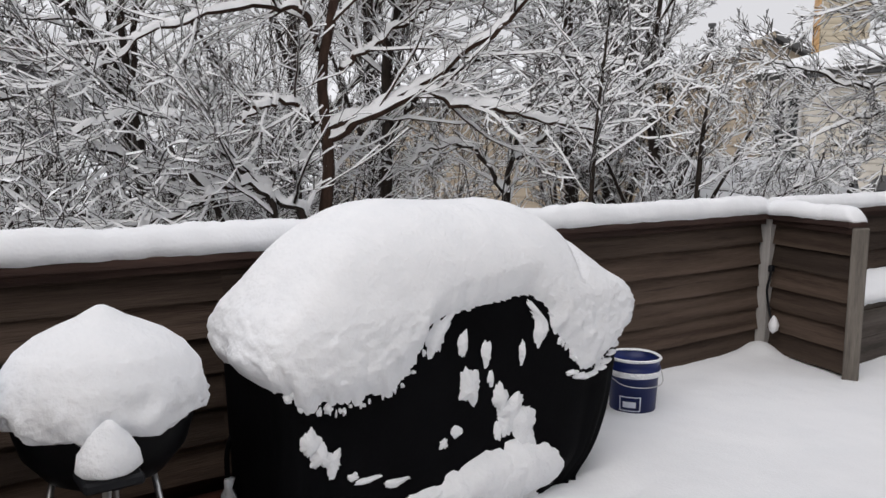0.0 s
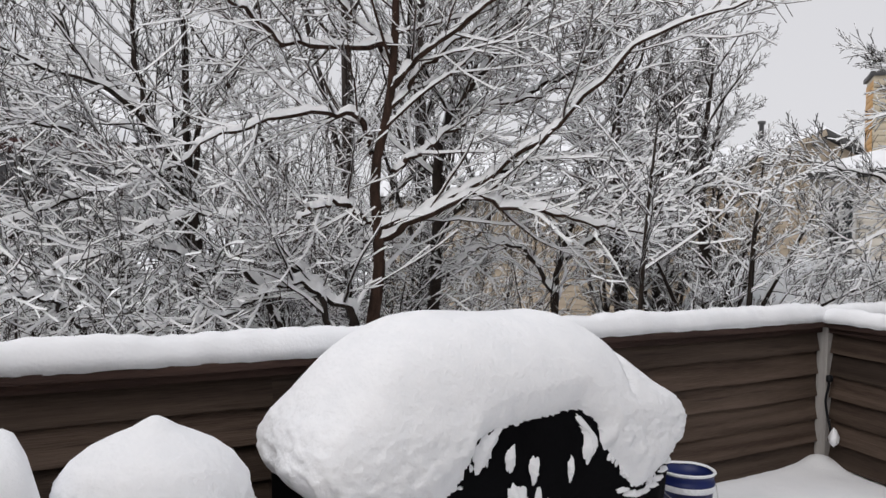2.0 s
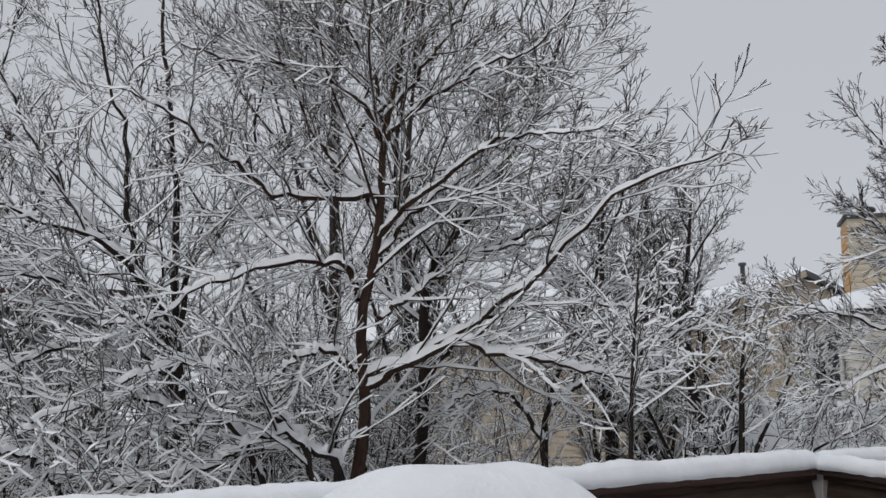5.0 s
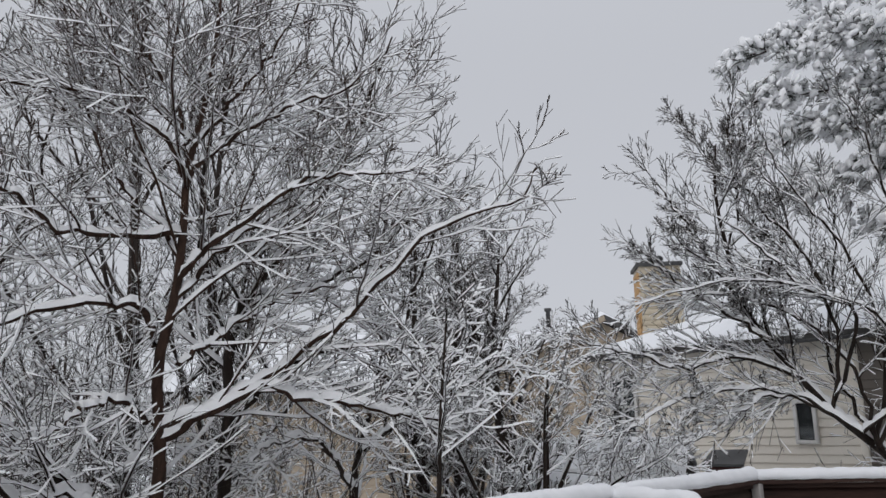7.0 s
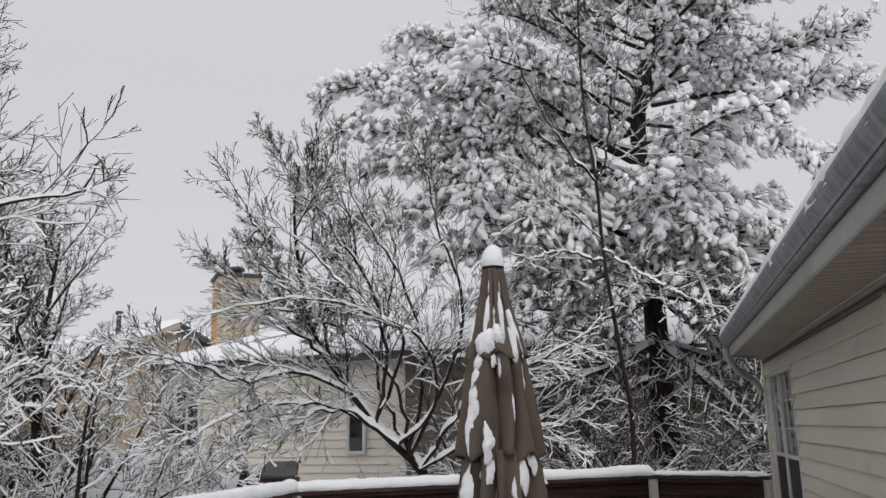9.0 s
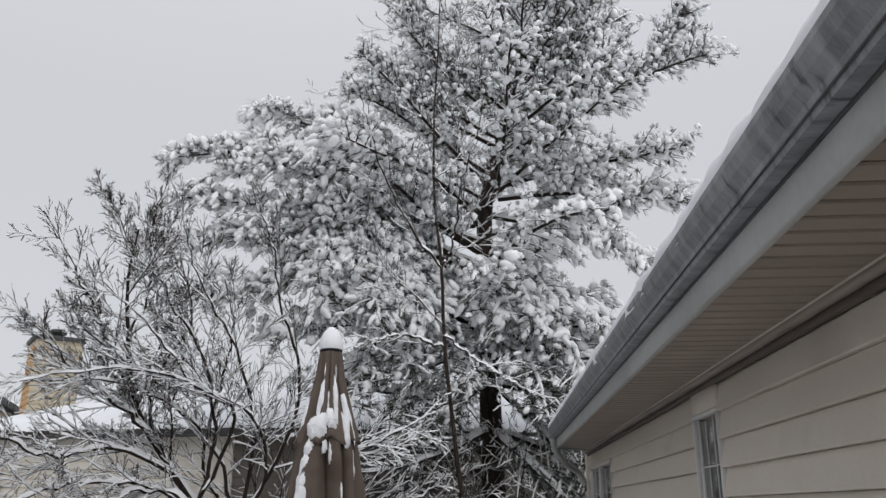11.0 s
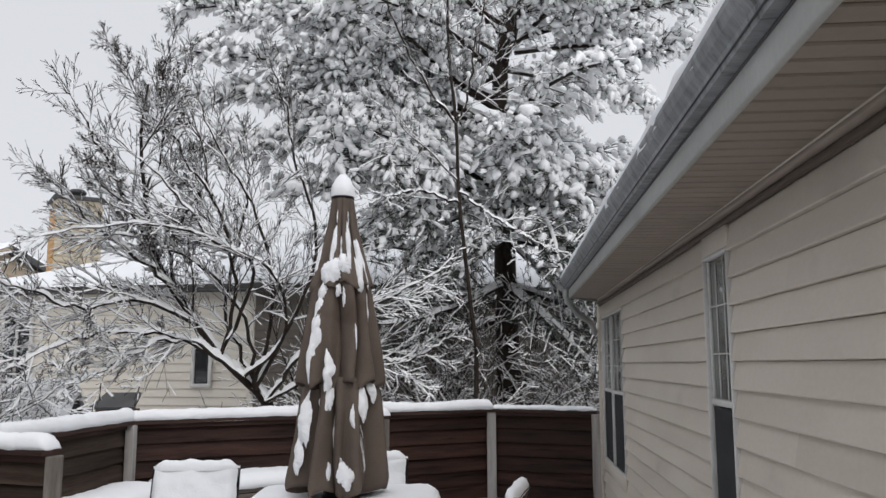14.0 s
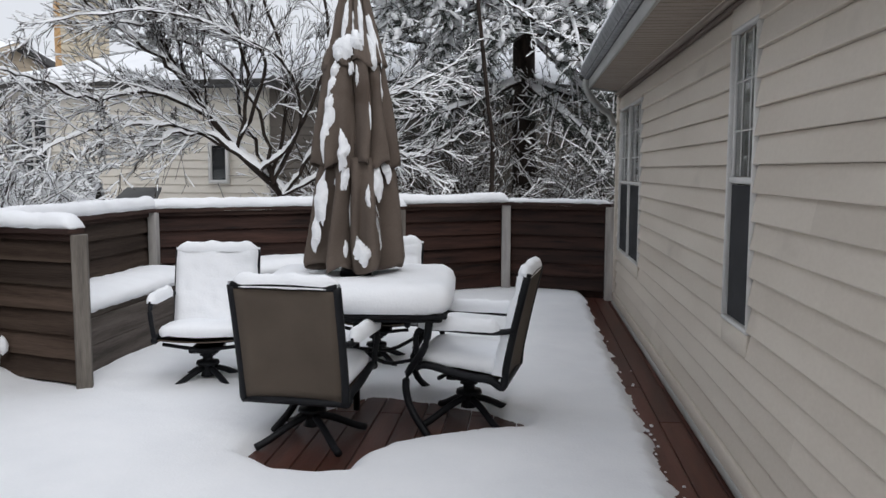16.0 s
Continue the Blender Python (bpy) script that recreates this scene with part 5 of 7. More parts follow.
def light_house():
    h = thing("neighbour_house", Matrix(), "pale beige sided house with snowy roof and chimney", "house")
    A, B, C = np.array([-10.75, 16.55]), np.array([-4.95, 15.95]), np.array([3.5, 18.2])
    d = (B - A) / np.hypot(*(B - A))
    n = np.array([-d[1], d[0]])
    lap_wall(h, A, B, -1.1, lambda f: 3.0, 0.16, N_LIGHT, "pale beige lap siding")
    lap_wall(h, B, C, -1.1, lambda f: 3.0, 0.16, N_TAUPE_SHADED, "taupe lap siding")
    lap_wall(h, A + n * 6, A, -1.1, lambda f: 3.0, 0.16, N_LIGHT)
    part("corner_board", box((B[0] - 0.02, B[1] - 0.03, 1.0), (0.12, 0.06, 4.0), 0.005, None), N_LIGHT, h)
    part("corner_board", box((A[0] + 0.05, A[1] - 0.04, 1.0), (0.12, 0.06, 4.0), 0.005, None), N_LIGHT, h)
    e0, e1 = A - d * 0.1 - n * 0.3, B + d * 0.3 - n * 0.3
    part("fascia", beam((*e0, 3.01), (*e1, 3.01), 0.04, 0.055), TRIMDARK, h, "dark gutter board")
    r0, r1 = A + d * 3.0 + n * 3.4, B - d * 2.2 + n * 3.4
    e2, e3, e4 = B + d * 0.3 - n * 0.3, A - d * 0.1 + n * 7.1, C + np.array([0.3, -0.2])
    r2 = r1 + (C - B) * 0.8
    slab("roof", [(*e0, 3.05), (*e2, 3.05), (*r1, 4.35), (*r0, 4.35)], 0.08, SHINGLE, h)
    slab("roof", [(*r0, 4.35), (*r1, 4.35), (*r2, 4.35), (*e3, 3.05)], 0.08, SHINGLE, h)
    slab("roof", [(*e2, 3.05), (*e4, 3.05), (*r2, 4.35), (*r1, 4.35)], 0.08, SHINGLE, h)
    snowy_plane("roof_snow", (*e2, 3.12), (*e4, 3.12), (*r2, 4.43), (*r1, 4.43), 0.12, "smooth snow on the roof's shaded side", 6)
    hip = np.array([(*e3, 3.05), (*e0, 3.05), (*r0, 4.35), (*e3, 3.12), (*e0, 3.12), (*r0, 4.42)])
    part("roof", mesh_of("roof", hip, [np.array([(0, 2, 1), (3, 4, 5)]), np.array([(0, 1, 4, 3), (1, 2, 5, 4), (2, 0, 3, 5)])], SHINGLE, False), None, h, "hipped end of the roof")
    snowy_plane("roof_snow", (*e0, 3.12), (*e2, 3.12), (*r1, 4.43), (*r0, 4.43), 0.12, "smooth snow on the neighbour's roof", 3)
    snowy_plane("roof_snow", (*e3, 3.12), (*e0, 3.12), (*r0, 4.43), (*r0, 4.43), 0.12, "smooth snow on the hipped roof end", 4)
    far_window(h, A + d * 0.78 - n * 0.04, d, 0.66, 1.30, 2.62)
    far_window(h, B - d * 1.0 - n * 0.04, d, 0.36, 1.2, 1.93, False)
    # chimney chase
    c = (-10.35, 19.0)
    m = pose(c[0], c[1], 0, 0, 0, 38)
    part("chimney", box((0, 0, 3.9), (1.0, 1.0, 3.2), 0, m), N_CREAM, h, "cream sided chimney chase", False)
    ch = h.children[-1]
    for k in range(20):
        z = 2.6 + k * 0.14
        part("chimney_board", box((0, -0.505, z), (1.02, 0.02, 0.13), 0.004, m), N_CREAM, ch)
        part("chimney_board", box((-0.505, 0, z), (0.02, 1.02, 0.13), 0.004, m), N_ORANGE, ch, "orange-tan board")
    part("chimney_cap", box((0, 0, 5.47), (1.14, 1.14, 0.10), 0.01, m), TRIMDARK, ch)
    v, q = lathe([(0.13, 5.5), (0.13, 5.66), (0.2, 5.66), (0.2, 5.72), (0.16, 5.76), (1e-3, 5.78)], 16)
    part("flue", mesh_of("flue", v + np.array([c[0], c[1], 0]), [q], TRIMDARK), None, ch)


def tan_house():
    h = thing("neighbour_house", Matrix(), "tan gabled house with snowy roof beyond the trees", "house")
    P = np.array([-15.34, 24.07])
    w = np.array([0.45, 0.893])
    r = np.array([-0.893, 0.45])
    zp, s, W = 5.1, 0.44, 5.0
    a, b = P - w * W, P + w * W
    lap_wall(h, a, b, -1.1, lambda f: zp - 0.12 - s * W * abs(f - 0.5) * 2, 0.18, N_TAN, "tan lap siding gable")
    lap_wall(h, a + r * 9, a, -1.1, lambda f: zp - s * W - 0.1, 0.18, N_TAN)
    for sd in (-1, 1):
        e = P + w * W * sd * 1.06
        ze = zp - s * W * 1.06
        o = -r * 0.3
        slab("roof", [(*(P + o), zp), (*(e + o), ze), (*(e + r * 9), ze), (*(P + r * 9), zp)], 0.1, SHINGLE, h)
        part("rake_board", beam((*(P + o), zp - 0.02), (*(e + o), ze - 0.02), 0.05, 0.18), TRIMDARK if sd > 0 else N_TAN, h)
        snowy_plane("roof_snow", (*(e + o), ze + 0.1), (*(e + r * 9), ze + 0.1), (*(P + r * 9), zp + 0.1), (*(P + o), zp + 0.1), 0.14, "smooth snow on the tan house's roof", 5 + sd)
    v, q = lathe([(0.08, 3.8), (0.08, 5.62), (0.13, 5.62), (0.13, 5.72), (1e-3, 5.74)], 12)
    part("vent_pipe", mesh_of("vent_pipe", v + np.array([-17.6, 24.2, 0]), [q], TRIMDARK), None, h, "dark vent pipe")


def grey_house():
    h = thing("neighbour_house", Matrix(), "grey sided house with maroon eave behind branches", "house")
    A, B = np.array([-15.4, -6.0]), np.array([-15.0, 3.4])
    lap_wall(h, A, B, -1.1, lambda f: 2.85, 0.15, N_GREY, "blue-grey lap siding")
    lap_wall(h, B, B + np.array([-6, 0.3]), -1.1, lambda f: 2.85, 0.15, N_GREY)
    part("fascia", beam((-14.85, -6.2, 2.9), (-14.5, 3.7, 2.9), 0.05, 0.22), TRIMBROWN, h, "maroon eave board")
    slab("roof", [(-14.85, -6.2, 3.0), (-14.5, 3.7, 3.0), (-18.5, 3.9, 4.6), (-18.85, -6.0, 4.6)], 0.08, SHINGLE, h)
    snowy_plane("roof_snow", (-14.85, -6.2, 3.08), (-14.5, 3.7, 3.08), (-18.5, 3.9, 4.68), (-18.85, -6.0, 4.68), 0.15, "snow on the grey house's roof", 9)
    far_window(h, (-15.1, 1.35), (0.04, 1.0), 0.8, 0.0, 1.15)
    far_window(h, (-15.25, -1.8), (0.04, 1.0), 0.9, 0.3, 1.6)
    part("awning", box((-14.8, 2.75, 1.16), (0.5, 0.9, 0.07), 0.01), WHITEFRAME, h, "small white porch roof")
    for y in (2.45, 3.05):
        part("porch_post", box((-14.7, y, 0.03), (0.09, 0.09, 2.2), 0.01), WHITEFRAME, h)
    snow_loaf("awning_snow", [(-14.8, 2.3, 1.2), (-14.8, 3.2, 1.2)], 0.5, 0.16, 21, "snow heap on the small porch roof", 0.06)


def beige_house():
    h = thing("neighbour_house", Matrix(), "beige house half hidden behind snowy trees", "house")
    A, B = np.array([-20.5, 11.5]), np.array([-16.0, 17.2])
    lap_wall(h, A, B, -1.1, lambda f: 2.6, 0.18, N_TAN)
    slab("roof", [(-20.5, 11.0, 2.6), (-15.6, 17.2, 2.6), (-19.0, 20.0, 4.4), (-23.6, 13.8, 4.4)], 0.1, SHINGLE, h)
    snowy_plane("roof_snow", (-20.5, 11.0, 2.7), (-15.6, 17.2, 2.7), (-19.0, 20.0, 4.5), (-23.6, 13.8, 4.5), 0.15, "snow on the beige house's roof", 11)


def shed():
    s = thing("garden_shed", pose(-7.75, 11.75, -0.08, 0, 0, 18), "low garden shed with thick snow on its roof", "shed")
    part("body", box((0, 0, -0.2), (2.6, 1.8, 1.7), 0.01), N_TAN, s, smooth=False)
    part("door", box((0.3, -0.915, -0.25), (0.7, 0.03, 1.45), 0.008), WHITEFRAME, s)
    for sd in (1, -1):
        slab("roof", [(-1.45, -1.05 * sd, 0.62), (1.45, -1.05 * sd, 0.62), (1.45, 0, 1.28), (-1.45, 0, 1.28)], 0.06, SHINGLE, s)
    m = s.matrix_world
    for sd in (1, -1):
        c = [tuple(m @ Vector(p)) for p in ((-1.5, -1.1 * sd, 0.66), (1.5, -1.1 * sd, 0.66), (1.5, 0, 1.35), (-1.5, 0, 1.35))]
        snowy_plane("roof_snow", *c, 0.14, "thick snow on the shed roof", 13)
    b = thing("bin_store", pose(-6.7, 14.2, 0, 0, 0, 10), "small dark brown bin store beside the house", "store")
    part("body", box((0, 0, -0.1), (0.6, 0.5, 1.9), 0.01), TRIMBROWN, b)
    slab("lid", [(-0.36, -0.34, 0.86), (0.36, -0.34, 0.86), (0.3, 0.3, 1.08), (-0.3, 0.3, 1.08)], 0.04, TRIMDARK, b)


# unseen added wall behind the walker: closes the deck, shades its near end
shade_wall = tagged(new("wall_south"), "beige lap-sided house wing closing the deck", "wall", kind="structure")
lap_wall(shade_wall, (1.1, -1.75), (-3.7, -1.75), -1.1, lambda f: 2.7, 0.1275, VINYL)

light_house()
tan_house()
grey_house()
beige_house()
shed()


# ---- trees ----
class Wood:
    """Collects branch lines, grouped by how many points they have."""

    def __init__(self, seed):
        self.rng, self.lines = np.random.default_rng(seed), {}

    def add(self, level, pts, rad, snow):
        self.lines.setdefault((level, len(pts)), []).append((pts, rad, snow))

    def limb(self, p, d, L, r, level, s):
        rng = self.rng
        P = s["points"][level]
        d = np.array(d, float) / np.linalg.norm(d)
        pts, dirs, step = [np.array(p, float)], [d], L / (P - 1)
        for _ in range(P - 1):
            d = d + rng.normal(0, s["wobble"][level], 3) + np.array([0, 0, s["lift"][level]])
            d /= np.linalg.norm(d)
            pts.append(pts[-1] + d * step)
            dirs.append(d)
        f = np.linspace(0, 1, P)
        pts = np.array(pts)
        self.add(level, pts, np.maximum(r * (1 - s["taper"] * f), s["thin"]), s["snow"][level])
        self.children(pts, np.array(dirs), L, r, level, s)

    def children(self, pts, dirs, L, r, level, s, count=None, start=None):
        if level + 1 >= len(s["points"]):
            return
        rng = self.rng
        n = count or s["count"][level]
        n = max(1, int(round(n * rng.uniform(0.8, 1.2))))
        az = rng.uniform(0, 6.28)
        for k in range(n):
            f = (start if start is not None else s["start"][level]) + (0.99 - (start if start is not None else s["start"][level])) * (k + rng.uniform(0.1, 0.9)) / n
            u = f * (len(pts) - 1)
            i = min(int(u), len(pts) - 2)
            p, d = pts[i] * (1 - u + i) + pts[i + 1] * (u - i), dirs[i]
            az += 2.4 + rng.normal(0, 0.5)
            ref = np.array([0, 0, 1.0]) if abs(d[2]) < 0.9 else np.array([1.0, 0, 0])
            a = np.cross(d, ref)
            a /= np.linalg.norm(a)
            b = np.cross(d, a)
            ang = radians(rng.uniform(*s["angle"][level]))
            nd = d * math.cos(ang) + (a * math.cos(az) + b * math.sin(az)) * math.sin(ang)
            cl = L * rng.uniform(*s["ratio"][level]) * (1 - 0.55 * f)
            self.limb(p, nd, max(cl, 0.06), max(r * (1 - s["taper"] * f) * s["slim"], s["thin"]), level + 1, s)

    def wood_mesh(self, name, material, sides=(9, 6, 4, 3, 3, 3)):
        pairs = []
        for (level, P), ls in sorted(self.lines.items()):
            pairs.append(tubes(np.array([l[0] for l in ls]), np.array([l[1] for l in ls]), sides[min(level, 5)]))
        v, q = joined(pairs)
        return mesh_of(name, v, [q], material)

    def snow_mesh(self, name, cover=0.85):
        """Snow on the upper side of every branch, with gaps."""
        pairs, rng = [], np.random.default_rng(7)
        for (level, P), ls in sorted(self.lines.items()):
            pts, rad = np.array([l[0] for l in ls]), np.array([l[1] for l in ls])
            th = np.array([l[2] for l in ls])[:, None]
            N = len(ls)
            if level < 2 and P >= 20:
                u = np.linspace(0, P - 1, 3 * P)
                k = np.minimum(u.astype(int), P - 2)
                f = (u - k)[None, :]
                rad = rad[:, k] * (1 - f) + rad[:, k + 1] * f
                pts = pts[:, k] * (1 - f[:, :, None]) + pts[:, k + 1] * f[:, :, None]
                P = 3 * P
            t = np.gradient(pts, axis=1)
            t /= np.linalg.norm(t, axis=2, keepdims=True) + 1e-9
            flat = np.sqrt(np.clip(1 - t[:, :, 2] ** 2, 0, 1))
            keep = np.clip((flat - 0.38) / 0.35, 0, 1)
            wave = np.clip(rng.normal(1.0, 0.55, (N, P)), 0.15, 2.3)
            if level < 3:
                wave *= np.where(rng.random((N, P)) < cover + 0.08, 1.0, 0.1)
            else:
                thick = np.interp(pts[:, :1, 2], [2.0, 5.5], [0.05, 0.25] if level == 3 else [0.2, 0.55])
                on = rng.random(N) < cover - thick[:, 0]
                pts, rad, th, t, keep, wave, N = pts[on], rad[on], th[on], t[on], keep[on], wave[on], int(on.sum())
                if not N:
                    continue
            # sheltered low branches hold far more than the windy crown
            wave = wave * np.interp(pts[:, :, 2], [0.0, 2.2, 4.0, 6.0, 9.0], [1.7, 1.5, 1.1, 0.75, 0.55])
            h = np.minimum(th * wave, 0.007 + 0.95 * rad + 0.35 * th) * keep + 1e-4
            w = (rad * 1.1 + 0.0015 + 0.12 * th * np.minimum(wave, 1.7)) * np.clip(keep * 1.5, 0.02, 1)
            side = np.cross(t, np.array([0, 0, 1.0]))
            side /= np.linalg.norm(side, axis=2, keepdims=True) + 1e-6
            up = np.cross(side, t)
            arc = [(-1, 0.0), (-0.72, 0.68), (0, 1.0), (0.72, 0.68), (1, 0.0)] if level < 3 and th.mean() > 0.018 else [(-1, 0.0), (0, 1.0), (1, 0.0)]
            k = len(arc)
            a = np.array([c[0] for c in arc])
            b = np.array([c[1] for c in arc])
            hi = (rad + h)
            vv = pts[:, :, None] + a[None, None, :, None] * (w[:, :, None, None] * side[:, :, None]) + (b[None, None, :, None] * hi[:, :, None, None] + 0.15 * (rad * keep)[:, :, None, None]) * up[:, :, None]
            i = np.arange(N * P * k).reshape(N, P, k)
            q = np.stack([i[:, :-1, :-1], i[:, :-1, 1:], i[:, 1:, 1:], i[:, 1:, :-1]], -1).reshape(-1, 4)
            pairs.append((vv.reshape(-1, 3), q))
        v, q = joined(pairs)
        return mesh_of(name, v, [q], SNOW_TWIG)


SPREADING = dict(points=(20, 26, 10, 5, 2), wobble=(0.05, 0.09, 0.12, 0.12, 0.10), lift=(0.0, 0.03, 0.045, 0.07, 0.09), snow=(0.02, 0.026, 0.020, 0.014, 0.008), count=(16, 12, 7, 4), start=(0.22, 0.12, 0.12, 0.12),
                 angle=((40, 72), (30, 66), (24, 55), (18, 45)), ratio=((0.42, 0.62), (0.32, 0.66), (0.42, 0.78), (0.35, 0.75)), taper=0.8, slim=0.38, thin=0.0031)


def finish_tree(name, w, bark, label, cover=0.85, sides=(9, 5, 3, 3, 3, 3)):
    t = thing(name, Matrix(), label, "tree")
    part("trunk", w.wood_mesh("trunk", bark, sides), None, t, "bare dark trunk and branches")
    part("branch_snow", w.snow_mesh("branch_snow", cover), None, t, "snow lying along every branch")
    return t


def trunk_from(w, keys, r0, r1, n, s, count, start):
    pts = curve_pts(keys, n)
    dirs = np.gradient(pts, axis=0)
    dirs /= np.linalg.norm(dirs, axis=1, keepdims=True)
    w.add(0, pts, np.linspace(r0, r1, n), s["snow"][0])
    L = float(np.sum(np.linalg.norm(np.diff(pts, axis=0), axis=1)))
    w.children(pts, dirs, L, r0, 0, s, count, start)


def grow(w, s, keys, r0, r1, count, load=1.0):
    """A limb that follows a few points and bears twigs; load: how much more snow than usual lies on it."""
    pts = curve_pts(keys, 26)
    pts[1:-1] += w.rng.normal(0, 0.018, (24, 3))
    dirs = np.gradient(pts, axis=0)
    dirs /= np.linalg.norm(dirs, axis=1, keepdims=True)
    s = dict(s, snow=tuple(v * f for v, f in zip(s["snow"], (load, load, 0.5 + 0.5 * load, 1, 1))))
    w.add(1, pts, np.linspace(r0, r1, 26), s["snow"][1])
    L = float(np.sum(np.linalg.norm(np.diff(pts, axis=0), axis=1)))
    w.children(pts, dirs, min(L, 3.2), r0, 1, s, count, 0.12)


# the tree behind the grills
def near_tree():
    w = Wood(11)
    s = dict(SPREADING)
    trunk_from(w, [(-7.06, 3.83, -1.1)] + [(-7.04, 3.85, -0.12), (-7.01, 3.90, 0.74), (-6.98, 3.95, 1.26), (-6.99, 3.94, 1.62), (-7.01, 3.90, 2.21), (-6.95, 4.00, 2.80), (-6.93, 4.04, 3.41), (-6.93, 4.05, 3.91), (-6.89, 4.12, 4.43), (-6.84, 4.21, 4.95), (-6.81, 4.26, 5.78), (-6.79, 4.28, 6.62)], 0.072, 0.014, 24, s, 16, 0.45)
    grow(w, s, [(-6.94, 4.02, 2.99), (-6.69, 4.18, 3.27), (-6.35, 4.46, 3.57), (-5.99, 4.72, 3.85), (-5.56, 5.02, 3.85), (-5.17, 5.23, 3.84)], 0.034, 0.008, 15)
    grow(w, s, [(-6.93, 4.05, 3.94), (-6.96, 3.82, 4.27), (-7.01, 3.54, 4.46), (-7.13, 3.06, 4.58), (-7.23, 2.56, 4.53), (-7.27, 2.15, 4.60)], 0.03, 0.007, 14)
    grow(w, s, [(-6.95, 4.02, 3.40), (-7.06, 3.53, 3.35), (-7.16, 3.01, 3.34), (-7.16, 2.68, 3.53), (-7.11, 2.45, 3.64), (-7.12, 2.00, 3.91), (-7.08, 1.62, 4.02)], 0.034, 0.007, 16, 1.2)
    grow(w, s, [(-7.02, 3.87, 2.37), (-6.96, 3.74, 2.67), (-6.97, 3.45, 2.71), (-7.08, 2.90, 2.64), (-7.13, 2.41, 2.42), (-7.11, 2.04, 2.14), (-7.09, 1.60, 2.05)], 0.036, 0.008, 16, 1.3)
    grow(w, s, [(-7.00, 3.93, 1.68), (-6.99, 3.60, 1.90), (-6.97, 3.31, 1.85), (-6.92, 3.03, 1.69), (-6.88, 2.71, 1.52)], 0.034, 0.01, 10, 1.3)
    grow(w, s, [(-6.98, 3.95, 1.68), (-6.60, 4.40, 1.92), (-6.22, 4.77, 2.26), (-5.89, 5.03, 2.51), (-5.68, 5.12, 2.70), (-5.33, 5.34, 3.14), (-4.91, 5.60, 3.42), (-4.57, 5.76, 3.47), (-4.35, 5.81, 3.59), (-4.19, 5.80, 3.79)], 0.036, 0.005, 6, 1.3)
    grow(w, s, [(-6.99, 3.95, 1.58), (-6.73, 4.23, 1.78), (-6.34, 4.66, 2.01), (-6.12, 4.82, 1.89), (-5.77, 5.12, 1.82), (-5.44, 5.36, 1.72), (-5.14, 5.53, 1.68)], 0.042, 0.014, 16, 2.0)
    grow(w, s, [(-6.94, 4.04, 2.24), (-6.92, 4.34, 2.41), (-6.87, 4.69, 2.68), (-6.76, 5.09, 2.93), (-6.55, 5.58, 3.07), (-6.31, 6.06, 3.33)], 0.032, 0.008, 13, 1.2)
    grow(w, s, [(-6.93, 4.05, 3.91), (-6.73, 4.19, 4.17), (-6.48, 4.41, 4.39), (-6.15, 4.70, 4.61), (-5.81, 4.97, 4.72), (-5.49, 5.18, 5.04)], 0.028, 0.006, 13)
    grow(w, s, [(-6.92, 4.07, 4.20), (-6.71, 4.36, 4.71), (-6.51, 4.62, 5.17), (-6.33, 4.83, 5.74), (-6.18, 4.99, 6.31)], 0.028, 0.006, 12, 0.8)
    grow(w, s, [(-6.93, 4.05, 4.14), (-7.03, 3.97, 4.67), (-7.21, 3.73, 5.26), (-7.36, 3.54, 5.92), (-7.48, 3.38, 6.54)], 0.026, 0.006, 12, 0.8)
    grow(w, s, [(-6.95, 4.02, 3.19), (-7.18, 3.83, 3.60), (-7.44, 3.57, 4.01), (-7.65, 3.40, 4.62), (-7.81, 3.32, 5.38), (-7.97, 3.23, 6.17)], 0.028, 0.006, 13, 0.9)
    grow(w, s, [(-6.95, 4.00, 2.80), (-6.86, 4.55, 3.41), (-6.71, 5.12, 3.92), (-6.58, 5.61, 4.64), (-6.49, 6.02, 5.39)], 0.028, 0.006, 13, 0.9)
    return finish_tree("deciduous_tree", w, BARK_RED, "bare spreading tree, every branch lined with snow")


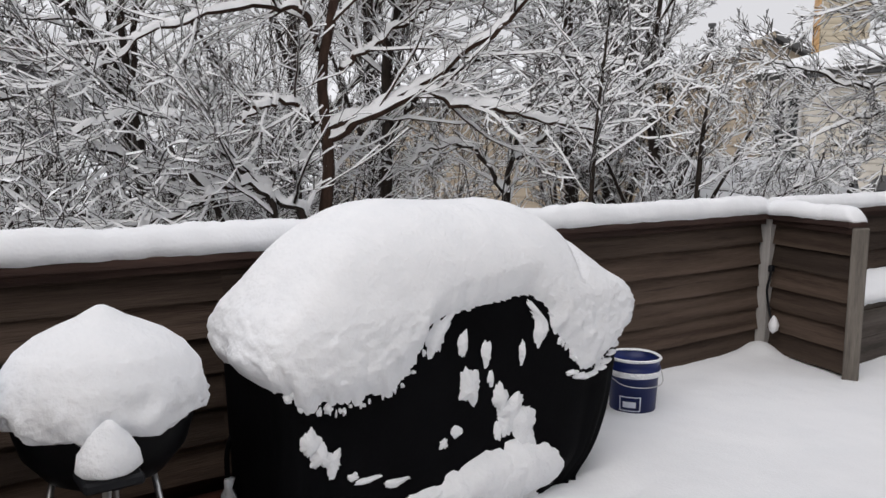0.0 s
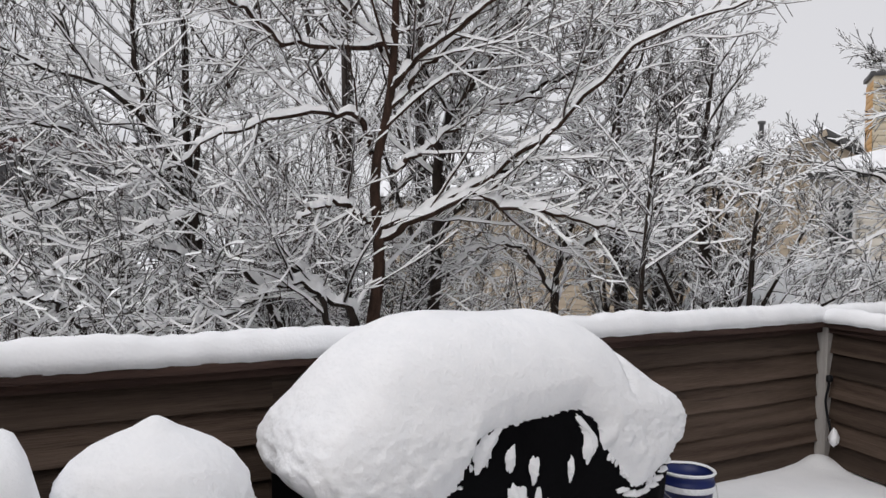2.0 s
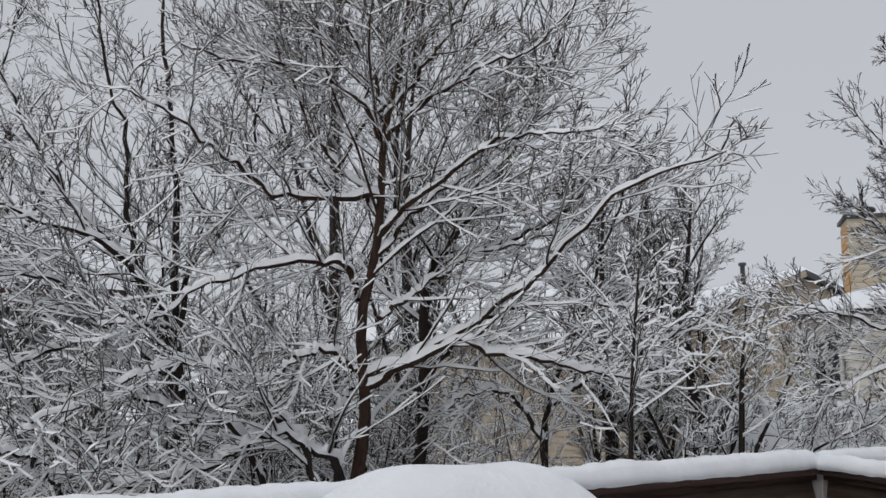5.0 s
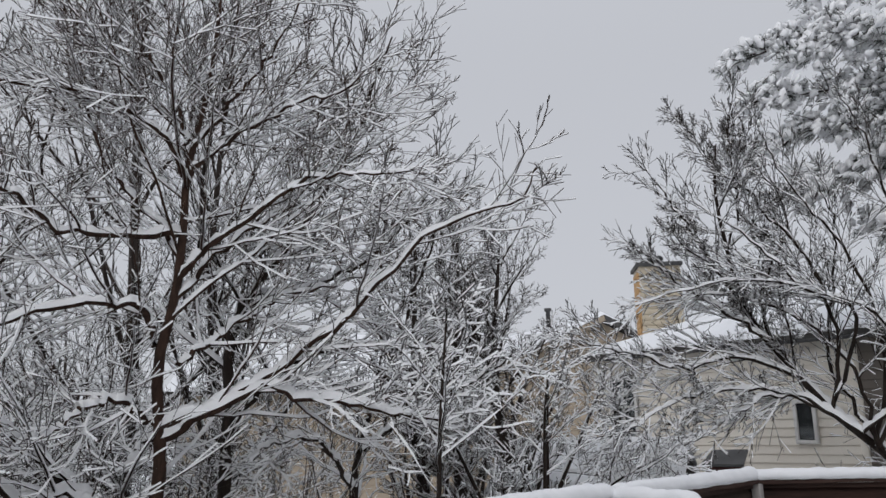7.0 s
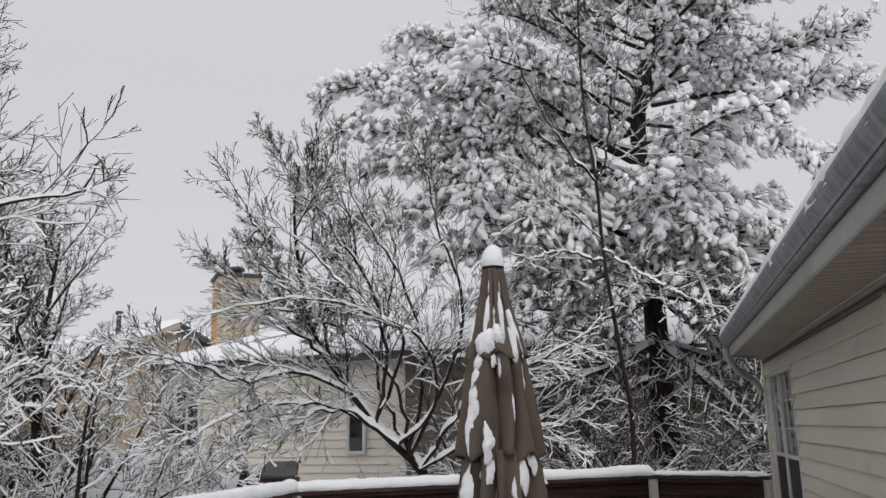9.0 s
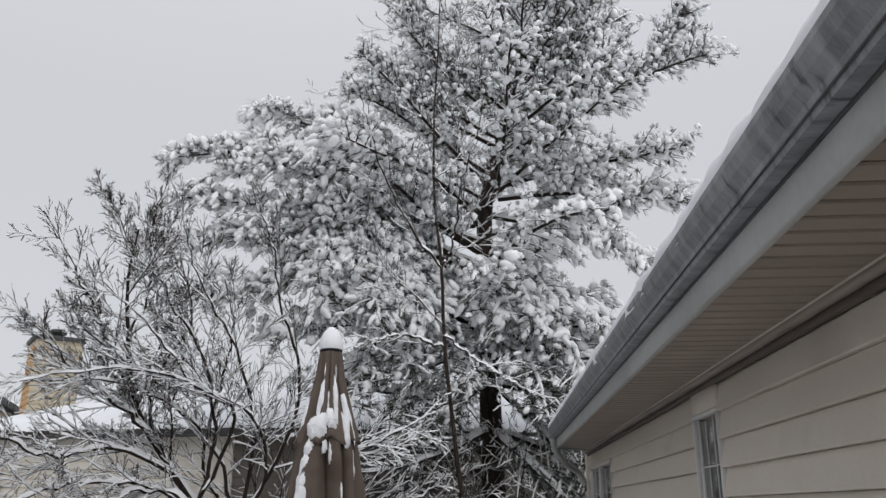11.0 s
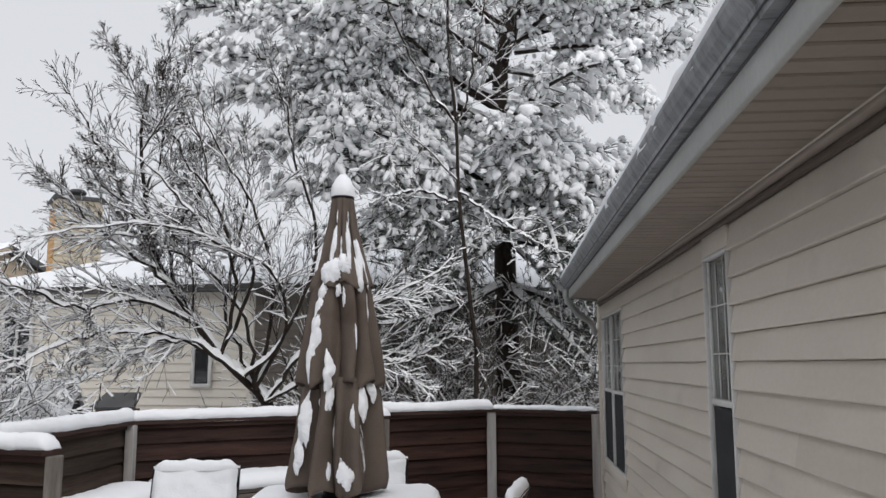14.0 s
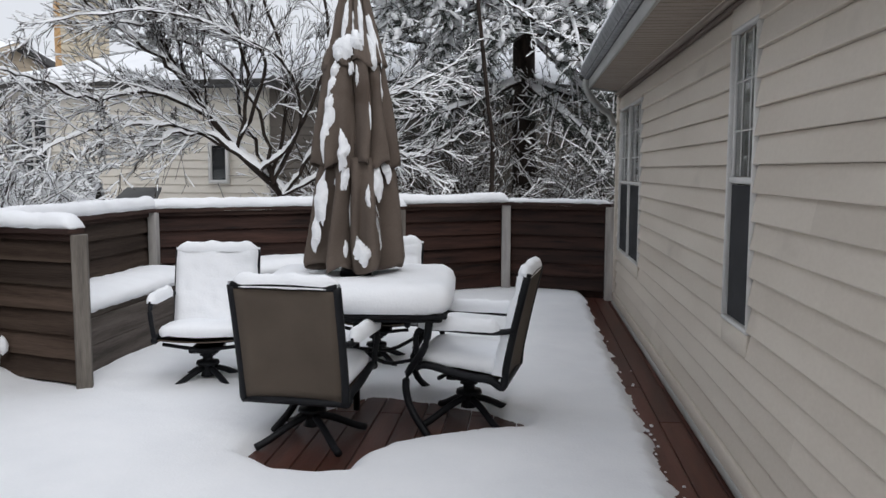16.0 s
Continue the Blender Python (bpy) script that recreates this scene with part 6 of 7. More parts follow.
def many_stemmed_tree():
    w = Wood(21)
    s = dict(SPREADING)
    grow(w, s, [(-8.26, 2.68, -0.44), (-8.18, 2.61, 0.32), (-8.10, 2.53, 1.17), (-8.03, 2.41, 2.13), (-8.00, 2.10, 2.54), (-7.95, 1.87, 2.78), (-7.91, 1.52, 2.94), (-7.87, 1.06, 3.01), (-7.80, 0.61, 3.25)], 0.06, 0.008, 17, 1.1)
    grow(w, s, [(-8.26, 2.71, -0.44), (-8.32, 2.65, 1.16), (-8.40, 2.57, 2.16), (-8.46, 2.53, 2.96), (-8.52, 2.50, 3.73), (-8.59, 2.42, 4.46), (-8.67, 2.33, 5.26), (-8.74, 2.25, 6.22), (-8.80, 2.20, 6.94)], 0.055, 0.008, 18, 0.8)
    grow(w, s, [(-8.31, 2.52, 1.93), (-8.30, 2.34, 2.25), (-8.29, 2.12, 2.68), (-8.26, 2.00, 3.32), (-8.22, 1.93, 3.97), (-8.20, 1.70, 4.60), (-8.17, 1.58, 5.23), (-8.12, 1.48, 5.86)], 0.04, 0.007, 16, 0.8)
    grow(w, s, [(-8.30, 2.57, 2.04), (-8.39, 2.68, 2.73), (-8.41, 3.01, 3.30), (-8.46, 3.23, 3.83), (-8.54, 3.38, 4.69), (-8.64, 3.45, 5.66)], 0.034, 0.007, 14, 0.9)
    grow(w, s, [(-8.33, 2.46, 2.20), (-8.50, 2.16, 2.65), (-8.71, 1.58, 3.35), (-8.86, 1.21, 3.89), (-8.99, 0.87, 4.67), (-9.11, 0.59, 5.34)], 0.036, 0.007, 15, 0.9)
    grow(w, s, [(-8.30, 2.54, 1.60), (-8.22, 2.07, 2.02), (-8.12, 1.47, 1.89), (-7.98, 0.98, 1.69), (-7.81, 0.58, 1.50)], 0.034, 0.01, 13, 1.6)
    grow(w, s, [(-8.30, 2.55, 1.93), (-8.24, 2.17, 2.24), (-8.21, 1.55, 2.47), (-8.13, 0.98, 2.57), (-8.01, 0.51, 2.56)], 0.03, 0.008, 13, 1.3)
    return finish_tree("deciduous_tree", w, BARK, "many-stemmed bare tree with ascending snowy limbs")


def fallen_limbs():
    w = Wood(22)
    s = dict(SPREADING, lift=(0.0, 0.01, 0.02, 0.04, 0.06))
    grow(w, s, [(-6.86, 3.75, 0.22), (-6.84, 3.61, 0.87), (-6.94, 3.21, 1.20), (-6.99, 2.86, 1.52), (-7.01, 2.55, 1.71), (-7.04, 2.18, 1.75), (-7.05, 1.79, 1.59)], 0.045, 0.012, 14, 2.2)
    grow(w, s, [(-6.86, 3.53, 0.44), (-6.85, 3.28, 1.11), (-6.89, 2.88, 1.16), (-6.87, 2.58, 0.99), (-6.87, 2.18, 0.87), (-6.85, 1.74, 0.84)], 0.035, 0.012, 12, 2.2)
    grow(w, s, [(-7.58, 3.40, 0.34), (-7.55, 2.92, 1.20), (-7.49, 2.48, 1.26), (-7.36, 2.19, 1.44), (-7.28, 1.67, 1.47), (-7.15, 1.20, 1.30)], 0.035, 0.01, 13, 2.0)
    grow(w, s, [(-7.55, 2.25, 0.25), (-7.42, 1.95, 0.85), (-7.30, 1.56, 1.15), (-7.16, 1.17, 1.26), (-6.99, 0.78, 1.20)], 0.03, 0.01, 12, 1.8)
    grow(w, s, [(-7.27, 3.83, 0.66), (-7.38, 3.84, 1.24), (-7.41, 4.00, 1.51), (-7.37, 4.29, 1.73)], 0.035, 0.015, 6, 2.2)
    grow(w, s, [(-7.40, 1.56, 0.08), (-7.19, 1.40, 0.82), (-7.00, 1.08, 1.10), (-6.80, 0.71, 1.06)], 0.03, 0.01, 10, 1.8)
    return finish_tree("leaning_tree", w, BARK, "low leaning stems bowed under thick snow")


def dark_tree():
    w = Wood(25)
    s = dict(SPREADING)
    grow(w, s, [(-7.86, 5.03, -0.65), (-7.78, 5.07, 0.77), (-7.74, 5.06, 1.74), (-7.68, 5.07, 2.67), (-7.54, 5.20, 3.07), (-7.36, 5.38, 3.41), (-7.18, 5.55, 3.78), (-6.88, 5.86, 4.52), (-6.64, 6.07, 5.20), (-6.44, 6.22, 5.94)], 0.08, 0.01, 18, 0.9)
    grow(w, s, [(-7.80, 5.13, 2.37), (-7.99, 4.97, 3.14), (-8.13, 4.89, 4.01), (-8.14, 5.03, 5.05), (-8.11, 5.23, 6.21), (-8.15, 5.32, 7.27)], 0.04, 0.008, 16, 0.8)
    grow(w, s, [(-7.72, 5.25, 3.04), (-7.27, 5.70, 3.12), (-6.80, 6.12, 3.41), (-6.36, 6.44, 3.87), (-6.03, 6.62, 4.44)], 0.036, 0.007, 15)
    grow(w, s, [(-7.81, 5.11, 1.62), (-7.33, 5.37, 2.23), (-6.77, 5.69, 2.40), (-6.17, 6.00, 2.43), (-5.53, 6.26, 2.30)], 0.036, 0.01, 14, 1.8)
    grow(w, s, [(-7.00, 6.19, -0.03), (-7.05, 6.20, 0.91), (-7.02, 6.29, 1.64), (-6.79, 6.60, 2.51), (-6.60, 6.85, 3.46), (-6.49, 7.01, 3.98)], 0.045, 0.008, 16)
    grow(w, s, [(-7.02, 6.17, 1.03), (-7.17, 5.78, 1.51), (-7.32, 5.37, 1.51), (-7.37, 5.05, 1.27)], 0.03, 0.01, 9, 2.0)
    grow(w, s, [(-6.96, 6.24, 1.40), (-6.49, 6.45, 1.76), (-5.93, 6.70, 2.00), (-5.43, 6.87, 2.32)], 0.03, 0.008, 12, 1.6)
    return finish_tree("deciduous_tree", w, BARK, "dark crooked bare tree with snow-loaded low limbs")


near_tree()
many_stemmed_tree()
fallen_limbs()
dark_tree()


def leaning_clump(seed, base, keys, label, count=10):
    """Stems that lean out from one foot, thick with snow."""
    w = Wood(seed)
    s = dict(SPREADING)
    s["snow"], s["count"] = (0.032, 0.026, 0.020, 0.013, 0.007), (16, 8, 6, 4)
    for k in keys:
        pts = [np.array(base)] + [np.array(base) + np.array(q) for q in k]
        trunk_from(w, pts, 0.055, 0.012, 20, s, count, 0.3)
    return finish_tree("leaning_tree", w, BARK, label)


leaning_clump(23, (-9.0, -1.8, -1.1), [[(0.1, -0.5, 1.8), (0.3, -1.6, 2.7), (0.5, -3.0, 3.2)], [(-0.1, 0.1, 2.6), (-0.2, 0.3, 4.8), (-0.3, 0.5, 6.8)]], "dense snow-laden tree beside the deck", 8)
leaning_clump(24, (-7.2, 9.3, -1.1), [[(0.5, -0.2, 1.3), (1.2, 0.2, 2.0), (2.0, 0.9, 2.5)], [(0.1, 0.4, 1.6), (0.3, 0.9, 2.6), (0.5, 1.3, 3.4)], [(-0.3, -0.5, 1.6), (-0.5, -1.0, 2.7)]], "low bushy tree loaded with snow", 7)

# thin saplings behind the rail
for n, (x, y, top, seed) in enumerate([(-4.76, 5.12, 2.55, 31), (-5.6, 7.6, 2.2, 32), (-6.6, 9.0, 2.6, 33)]):
    w = Wood(seed)
    s = dict(SPREADING, points=(10, 7, 5, 4), wobble=(0.03, 0.12, 0.16, 0.2), lift=(0, 0.05, 0.05, 0.05), snow=(0.008, 0.016, 0.014, 0.012), count=(11, 5, 4), start=(0.35, 0.2, 0.2), angle=((35, 65), (30, 60), (30, 60)), ratio=((0.25, 0.42), (0.35, 0.55), (0.35, 0.55)), thin=0.003)
    trunk_from(w, [(x - 0.12, y - 0.1, -1.1), (x - 0.03, y - 0.03, 0.8), (x, y, 1.7), (x + 0.05, y + 0.05, top)], 0.03, 0.008, 10, s, 11, 0.4)
    finish_tree("sapling", w, BARK, "thin bare sapling dusted with snow", 0.8, (7, 5, 3, 3))


# the tree between the deck and the pale house
def pale_house_tree():
    w = Wood(41)
    s = dict(SPREADING, snow=(0.024, 0.022, 0.016, 0.011, 0.006), lift=(0.0, 0.02, 0.025, 0.03, 0.04), wobble=(0.05, 0.08, 0.07, 0.07, 0.05), count=(16, 13, 7, 4), thin=0.0036, angle=((35, 60), (22, 50), (20, 45), (15, 40)), ratio=((0.2, 0.35), (0.22, 0.47), (0.45, 0.8), (0.4, 0.8)))
    trunk_from(w, [(-2.6, 12.6, -1.1)] + [(-3.14, 12.41, -0.44), (-3.36, 12.22, 0.60), (-3.48, 12.04, 1.09), (-3.75, 11.82, 1.42), (-4.00, 11.60, 1.72), (-4.25, 11.37, 2.13), (-4.55, 11.10, 2.65), (-4.72, 10.89, 3.12), (-4.78, 10.71, 3.84), (-4.80, 10.56, 4.56), (-4.69, 10.47, 5.22)], 0.10, 0.012, 24, s, 10, 0.5)
    grow(w, s, [(-4.47, 10.90, 2.63), (-4.99, 10.49, 3.14), (-5.40, 10.10, 3.58), (-5.64, 9.79, 3.94)], 0.03, 0.006, 13)
    grow(w, s, [(-4.68, 10.80, 3.10), (-5.04, 10.52, 3.88), (-5.33, 10.26, 4.56), (-5.59, 9.99, 5.08)], 0.028, 0.005, 13, 0.8)
    grow(w, s, [(-4.19, 11.23, 2.13), (-4.78, 10.76, 2.43), (-5.27, 10.29, 2.30), (-5.67, 9.83, 2.44), (-5.86, 9.47, 2.54), (-6.12, 9.04, 2.68)], 0.032, 0.006, 15, 1.2)
    grow(w, s, [(-3.68, 11.63, 1.42), (-4.28, 11.07, 1.93), (-4.95, 10.41, 1.99), (-5.35, 9.83, 1.83), (-5.56, 9.33, 1.57), (-5.73, 8.83, 1.34)], 0.034, 0.006, 15, 1.3)
    grow(w, s, [(-3.94, 11.43, 1.71), (-3.72, 11.36, 2.70), (-3.91, 11.14, 3.61), (-4.22, 10.87, 4.17), (-4.45, 10.62, 4.65), (-4.83, 10.29, 4.86)], 0.03, 0.006, 14, 0.9)
    grow(w, s, [(-3.94, 11.43, 1.71), (-3.48, 11.35, 2.86), (-3.91, 10.97, 3.19), (-4.38, 10.55, 3.87), (-4.91, 10.05, 4.42)], 0.03, 0.006, 15)
    grow(w, s, [(-3.44, 11.91, 1.09), (-2.75, 11.94, 1.95), (-2.11, 11.93, 2.43), (-1.61, 11.85, 2.57), (-0.97, 11.78, 2.88)], 0.034, 0.007, 13, 1.3)
    grow(w, s, [(-3.56, 11.77, 1.25), (-3.33, 11.69, 2.26), (-3.39, 11.53, 3.27), (-3.73, 11.27, 4.10), (-4.06, 11.00, 4.75), (-4.23, 10.78, 5.39)], 0.032, 0.006, 14, 0.9)
    grow(w, s, [(-3.56, 11.77, 1.25), (-2.91, 11.89, 2.59), (-2.76, 11.87, 3.56), (-3.08, 11.73, 4.52), (-3.23, 11.62, 5.41), (-3.46, 11.49, 6.04)], 0.032, 0.006, 14, 0.9)
    grow(w, s, [(-4.19, 11.23, 2.13), (-4.54, 11.03, 2.91), (-4.35, 11.06, 3.60), (-4.08, 11.11, 4.23), (-4.36, 10.94, 4.98)], 0.028, 0.006, 13, 0.9)
    grow(w, s, [(-4.71, 10.57, 3.81), (-4.53, 10.65, 4.51), (-4.59, 10.63, 5.19), (-4.52, 10.66, 5.83)], 0.018, 0.005, 11, 0.6)
    grow(w, s, [(-3.68, 11.63, 1.42), (-3.12, 11.55, 1.94), (-3.22, 11.27, 2.84), (-4.18, 10.67, 3.30), (-4.98, 10.03, 3.28), (-5.49, 9.47, 3.06)], 0.03, 0.006, 14, 1.2)
    grow(w, s, [(-3.44, 11.91, 1.09), (-2.28, 12.06, 1.64), (-1.48, 12.06, 1.64), (-0.91, 11.98, 1.95)], 0.03, 0.007, 12, 1.2)
    grow(w, s, [(-3.56, 11.77, 1.25), (-3.67, 11.50, 2.25), (-4.17, 11.08, 2.91), (-4.80, 10.56, 3.22), (-5.38, 9.99, 3.14)], 0.03, 0.006, 13, 1.2)
    grow(w, s, [(-3.44, 11.91, 1.09), (-3.96, 11.64, 2.26), (-3.81, 11.58, 3.20), (-3.66, 11.53, 4.08), (-3.79, 11.38, 4.77)], 0.03, 0.006, 13)
    grow(w, s, [(-3.94, 11.43, 1.71), (-4.44, 10.91, 1.93), (-4.85, 10.39, 1.64), (-5.25, 9.84, 1.37)], 0.028, 0.006, 11, 1.3)
    finish_tree("deciduous_tree", w, BARK, "leaning bare tree with fine snow-lined twigs")


pale_house_tree()


def slim_tree():
    w = Wood(43)
    s = dict(SPREADING, snow=(0.010, 0.016, 0.012, 0.008, 0.005), count=(10, 7, 5, 3), angle=((35, 62), (28, 58), (28, 58), (22, 50)), ratio=((0.2, 0.34), (0.38, 0.6), (0.4, 0.6), (0.35, 0.6)))
    trunk_from(w, [(-0.85, 12.4, -1.1)] + [(-0.51, 12.41, 1.33), (-0.59, 12.41, 2.45), (-0.75, 12.40, 3.97), (-0.79, 12.40, 5.18), (-0.90, 12.39, 6.29), (-0.91, 12.39, 7.77), (-0.85, 12.39, 8.82), (-0.81, 12.40, 10.05)], 0.04, 0.008, 18, s, 10, 0.4)
    grow(w, s, [(-0.79, 12.40, 5.18), (-1.21, 12.31, 5.71), (-1.57, 12.22, 6.42), (-1.89, 12.12, 7.26), (-2.04, 12.05, 7.92)], 0.022, 0.006, 8, 0.8)
    grow(w, s, [(-0.79, 12.40, 5.18), (-0.60, 12.36, 5.62), (-0.51, 12.31, 6.44), (-0.24, 12.27, 7.20), (-0.05, 12.22, 8.18)], 0.02, 0.006, 8, 0.8)
    grow(w, s, [(-0.76, 12.40, 4.14), (-0.10, 12.22, 3.61), (0.29, 12.02, 3.34)], 0.02, 0.007, 8, 1.4)
    grow(w, s, [(-0.76, 12.40, 3.97), (-1.40, 12.09, 4.08), (-1.99, 11.75, 3.85)], 0.02, 0.007, 9, 1.4)
    finish_tree("deciduous_tree", w, BARK, "slim bare tree in front of the pine")


slim_tree()


# ---- the pine ----
def pine():
    rng = np.random.default_rng(51)
    w = Wood(52)
    keys = [(-0.10, 15.1, -1.1)] + [(-0.05, 15.12, 1.25), (-0.09, 15.12, 2.62), (-0.11, 15.12, 5.11), (-0.15, 15.12, 6.53), (-0.09, 15.12, 7.33), (0.15, 15.12, 8.40), (0.50, 15.11, 9.25), (0.93, 15.09, 10.66), (1.15, 15.08, 12.00)]
    tp = curve_pts(keys, 30)
    w.add(0, tp, np.linspace(0.25, 0.03, 30), 0.0)
    tufts = []

    def bough(p, d, L, r, droop, dens=1.0):
        n = 12
        pts, dirs = [np.array(p, float)], []
        d = np.array(d, float) / np.linalg.norm(d)
        for k in range(n - 1):
            d = d + rng.normal(0, 0.06, 3) + np.array([0, 0, droop * (1.5 - 3 * k / n)])
            d /= np.linalg.norm(d)
            dirs.append(d)
            pts.append(pts[-1] + d * L / (n - 1))
        dirs.append(d)
        pts = np.array(pts)
        clothe(pts, np.array(dirs), L, r, dens)

    def spray(keys, r, dens=2.2):
        """A bough led through a few points, dense with shoots."""
        pts = curve_pts(keys, 12)
        dirs = np.gradient(pts, axis=0)
        L = float(np.sum(np.linalg.norm(np.diff(pts, axis=0), axis=1)))
        clothe(pts, dirs / np.linalg.norm(dirs, axis=1, keepdims=True), L, r, dens)

    def clothe(pts, dirs, L, r, dens):
        n = len(pts)
        w.add(1, pts, np.linspace(r, 0.012, n), 0.03)
        m = int(L * 8.5 * dens)
        low = pts[0][2] < 7.5
        for k in range(m):
            f = 0.16 + 0.84 * (k + rng.random()) / m
            u = f * (n - 1)
            i = min(int(u), n - 2)
            q = pts[i] + (pts[i + 1] - pts[i]) * (u - i)
            side = np.cross(dirs[i], (0, 0, 1))
            side /= np.linalg.norm(side) + 1e-6
            e = dirs[i] * rng.uniform(0.3, 0.9) + side * rng.choice([-1, 1]) * rng.uniform(0.3, 1.0) + np.array([0, 0, rng.uniform(-0.3, 0.8)])
            e /= np.linalg.norm(e)
            sl = rng.uniform(0.4, 1.05) * (1.15 - 0.55 * f) * min(1.0, L / 3)
            sag = 0.25 * sl if low else 0.0
            line = lambda g: q + e * sl * g + np.array([0, 0, -sag * g * g])
            w.add(3, np.array([line(g) for g in np.linspace(0, 1, 5)]), np.linspace(0.012, 0.005, 5), 0.010)
            for g in np.arange(0.25, 1.01, 0.155 / max(sl, 0.3)):
                tufts.append((line(g) + rng.normal(0, 0.06, 3), e, rng.uniform(0.75, 1.3) * (1.15 if low else 0.9)))
        tufts.append((pts[-1], dirs[-1], 1.2))

    az = 0.6
    for z in np.concatenate([np.arange(2.6, 8.6, 0.15), np.arange(8.6, 11.7, 0.085)]):
        i = np.argmin(np.abs(tp[:, 2] - z))
        az += 2.4 + rng.normal(0, 0.35)
        h = max(0.0, (z - 3.5) / 8.2)
        L = (4.5 - 2.6 * h ** 1.5) * rng.uniform(0.7, 1.08)
        el = -0.05 + 0.8 * h + 0.5 * h ** 4 + rng.normal(0, 0.2)
        dx, dy = math.cos(az), math.sin(az)
        bough(tp[i], (dx, dy, el), max(L, 0.8), 0.07 * (1 - 0.65 * h), -0.03 if h < 0.35 else 0.02, 1.25 if dy < 0.5 else 0.7)
    spray([(-0.15, 15.12, 6.42), (-1.67, 14.73, 6.98), (-3.09, 14.18, 7.46), (-4.29, 13.54, 7.70), (-5.32, 12.83, 7.35)], 0.08)
    spray([(-0.09, 15.12, 6.98), (-1.27, 14.87, 7.72), (-2.54, 14.50, 8.28), (-3.55, 14.07, 8.57), (-4.15, 13.69, 8.62)], 0.07)
    spray([(-0.15, 15.12, 5.98), (-1.45, 14.70, 6.41), (-2.63, 14.18, 6.68), (-3.71, 13.56, 6.68), (-5.08, 12.71, 6.58)], 0.07)
    spray([(-0.15, 15.12, 6.20), (-1.45, 14.65, 6.94), (-2.65, 14.07, 7.52), (-3.54, 13.45, 7.48), (-4.47, 12.74, 6.98)], 0.06)
    spray([(-0.12, 15.12, 5.76), (-1.43, 14.50, 6.56), (-2.17, 13.85, 6.66), (-2.04, 13.31, 5.46), (-1.76, 12.80, 4.49)], 0.07)
    spray([(-0.12, 15.12, 5.76), (-1.22, 14.52, 6.35), (-1.76, 13.91, 6.15), (-1.49, 13.39, 5.29), (-0.97, 12.89, 4.51)], 0.06)
    spray([(-0.14, 15.12, 5.76), (-1.64, 14.53, 6.35), (-2.77, 13.84, 6.66), (-2.90, 13.30, 5.67), (-2.66, 12.84, 4.69)], 0.06)
    spray([(-0.15, 15.12, 5.54), (-1.64, 14.73, 5.77), (-3.01, 14.20, 6.15), (-4.26, 13.55, 6.16), (-5.23, 12.87, 5.75)], 0.06)
    spray([(-0.11, 15.12, 5.11), (0.30, 14.45, 5.46), (0.66, 13.77, 5.08), (0.82, 13.10, 4.27)], 0.06)
    spray([(-0.11, 15.12, 5.22), (0.10, 14.46, 5.57), (-0.00, 13.79, 5.19), (0.08, 13.12, 4.46)], 0.05)
    spray([(-0.11, 15.12, 4.69), (0.66, 14.31, 4.42), (1.24, 13.46, 3.98), (1.46, 12.63, 3.34)], 0.06)
    spray([(-0.11, 15.12, 4.59), (0.18, 14.26, 4.37), (0.60, 13.38, 3.79), (0.74, 12.50, 2.92)], 0.06)
    spray([(-0.11, 15.12, 4.59), (-0.21, 14.39, 4.35), (-0.43, 13.65, 3.84), (-0.45, 12.92, 3.21)], 0.05)
    spray([(-0.11, 15.12, 4.90), (0.87, 14.43, 4.74), (1.64, 13.69, 4.48), (2.06, 12.95, 4.15)], 0.06)
    spray([(0.14, 15.12, 8.16), (1.35, 14.81, 8.71), (2.41, 14.41, 9.21), (3.30, 13.97, 9.42), (3.86, 13.56, 9.40)], 0.06)
    spray([(0.14, 15.12, 8.16), (1.36, 14.86, 8.74), (2.64, 14.47, 9.36), (3.26, 14.13, 9.88), (3.67, 13.82, 10.47)], 0.05)
    spray([(0.03, 15.12, 7.56), (1.30, 14.73, 7.73), (2.39, 14.25, 7.73), (3.39, 13.69, 7.68)], 0.06)
    spray([(0.38, 15.12, 9.01), (1.18, 14.94, 9.91), (1.76, 14.75, 10.68), (2.17, 14.55, 11.33)], 0.05)
    spray([(0.26, 15.12, 8.76), (-0.63, 14.98, 9.71), (-1.31, 14.80, 10.67), (-1.83, 14.61, 11.56)], 0.05)
    spray([(0.15, 15.12, 8.40), (-0.85, 14.90, 8.92), (-1.72, 14.62, 9.54), (-2.26, 14.34, 9.90)], 0.05)
    spray([(0.03, 15.12, 7.80), (-0.95, 14.83, 8.40), (-1.91, 14.46, 8.97), (-2.57, 14.09, 9.15)], 0.05)
    spray([(-0.16, 15.12, 5.11), (-1.61, 14.50, 5.29), (-2.48, 13.83, 4.93), (-3.40, 13.08, 4.29)], 0.05)
    spray([(-0.16, 15.12, 4.69), (-1.38, 14.39, 4.65), (-2.04, 13.64, 4.03), (-2.24, 12.93, 3.13)], 0.05)
    spray([(-0.17, 15.12, 4.49), (-1.18, 14.48, 3.98), (-1.58, 13.83, 3.24), (-1.66, 13.22, 2.50)], 0.05)
    spray([(-0.13, 15.12, 5.54), (-2.22, 14.48, 5.60), (-3.65, 13.70, 5.39), (-4.52, 12.93, 5.00)], 0.05)
    spray([(-0.12, 15.12, 4.28), (0.65, 14.57, 3.60), (1.24, 14.00, 2.99), (1.50, 13.43, 2.43)], 0.05)
    spray([(-0.12, 15.12, 3.88), (0.64, 14.64, 3.05), (1.22, 14.13, 2.38), (1.50, 13.64, 1.87)], 0.05)
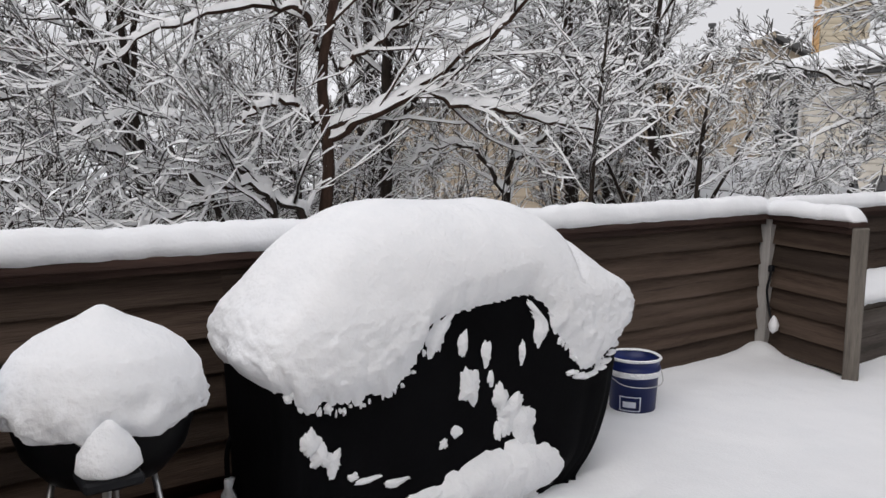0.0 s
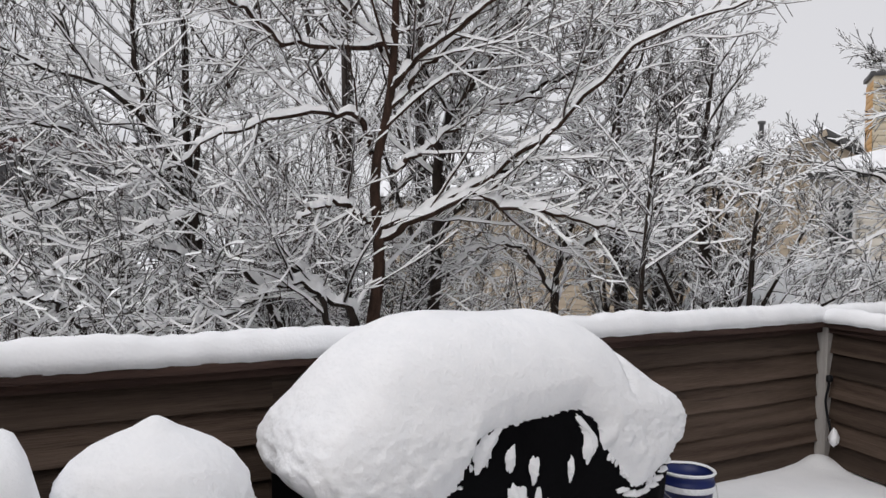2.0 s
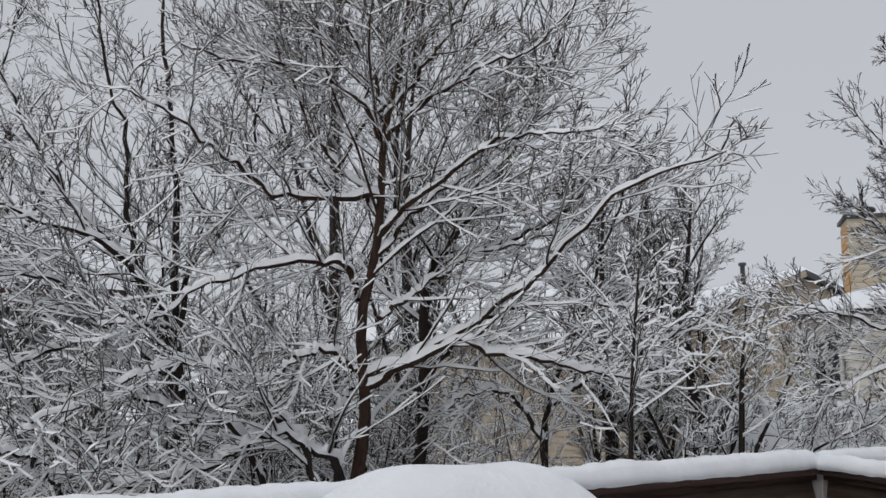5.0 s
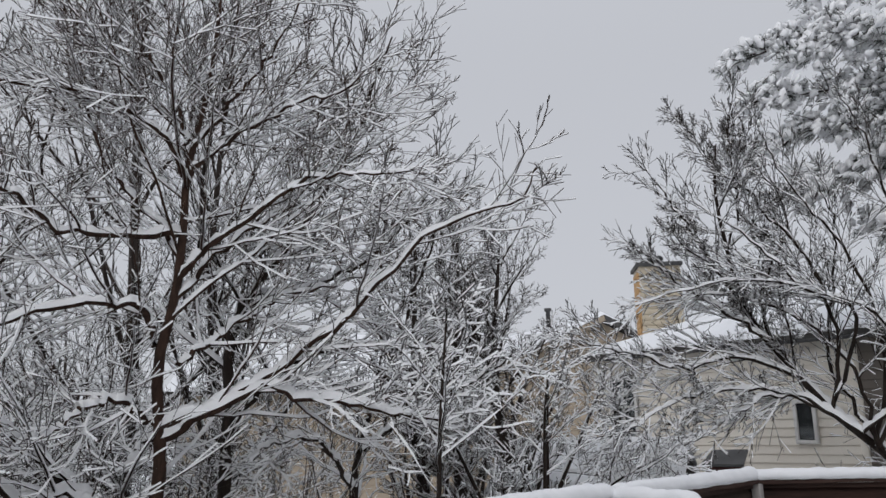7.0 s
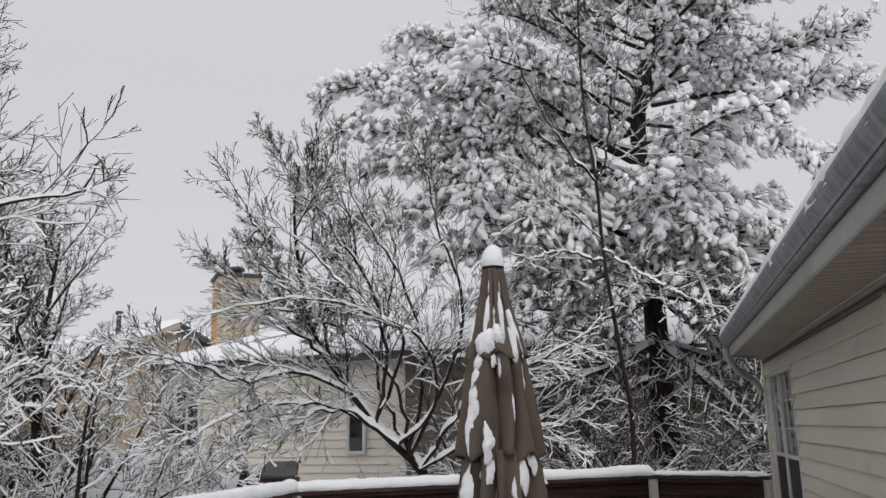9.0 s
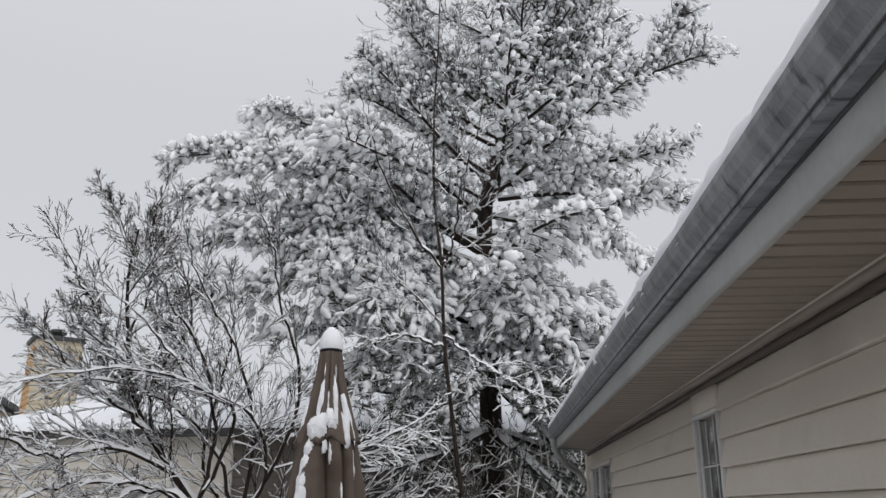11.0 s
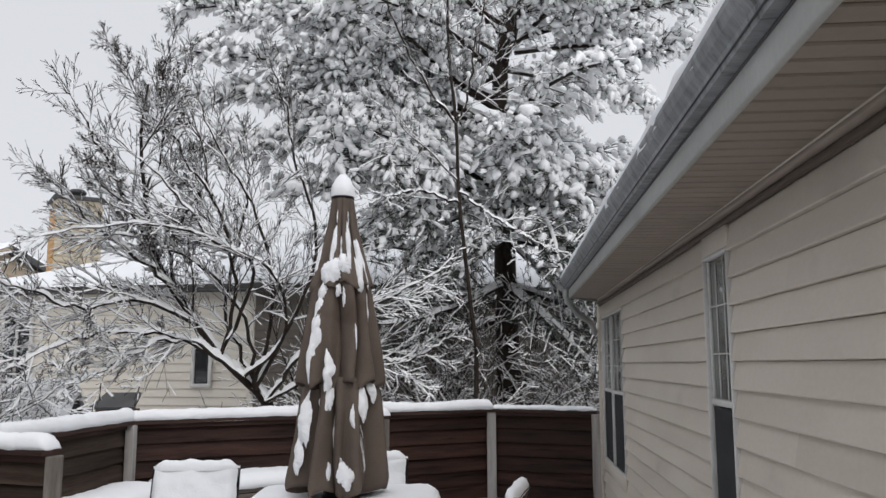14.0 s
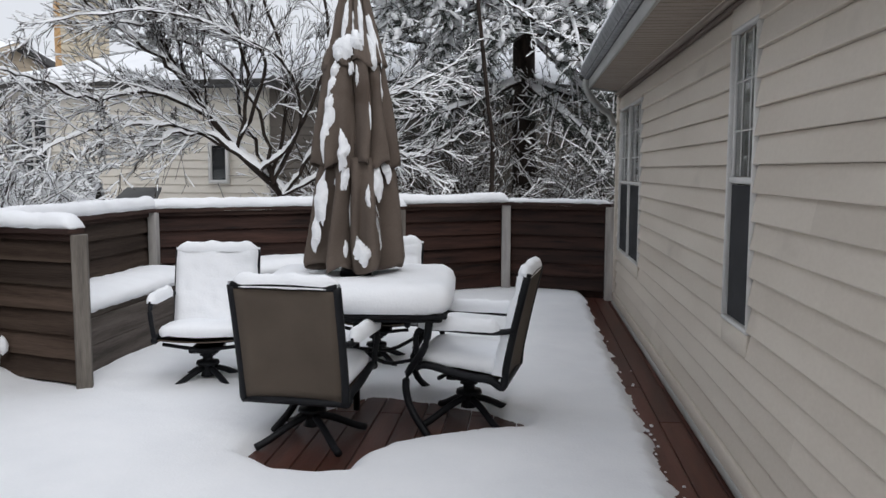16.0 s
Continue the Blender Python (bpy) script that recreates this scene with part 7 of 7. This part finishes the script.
    spray([(-0.12, 15.12, 4.08), (-0.80, 14.64, 3.43), (-1.13, 14.15, 2.64), (-1.26, 13.67, 1.94)], 0.05)
    spray([(-0.13, 15.12, 3.48), (0.34, 14.79, 2.51), (0.86, 14.43, 1.87), (1.17, 14.07, 1.29)], 0.04)
    spray([(-0.16, 15.12, 5.33), (-1.00, 14.42, 5.36), (-1.32, 13.73, 4.60), (-1.41, 13.05, 3.75)], 0.05)
    spray([(0.02, 15.12, 6.98), (1.04, 14.62, 6.57), (1.87, 14.06, 6.15), (2.41, 13.50, 5.47)], 0.05)
    spray([(0.13, 15.12, 7.33), (1.39, 14.72, 7.27), (2.44, 14.24, 6.95), (3.22, 13.73, 6.75)], 0.05)
    t = thing("pine_tree", Matrix(), "tall white pine, its needle tufts loaded with snow", "tree")
    part("trunk", w.wood_mesh("trunk", BARK, (12, 6, 5, 3, 3, 3)), None, t, "dark scaly trunk and boughs")
    part("bough_snow", w.snow_mesh("bough_snow", 0.8), None, t)
    # needles: thin blades that fan out from each tuft, and a snow pad on top
    N = len(tufts)
    P = np.array([a[0] for a in tufts])
    D = np.array([a[1] for a in tufts])
    S = np.array([a[2] for a in tufts])
    K = 11
    # long soft needles fan out in a brush; the weight of snow bends them down
    dirs = rng.normal(0, 0.6, (N, K, 3)) + D[:, None] * 0.75 + np.array([0, 0, -0.15])
    dirs /= np.linalg.norm(dirs, axis=2, keepdims=True)
    ln = rng.uniform(0.08, 0.145, (N, K, 1)) * S[:, None, None]
    sd = np.cross(dirs, rng.normal(0, 1, (N, K, 3)))
    sd /= np.linalg.norm(sd, axis=2, keepdims=True)
    b = P[:, None] + rng.normal(0, 0.02, (N, K, 3))
    v = np.stack([b - sd * 0.0065, b + sd * 0.0065, b + dirs * ln], 2).reshape(-1, 3)
    part("needles", mesh_of("needles", v, [np.arange(N * K * 3).reshape(-1, 3)], NEEDLE, False), None, t, "grey-green needle tufts")
    # a rounded knob of snow sits on each tuft and droops along it; few at the windy top
    pick = np.repeat(np.arange(N), 2)[rng.random(2 * N) < np.repeat(np.interp(P[:, 2], [2.5, 3.6, 4.6, 8, 11.5], [0.08, 0.25, 0.85, 0.85, 0.75]), 2)]
    c0 = P[pick] + rng.normal(0, 0.05, (len(pick), 3)) + np.array([0, 0, 0.015])
    ax = D[pick] * 0.8 + rng.normal(0, 0.3, (len(c0), 3)) + np.array([0, 0, -0.55])
    ax /= np.linalg.norm(ax, axis=1, keepdims=True)
    big = S[pick] * np.interp(c0[:, 2], [2.5, 4.5, 7, 10], [0.6, 1.2, 1.15, 1.05])
    M = len(c0)
    ln, rd = rng.uniform(0.09, 0.17, M) * big, rng.uniform(0.024, 0.042, M) * big
    rd *= np.exp(rng.normal(0, 0.3, M))
    q1 = np.cross(ax, np.array([0.3, 0.2, 1.0]))
    q1 /= np.linalg.norm(q1, axis=1, keepdims=True)
    q2 = np.cross(q1, ax)
    k, prof = 5, [(0.3, -0.5), (1.0, -0.22), (0.9, 0.3), (0.25, 0.5)]
    ang = np.arange(k) * 2 * np.pi / k
    v = np.zeros((M, len(prof), k, 3))
    for n, (r, h) in enumerate(prof):
        ring = (rd * r)[:, None, None] * (np.cos(ang)[None, :, None] * q1[:, None] + np.sin(ang)[None, :, None] * q2[:, None])
        v[:, n] = c0[:, None] + (ax * (ln * h)[:, None])[:, None] + ring * (1 + rng.normal(0, 0.16, (M, k, 1))) + np.array([0, 0, 0.02 - 0.08 * max(0, h) ** 2])
    i = np.arange(M * len(prof) * k).reshape(M, len(prof), k)
    j = np.roll(i, -1, axis=2)
    q = np.stack([i[:, :-1], j[:, :-1], j[:, 1:], i[:, 1:]], -1).reshape(-1, 4)
    part("needle_snow", mesh_of("needle_snow", v.reshape(-1, 3), [q], SNOW_TWIG), None, t, "rounded knobs of snow bending the tufts down")


pine()


# ---- trees further back ----
BACK = dict(SPREADING, slim=0.42, points=(14, 9, 6, 4, 2), count=(20, 8, 6, 4), lift=(0, 0.07, 0.07, 0.07, 0.06), wobble=(0.05, 0.08, 0.10, 0.10, 0.1), angle=((28, 55), (22, 48), (22, 50), (22, 50)), ratio=((0.34, 0.5), (0.38, 0.6), (0.4, 0.6), (0.4, 0.7)), snow=(0.01, 0.015, 0.010, 0.006, 0.004), start=(0.2, 0.15, 0.12, 0.1), thin=0.0033)


def back_tree(seed, height):
    w = Wood(seed)
    trunk_from(w, [(0, 0, -0.1), (0.1, 0.05, height * 0.3), (-0.05, 0.1, height * 0.65), (0.05, 0.0, height)], 0.15, 0.015, 14, BACK, 22, 0.16)
    return finish_tree("tall_tree", w, BARK_FAR, "tall bare twiggy tree beyond the garden, lightly snowed", 0.75, (7, 5, 3, 3, 3, 3))


b1, b2, b3 = back_tree(61, 11.0), back_tree(62, 8.2), back_tree(63, 5.4)
spots = [(b1, -11.5, 5.7, 40, 1), (b2, -10.9, 6.8, 100, 1), (b3, -8.9, 8.9, 20, 1), (b3, -8.5, 9.5, 140, 1), (b3, -7.95, 9.75, 70, 1), (b2, -12.6, 0.8, 10, 1), (b2, -11.8, -5.2, 10, 1)]
for n, (src, x, y, a, sc) in enumerate(spots):
    m = pose(x, y, -1.1, 0, 0, a)
    if n < 3:
        src.matrix_world = m
    else:
        copy_thing(src, m)


def brush():
    """Low snowy undergrowth beyond the rail."""
    w = Wood(71)
    s = dict(SPREADING, points=(6, 6, 5, 4), wobble=(0.12, 0.16, 0.2, 0.2), lift=(0.0, -0.01, 0.0, 0.02), snow=(0.022, 0.020, 0.014, 0.009), count=(6, 5, 3), start=(0.2, 0.15, 0.1), angle=((30, 70), (30, 65), (30, 65)), ratio=((0.45, 0.7), (0.4, 0.6), (0.4, 0.6)), thin=0.0035)
    rng = np.random.default_rng(72)
    for _ in range(48):
        y = rng.uniform(-2.5, 9.5)
        x = -5.6 - rng.random() * 5.0
        if x > -6.2 and y > 7:
            continue
        w.limb((x, y, -1.1), (rng.normal(0, 0.6), rng.normal(0, 0.7), 1.0), rng.uniform(1.6, 2.9), 0.025, 0, s)
    v = w.wood_mesh("brush", BARK, (5, 4, 3, 3, 3, 3))
    ob = part("brush", v)
    tagged(ob, "tangled bare undergrowth beyond the fence", "undergrowth", kind="stuff")
    ob = part("brush_snow", w.snow_mesh("brush_snow", 0.62))
    tagged(ob, "snow loading the tangled undergrowth", "snow", kind="stuff")


brush()


def thicket():
    """Thin upright shrubs that fill the gaps between the trunks."""
    w = Wood(75)
    s = dict(SPREADING, slim=0.54, points=(7, 6, 4), wobble=(0.07, 0.14, 0.18), lift=(0.0, 0.03, 0.05), snow=(0.004, 0.010, 0.008), count=(9, 4), start=(0.2, 0.15), angle=((25, 60), (25, 60)), ratio=((0.3, 0.6), (0.35, 0.6)), thin=0.004)
    rng = np.random.default_rng(76)
    for n in range(105):
        y, x = (rng.uniform(3.0, 10.5), -9.2 - rng.random() * 4.6) if n < 70 else (rng.uniform(-3.5, 3.0), -9.6 - rng.random() * 4.0)
        w.limb((x, y, -1.1), (rng.normal(0, 0.3), rng.normal(0, 0.35), 1.0), rng.uniform(2.2, 4.4), 0.02, 0, s)
    ob = part("thicket", w.wood_mesh("thicket", BARK_FAR, (4, 3, 3, 3, 3, 3)))
    tagged(ob, "grey-brown thicket of thin bare shrubs", "undergrowth", kind="stuff")
    ob = part("thicket_snow", w.snow_mesh("thicket_snow", 0.45))
    tagged(ob, "light snow on the thicket's twigs", "snow", kind="stuff")


thicket()


def shade_growth():
    """A dark tangle of bare shrubs under the pine and the tall trees, where little snow falls."""
    w = Wood(77)
    s = dict(SPREADING, points=(9, 8, 5, 2), wobble=(0.10, 0.14, 0.14, 0.1), lift=(0.0, -0.01, 0.02, 0.04), snow=(0.006, 0.012, 0.008, 0.006), count=(8, 6, 4), start=(0.15, 0.12, 0.12), angle=((35, 75), (28, 62), (25, 55)), ratio=((0.4, 0.75), (0.4, 0.7), (0.4, 0.7)), slim=0.5, thin=0.0038)
    rng = np.random.default_rng(78)
    for n in range(78):
        x, y = (rng.uniform(-3.2, 2.4), rng.uniform(13.0, 15.0)) if n < 40 else (rng.uniform(-12.0, -8.8), rng.uniform(1.0, 6.5))
        w.limb((x, y, -1.1), (rng.normal(0, 0.45), rng.normal(0, 0.2), 1.0), rng.uniform(2.4, 4.2), 0.026, 0, s)
    ob = part("shade_growth", w.wood_mesh("shade_growth", BARK, (5, 4, 3, 3, 3, 3)))
    tagged(ob, "dark tangle of bare shrubs under the trees", "undergrowth", kind="stuff")
    ob = part("shade_growth_snow", w.snow_mesh("shade_growth_snow", 0.45))
    tagged(ob, "thin broken snow on the shaded shrubs", "snow", kind="stuff")


shade_growth()


def far_woods():
    """A distant belt of woods that closes the view."""
    w = Wood(81)
    s = dict(SPREADING, points=(8, 6, 4, 3), wobble=(0.04, 0.12, 0.16, 0.2), lift=(0, 0.06, 0.06, 0.06), snow=(0.0, 0.04, 0.03, 0.025), count=(11, 4, 3), start=(0.25, 0.2, 0.1), angle=((30, 60), (25, 55), (25, 55)), ratio=((0.28, 0.42), (0.4, 0.6), (0.4, 0.6)), thin=0.009)
    rng = np.random.default_rng(82)
    for _ in range(18):
        a = radians(rng.uniform(-60, 100))
        r = rng.uniform(34, 60)
        h = rng.uniform(5.0, 7.5) if -8 < math.degrees(a) < 60 else rng.uniform(6, 10)
        w.limb((-r * math.sin(a), r * math.cos(a), -1.1), (0, 0, 1), h, 0.16, 0, s)
    ob = part("far_woods", w.wood_mesh("far_woods", BARK_FAR, (4, 3, 3, 3, 3, 3)))
    tagged(ob, "distant bare winter woods", "woods", kind="stuff")
    ob = part("far_woods_snow", w.snow_mesh("far_woods_snow", 0.8))
    tagged(ob, "snow on the distant woods", "snow", kind="stuff")


far_woods()

# ---- deck boards ----
PLANK = {}
for k in range(34):
    x = -3.80 + 0.1435 * (k + 0.5)
    for a, b in ((-2.6, 1.4 + 0.9 * (k % 3)), (1.404 + 0.9 * (k % 3), 5.6 + 0.8 * (k % 2)), (5.604 + 0.8 * (k % 2), 10.9)):
        if x < -1.9 and b > 10:
            b = 9.6
        L = round(b - a, 3)
        if L not in PLANK:
            bm = box((0, 0, 0), (0.138, L, 0.035), 0.004)
            PLANK[L] = bpy.data.meshes.new("plank")
            bm.to_mesh(PLANK[L])
            bm.free()
            PLANK[L].materials.append(DECKWOOD)
        ob = new("plank", PLANK[L])
        ob.location = (x, (a + b) / 2, DECK_Z - 0.0175)
        ob.parent = deck
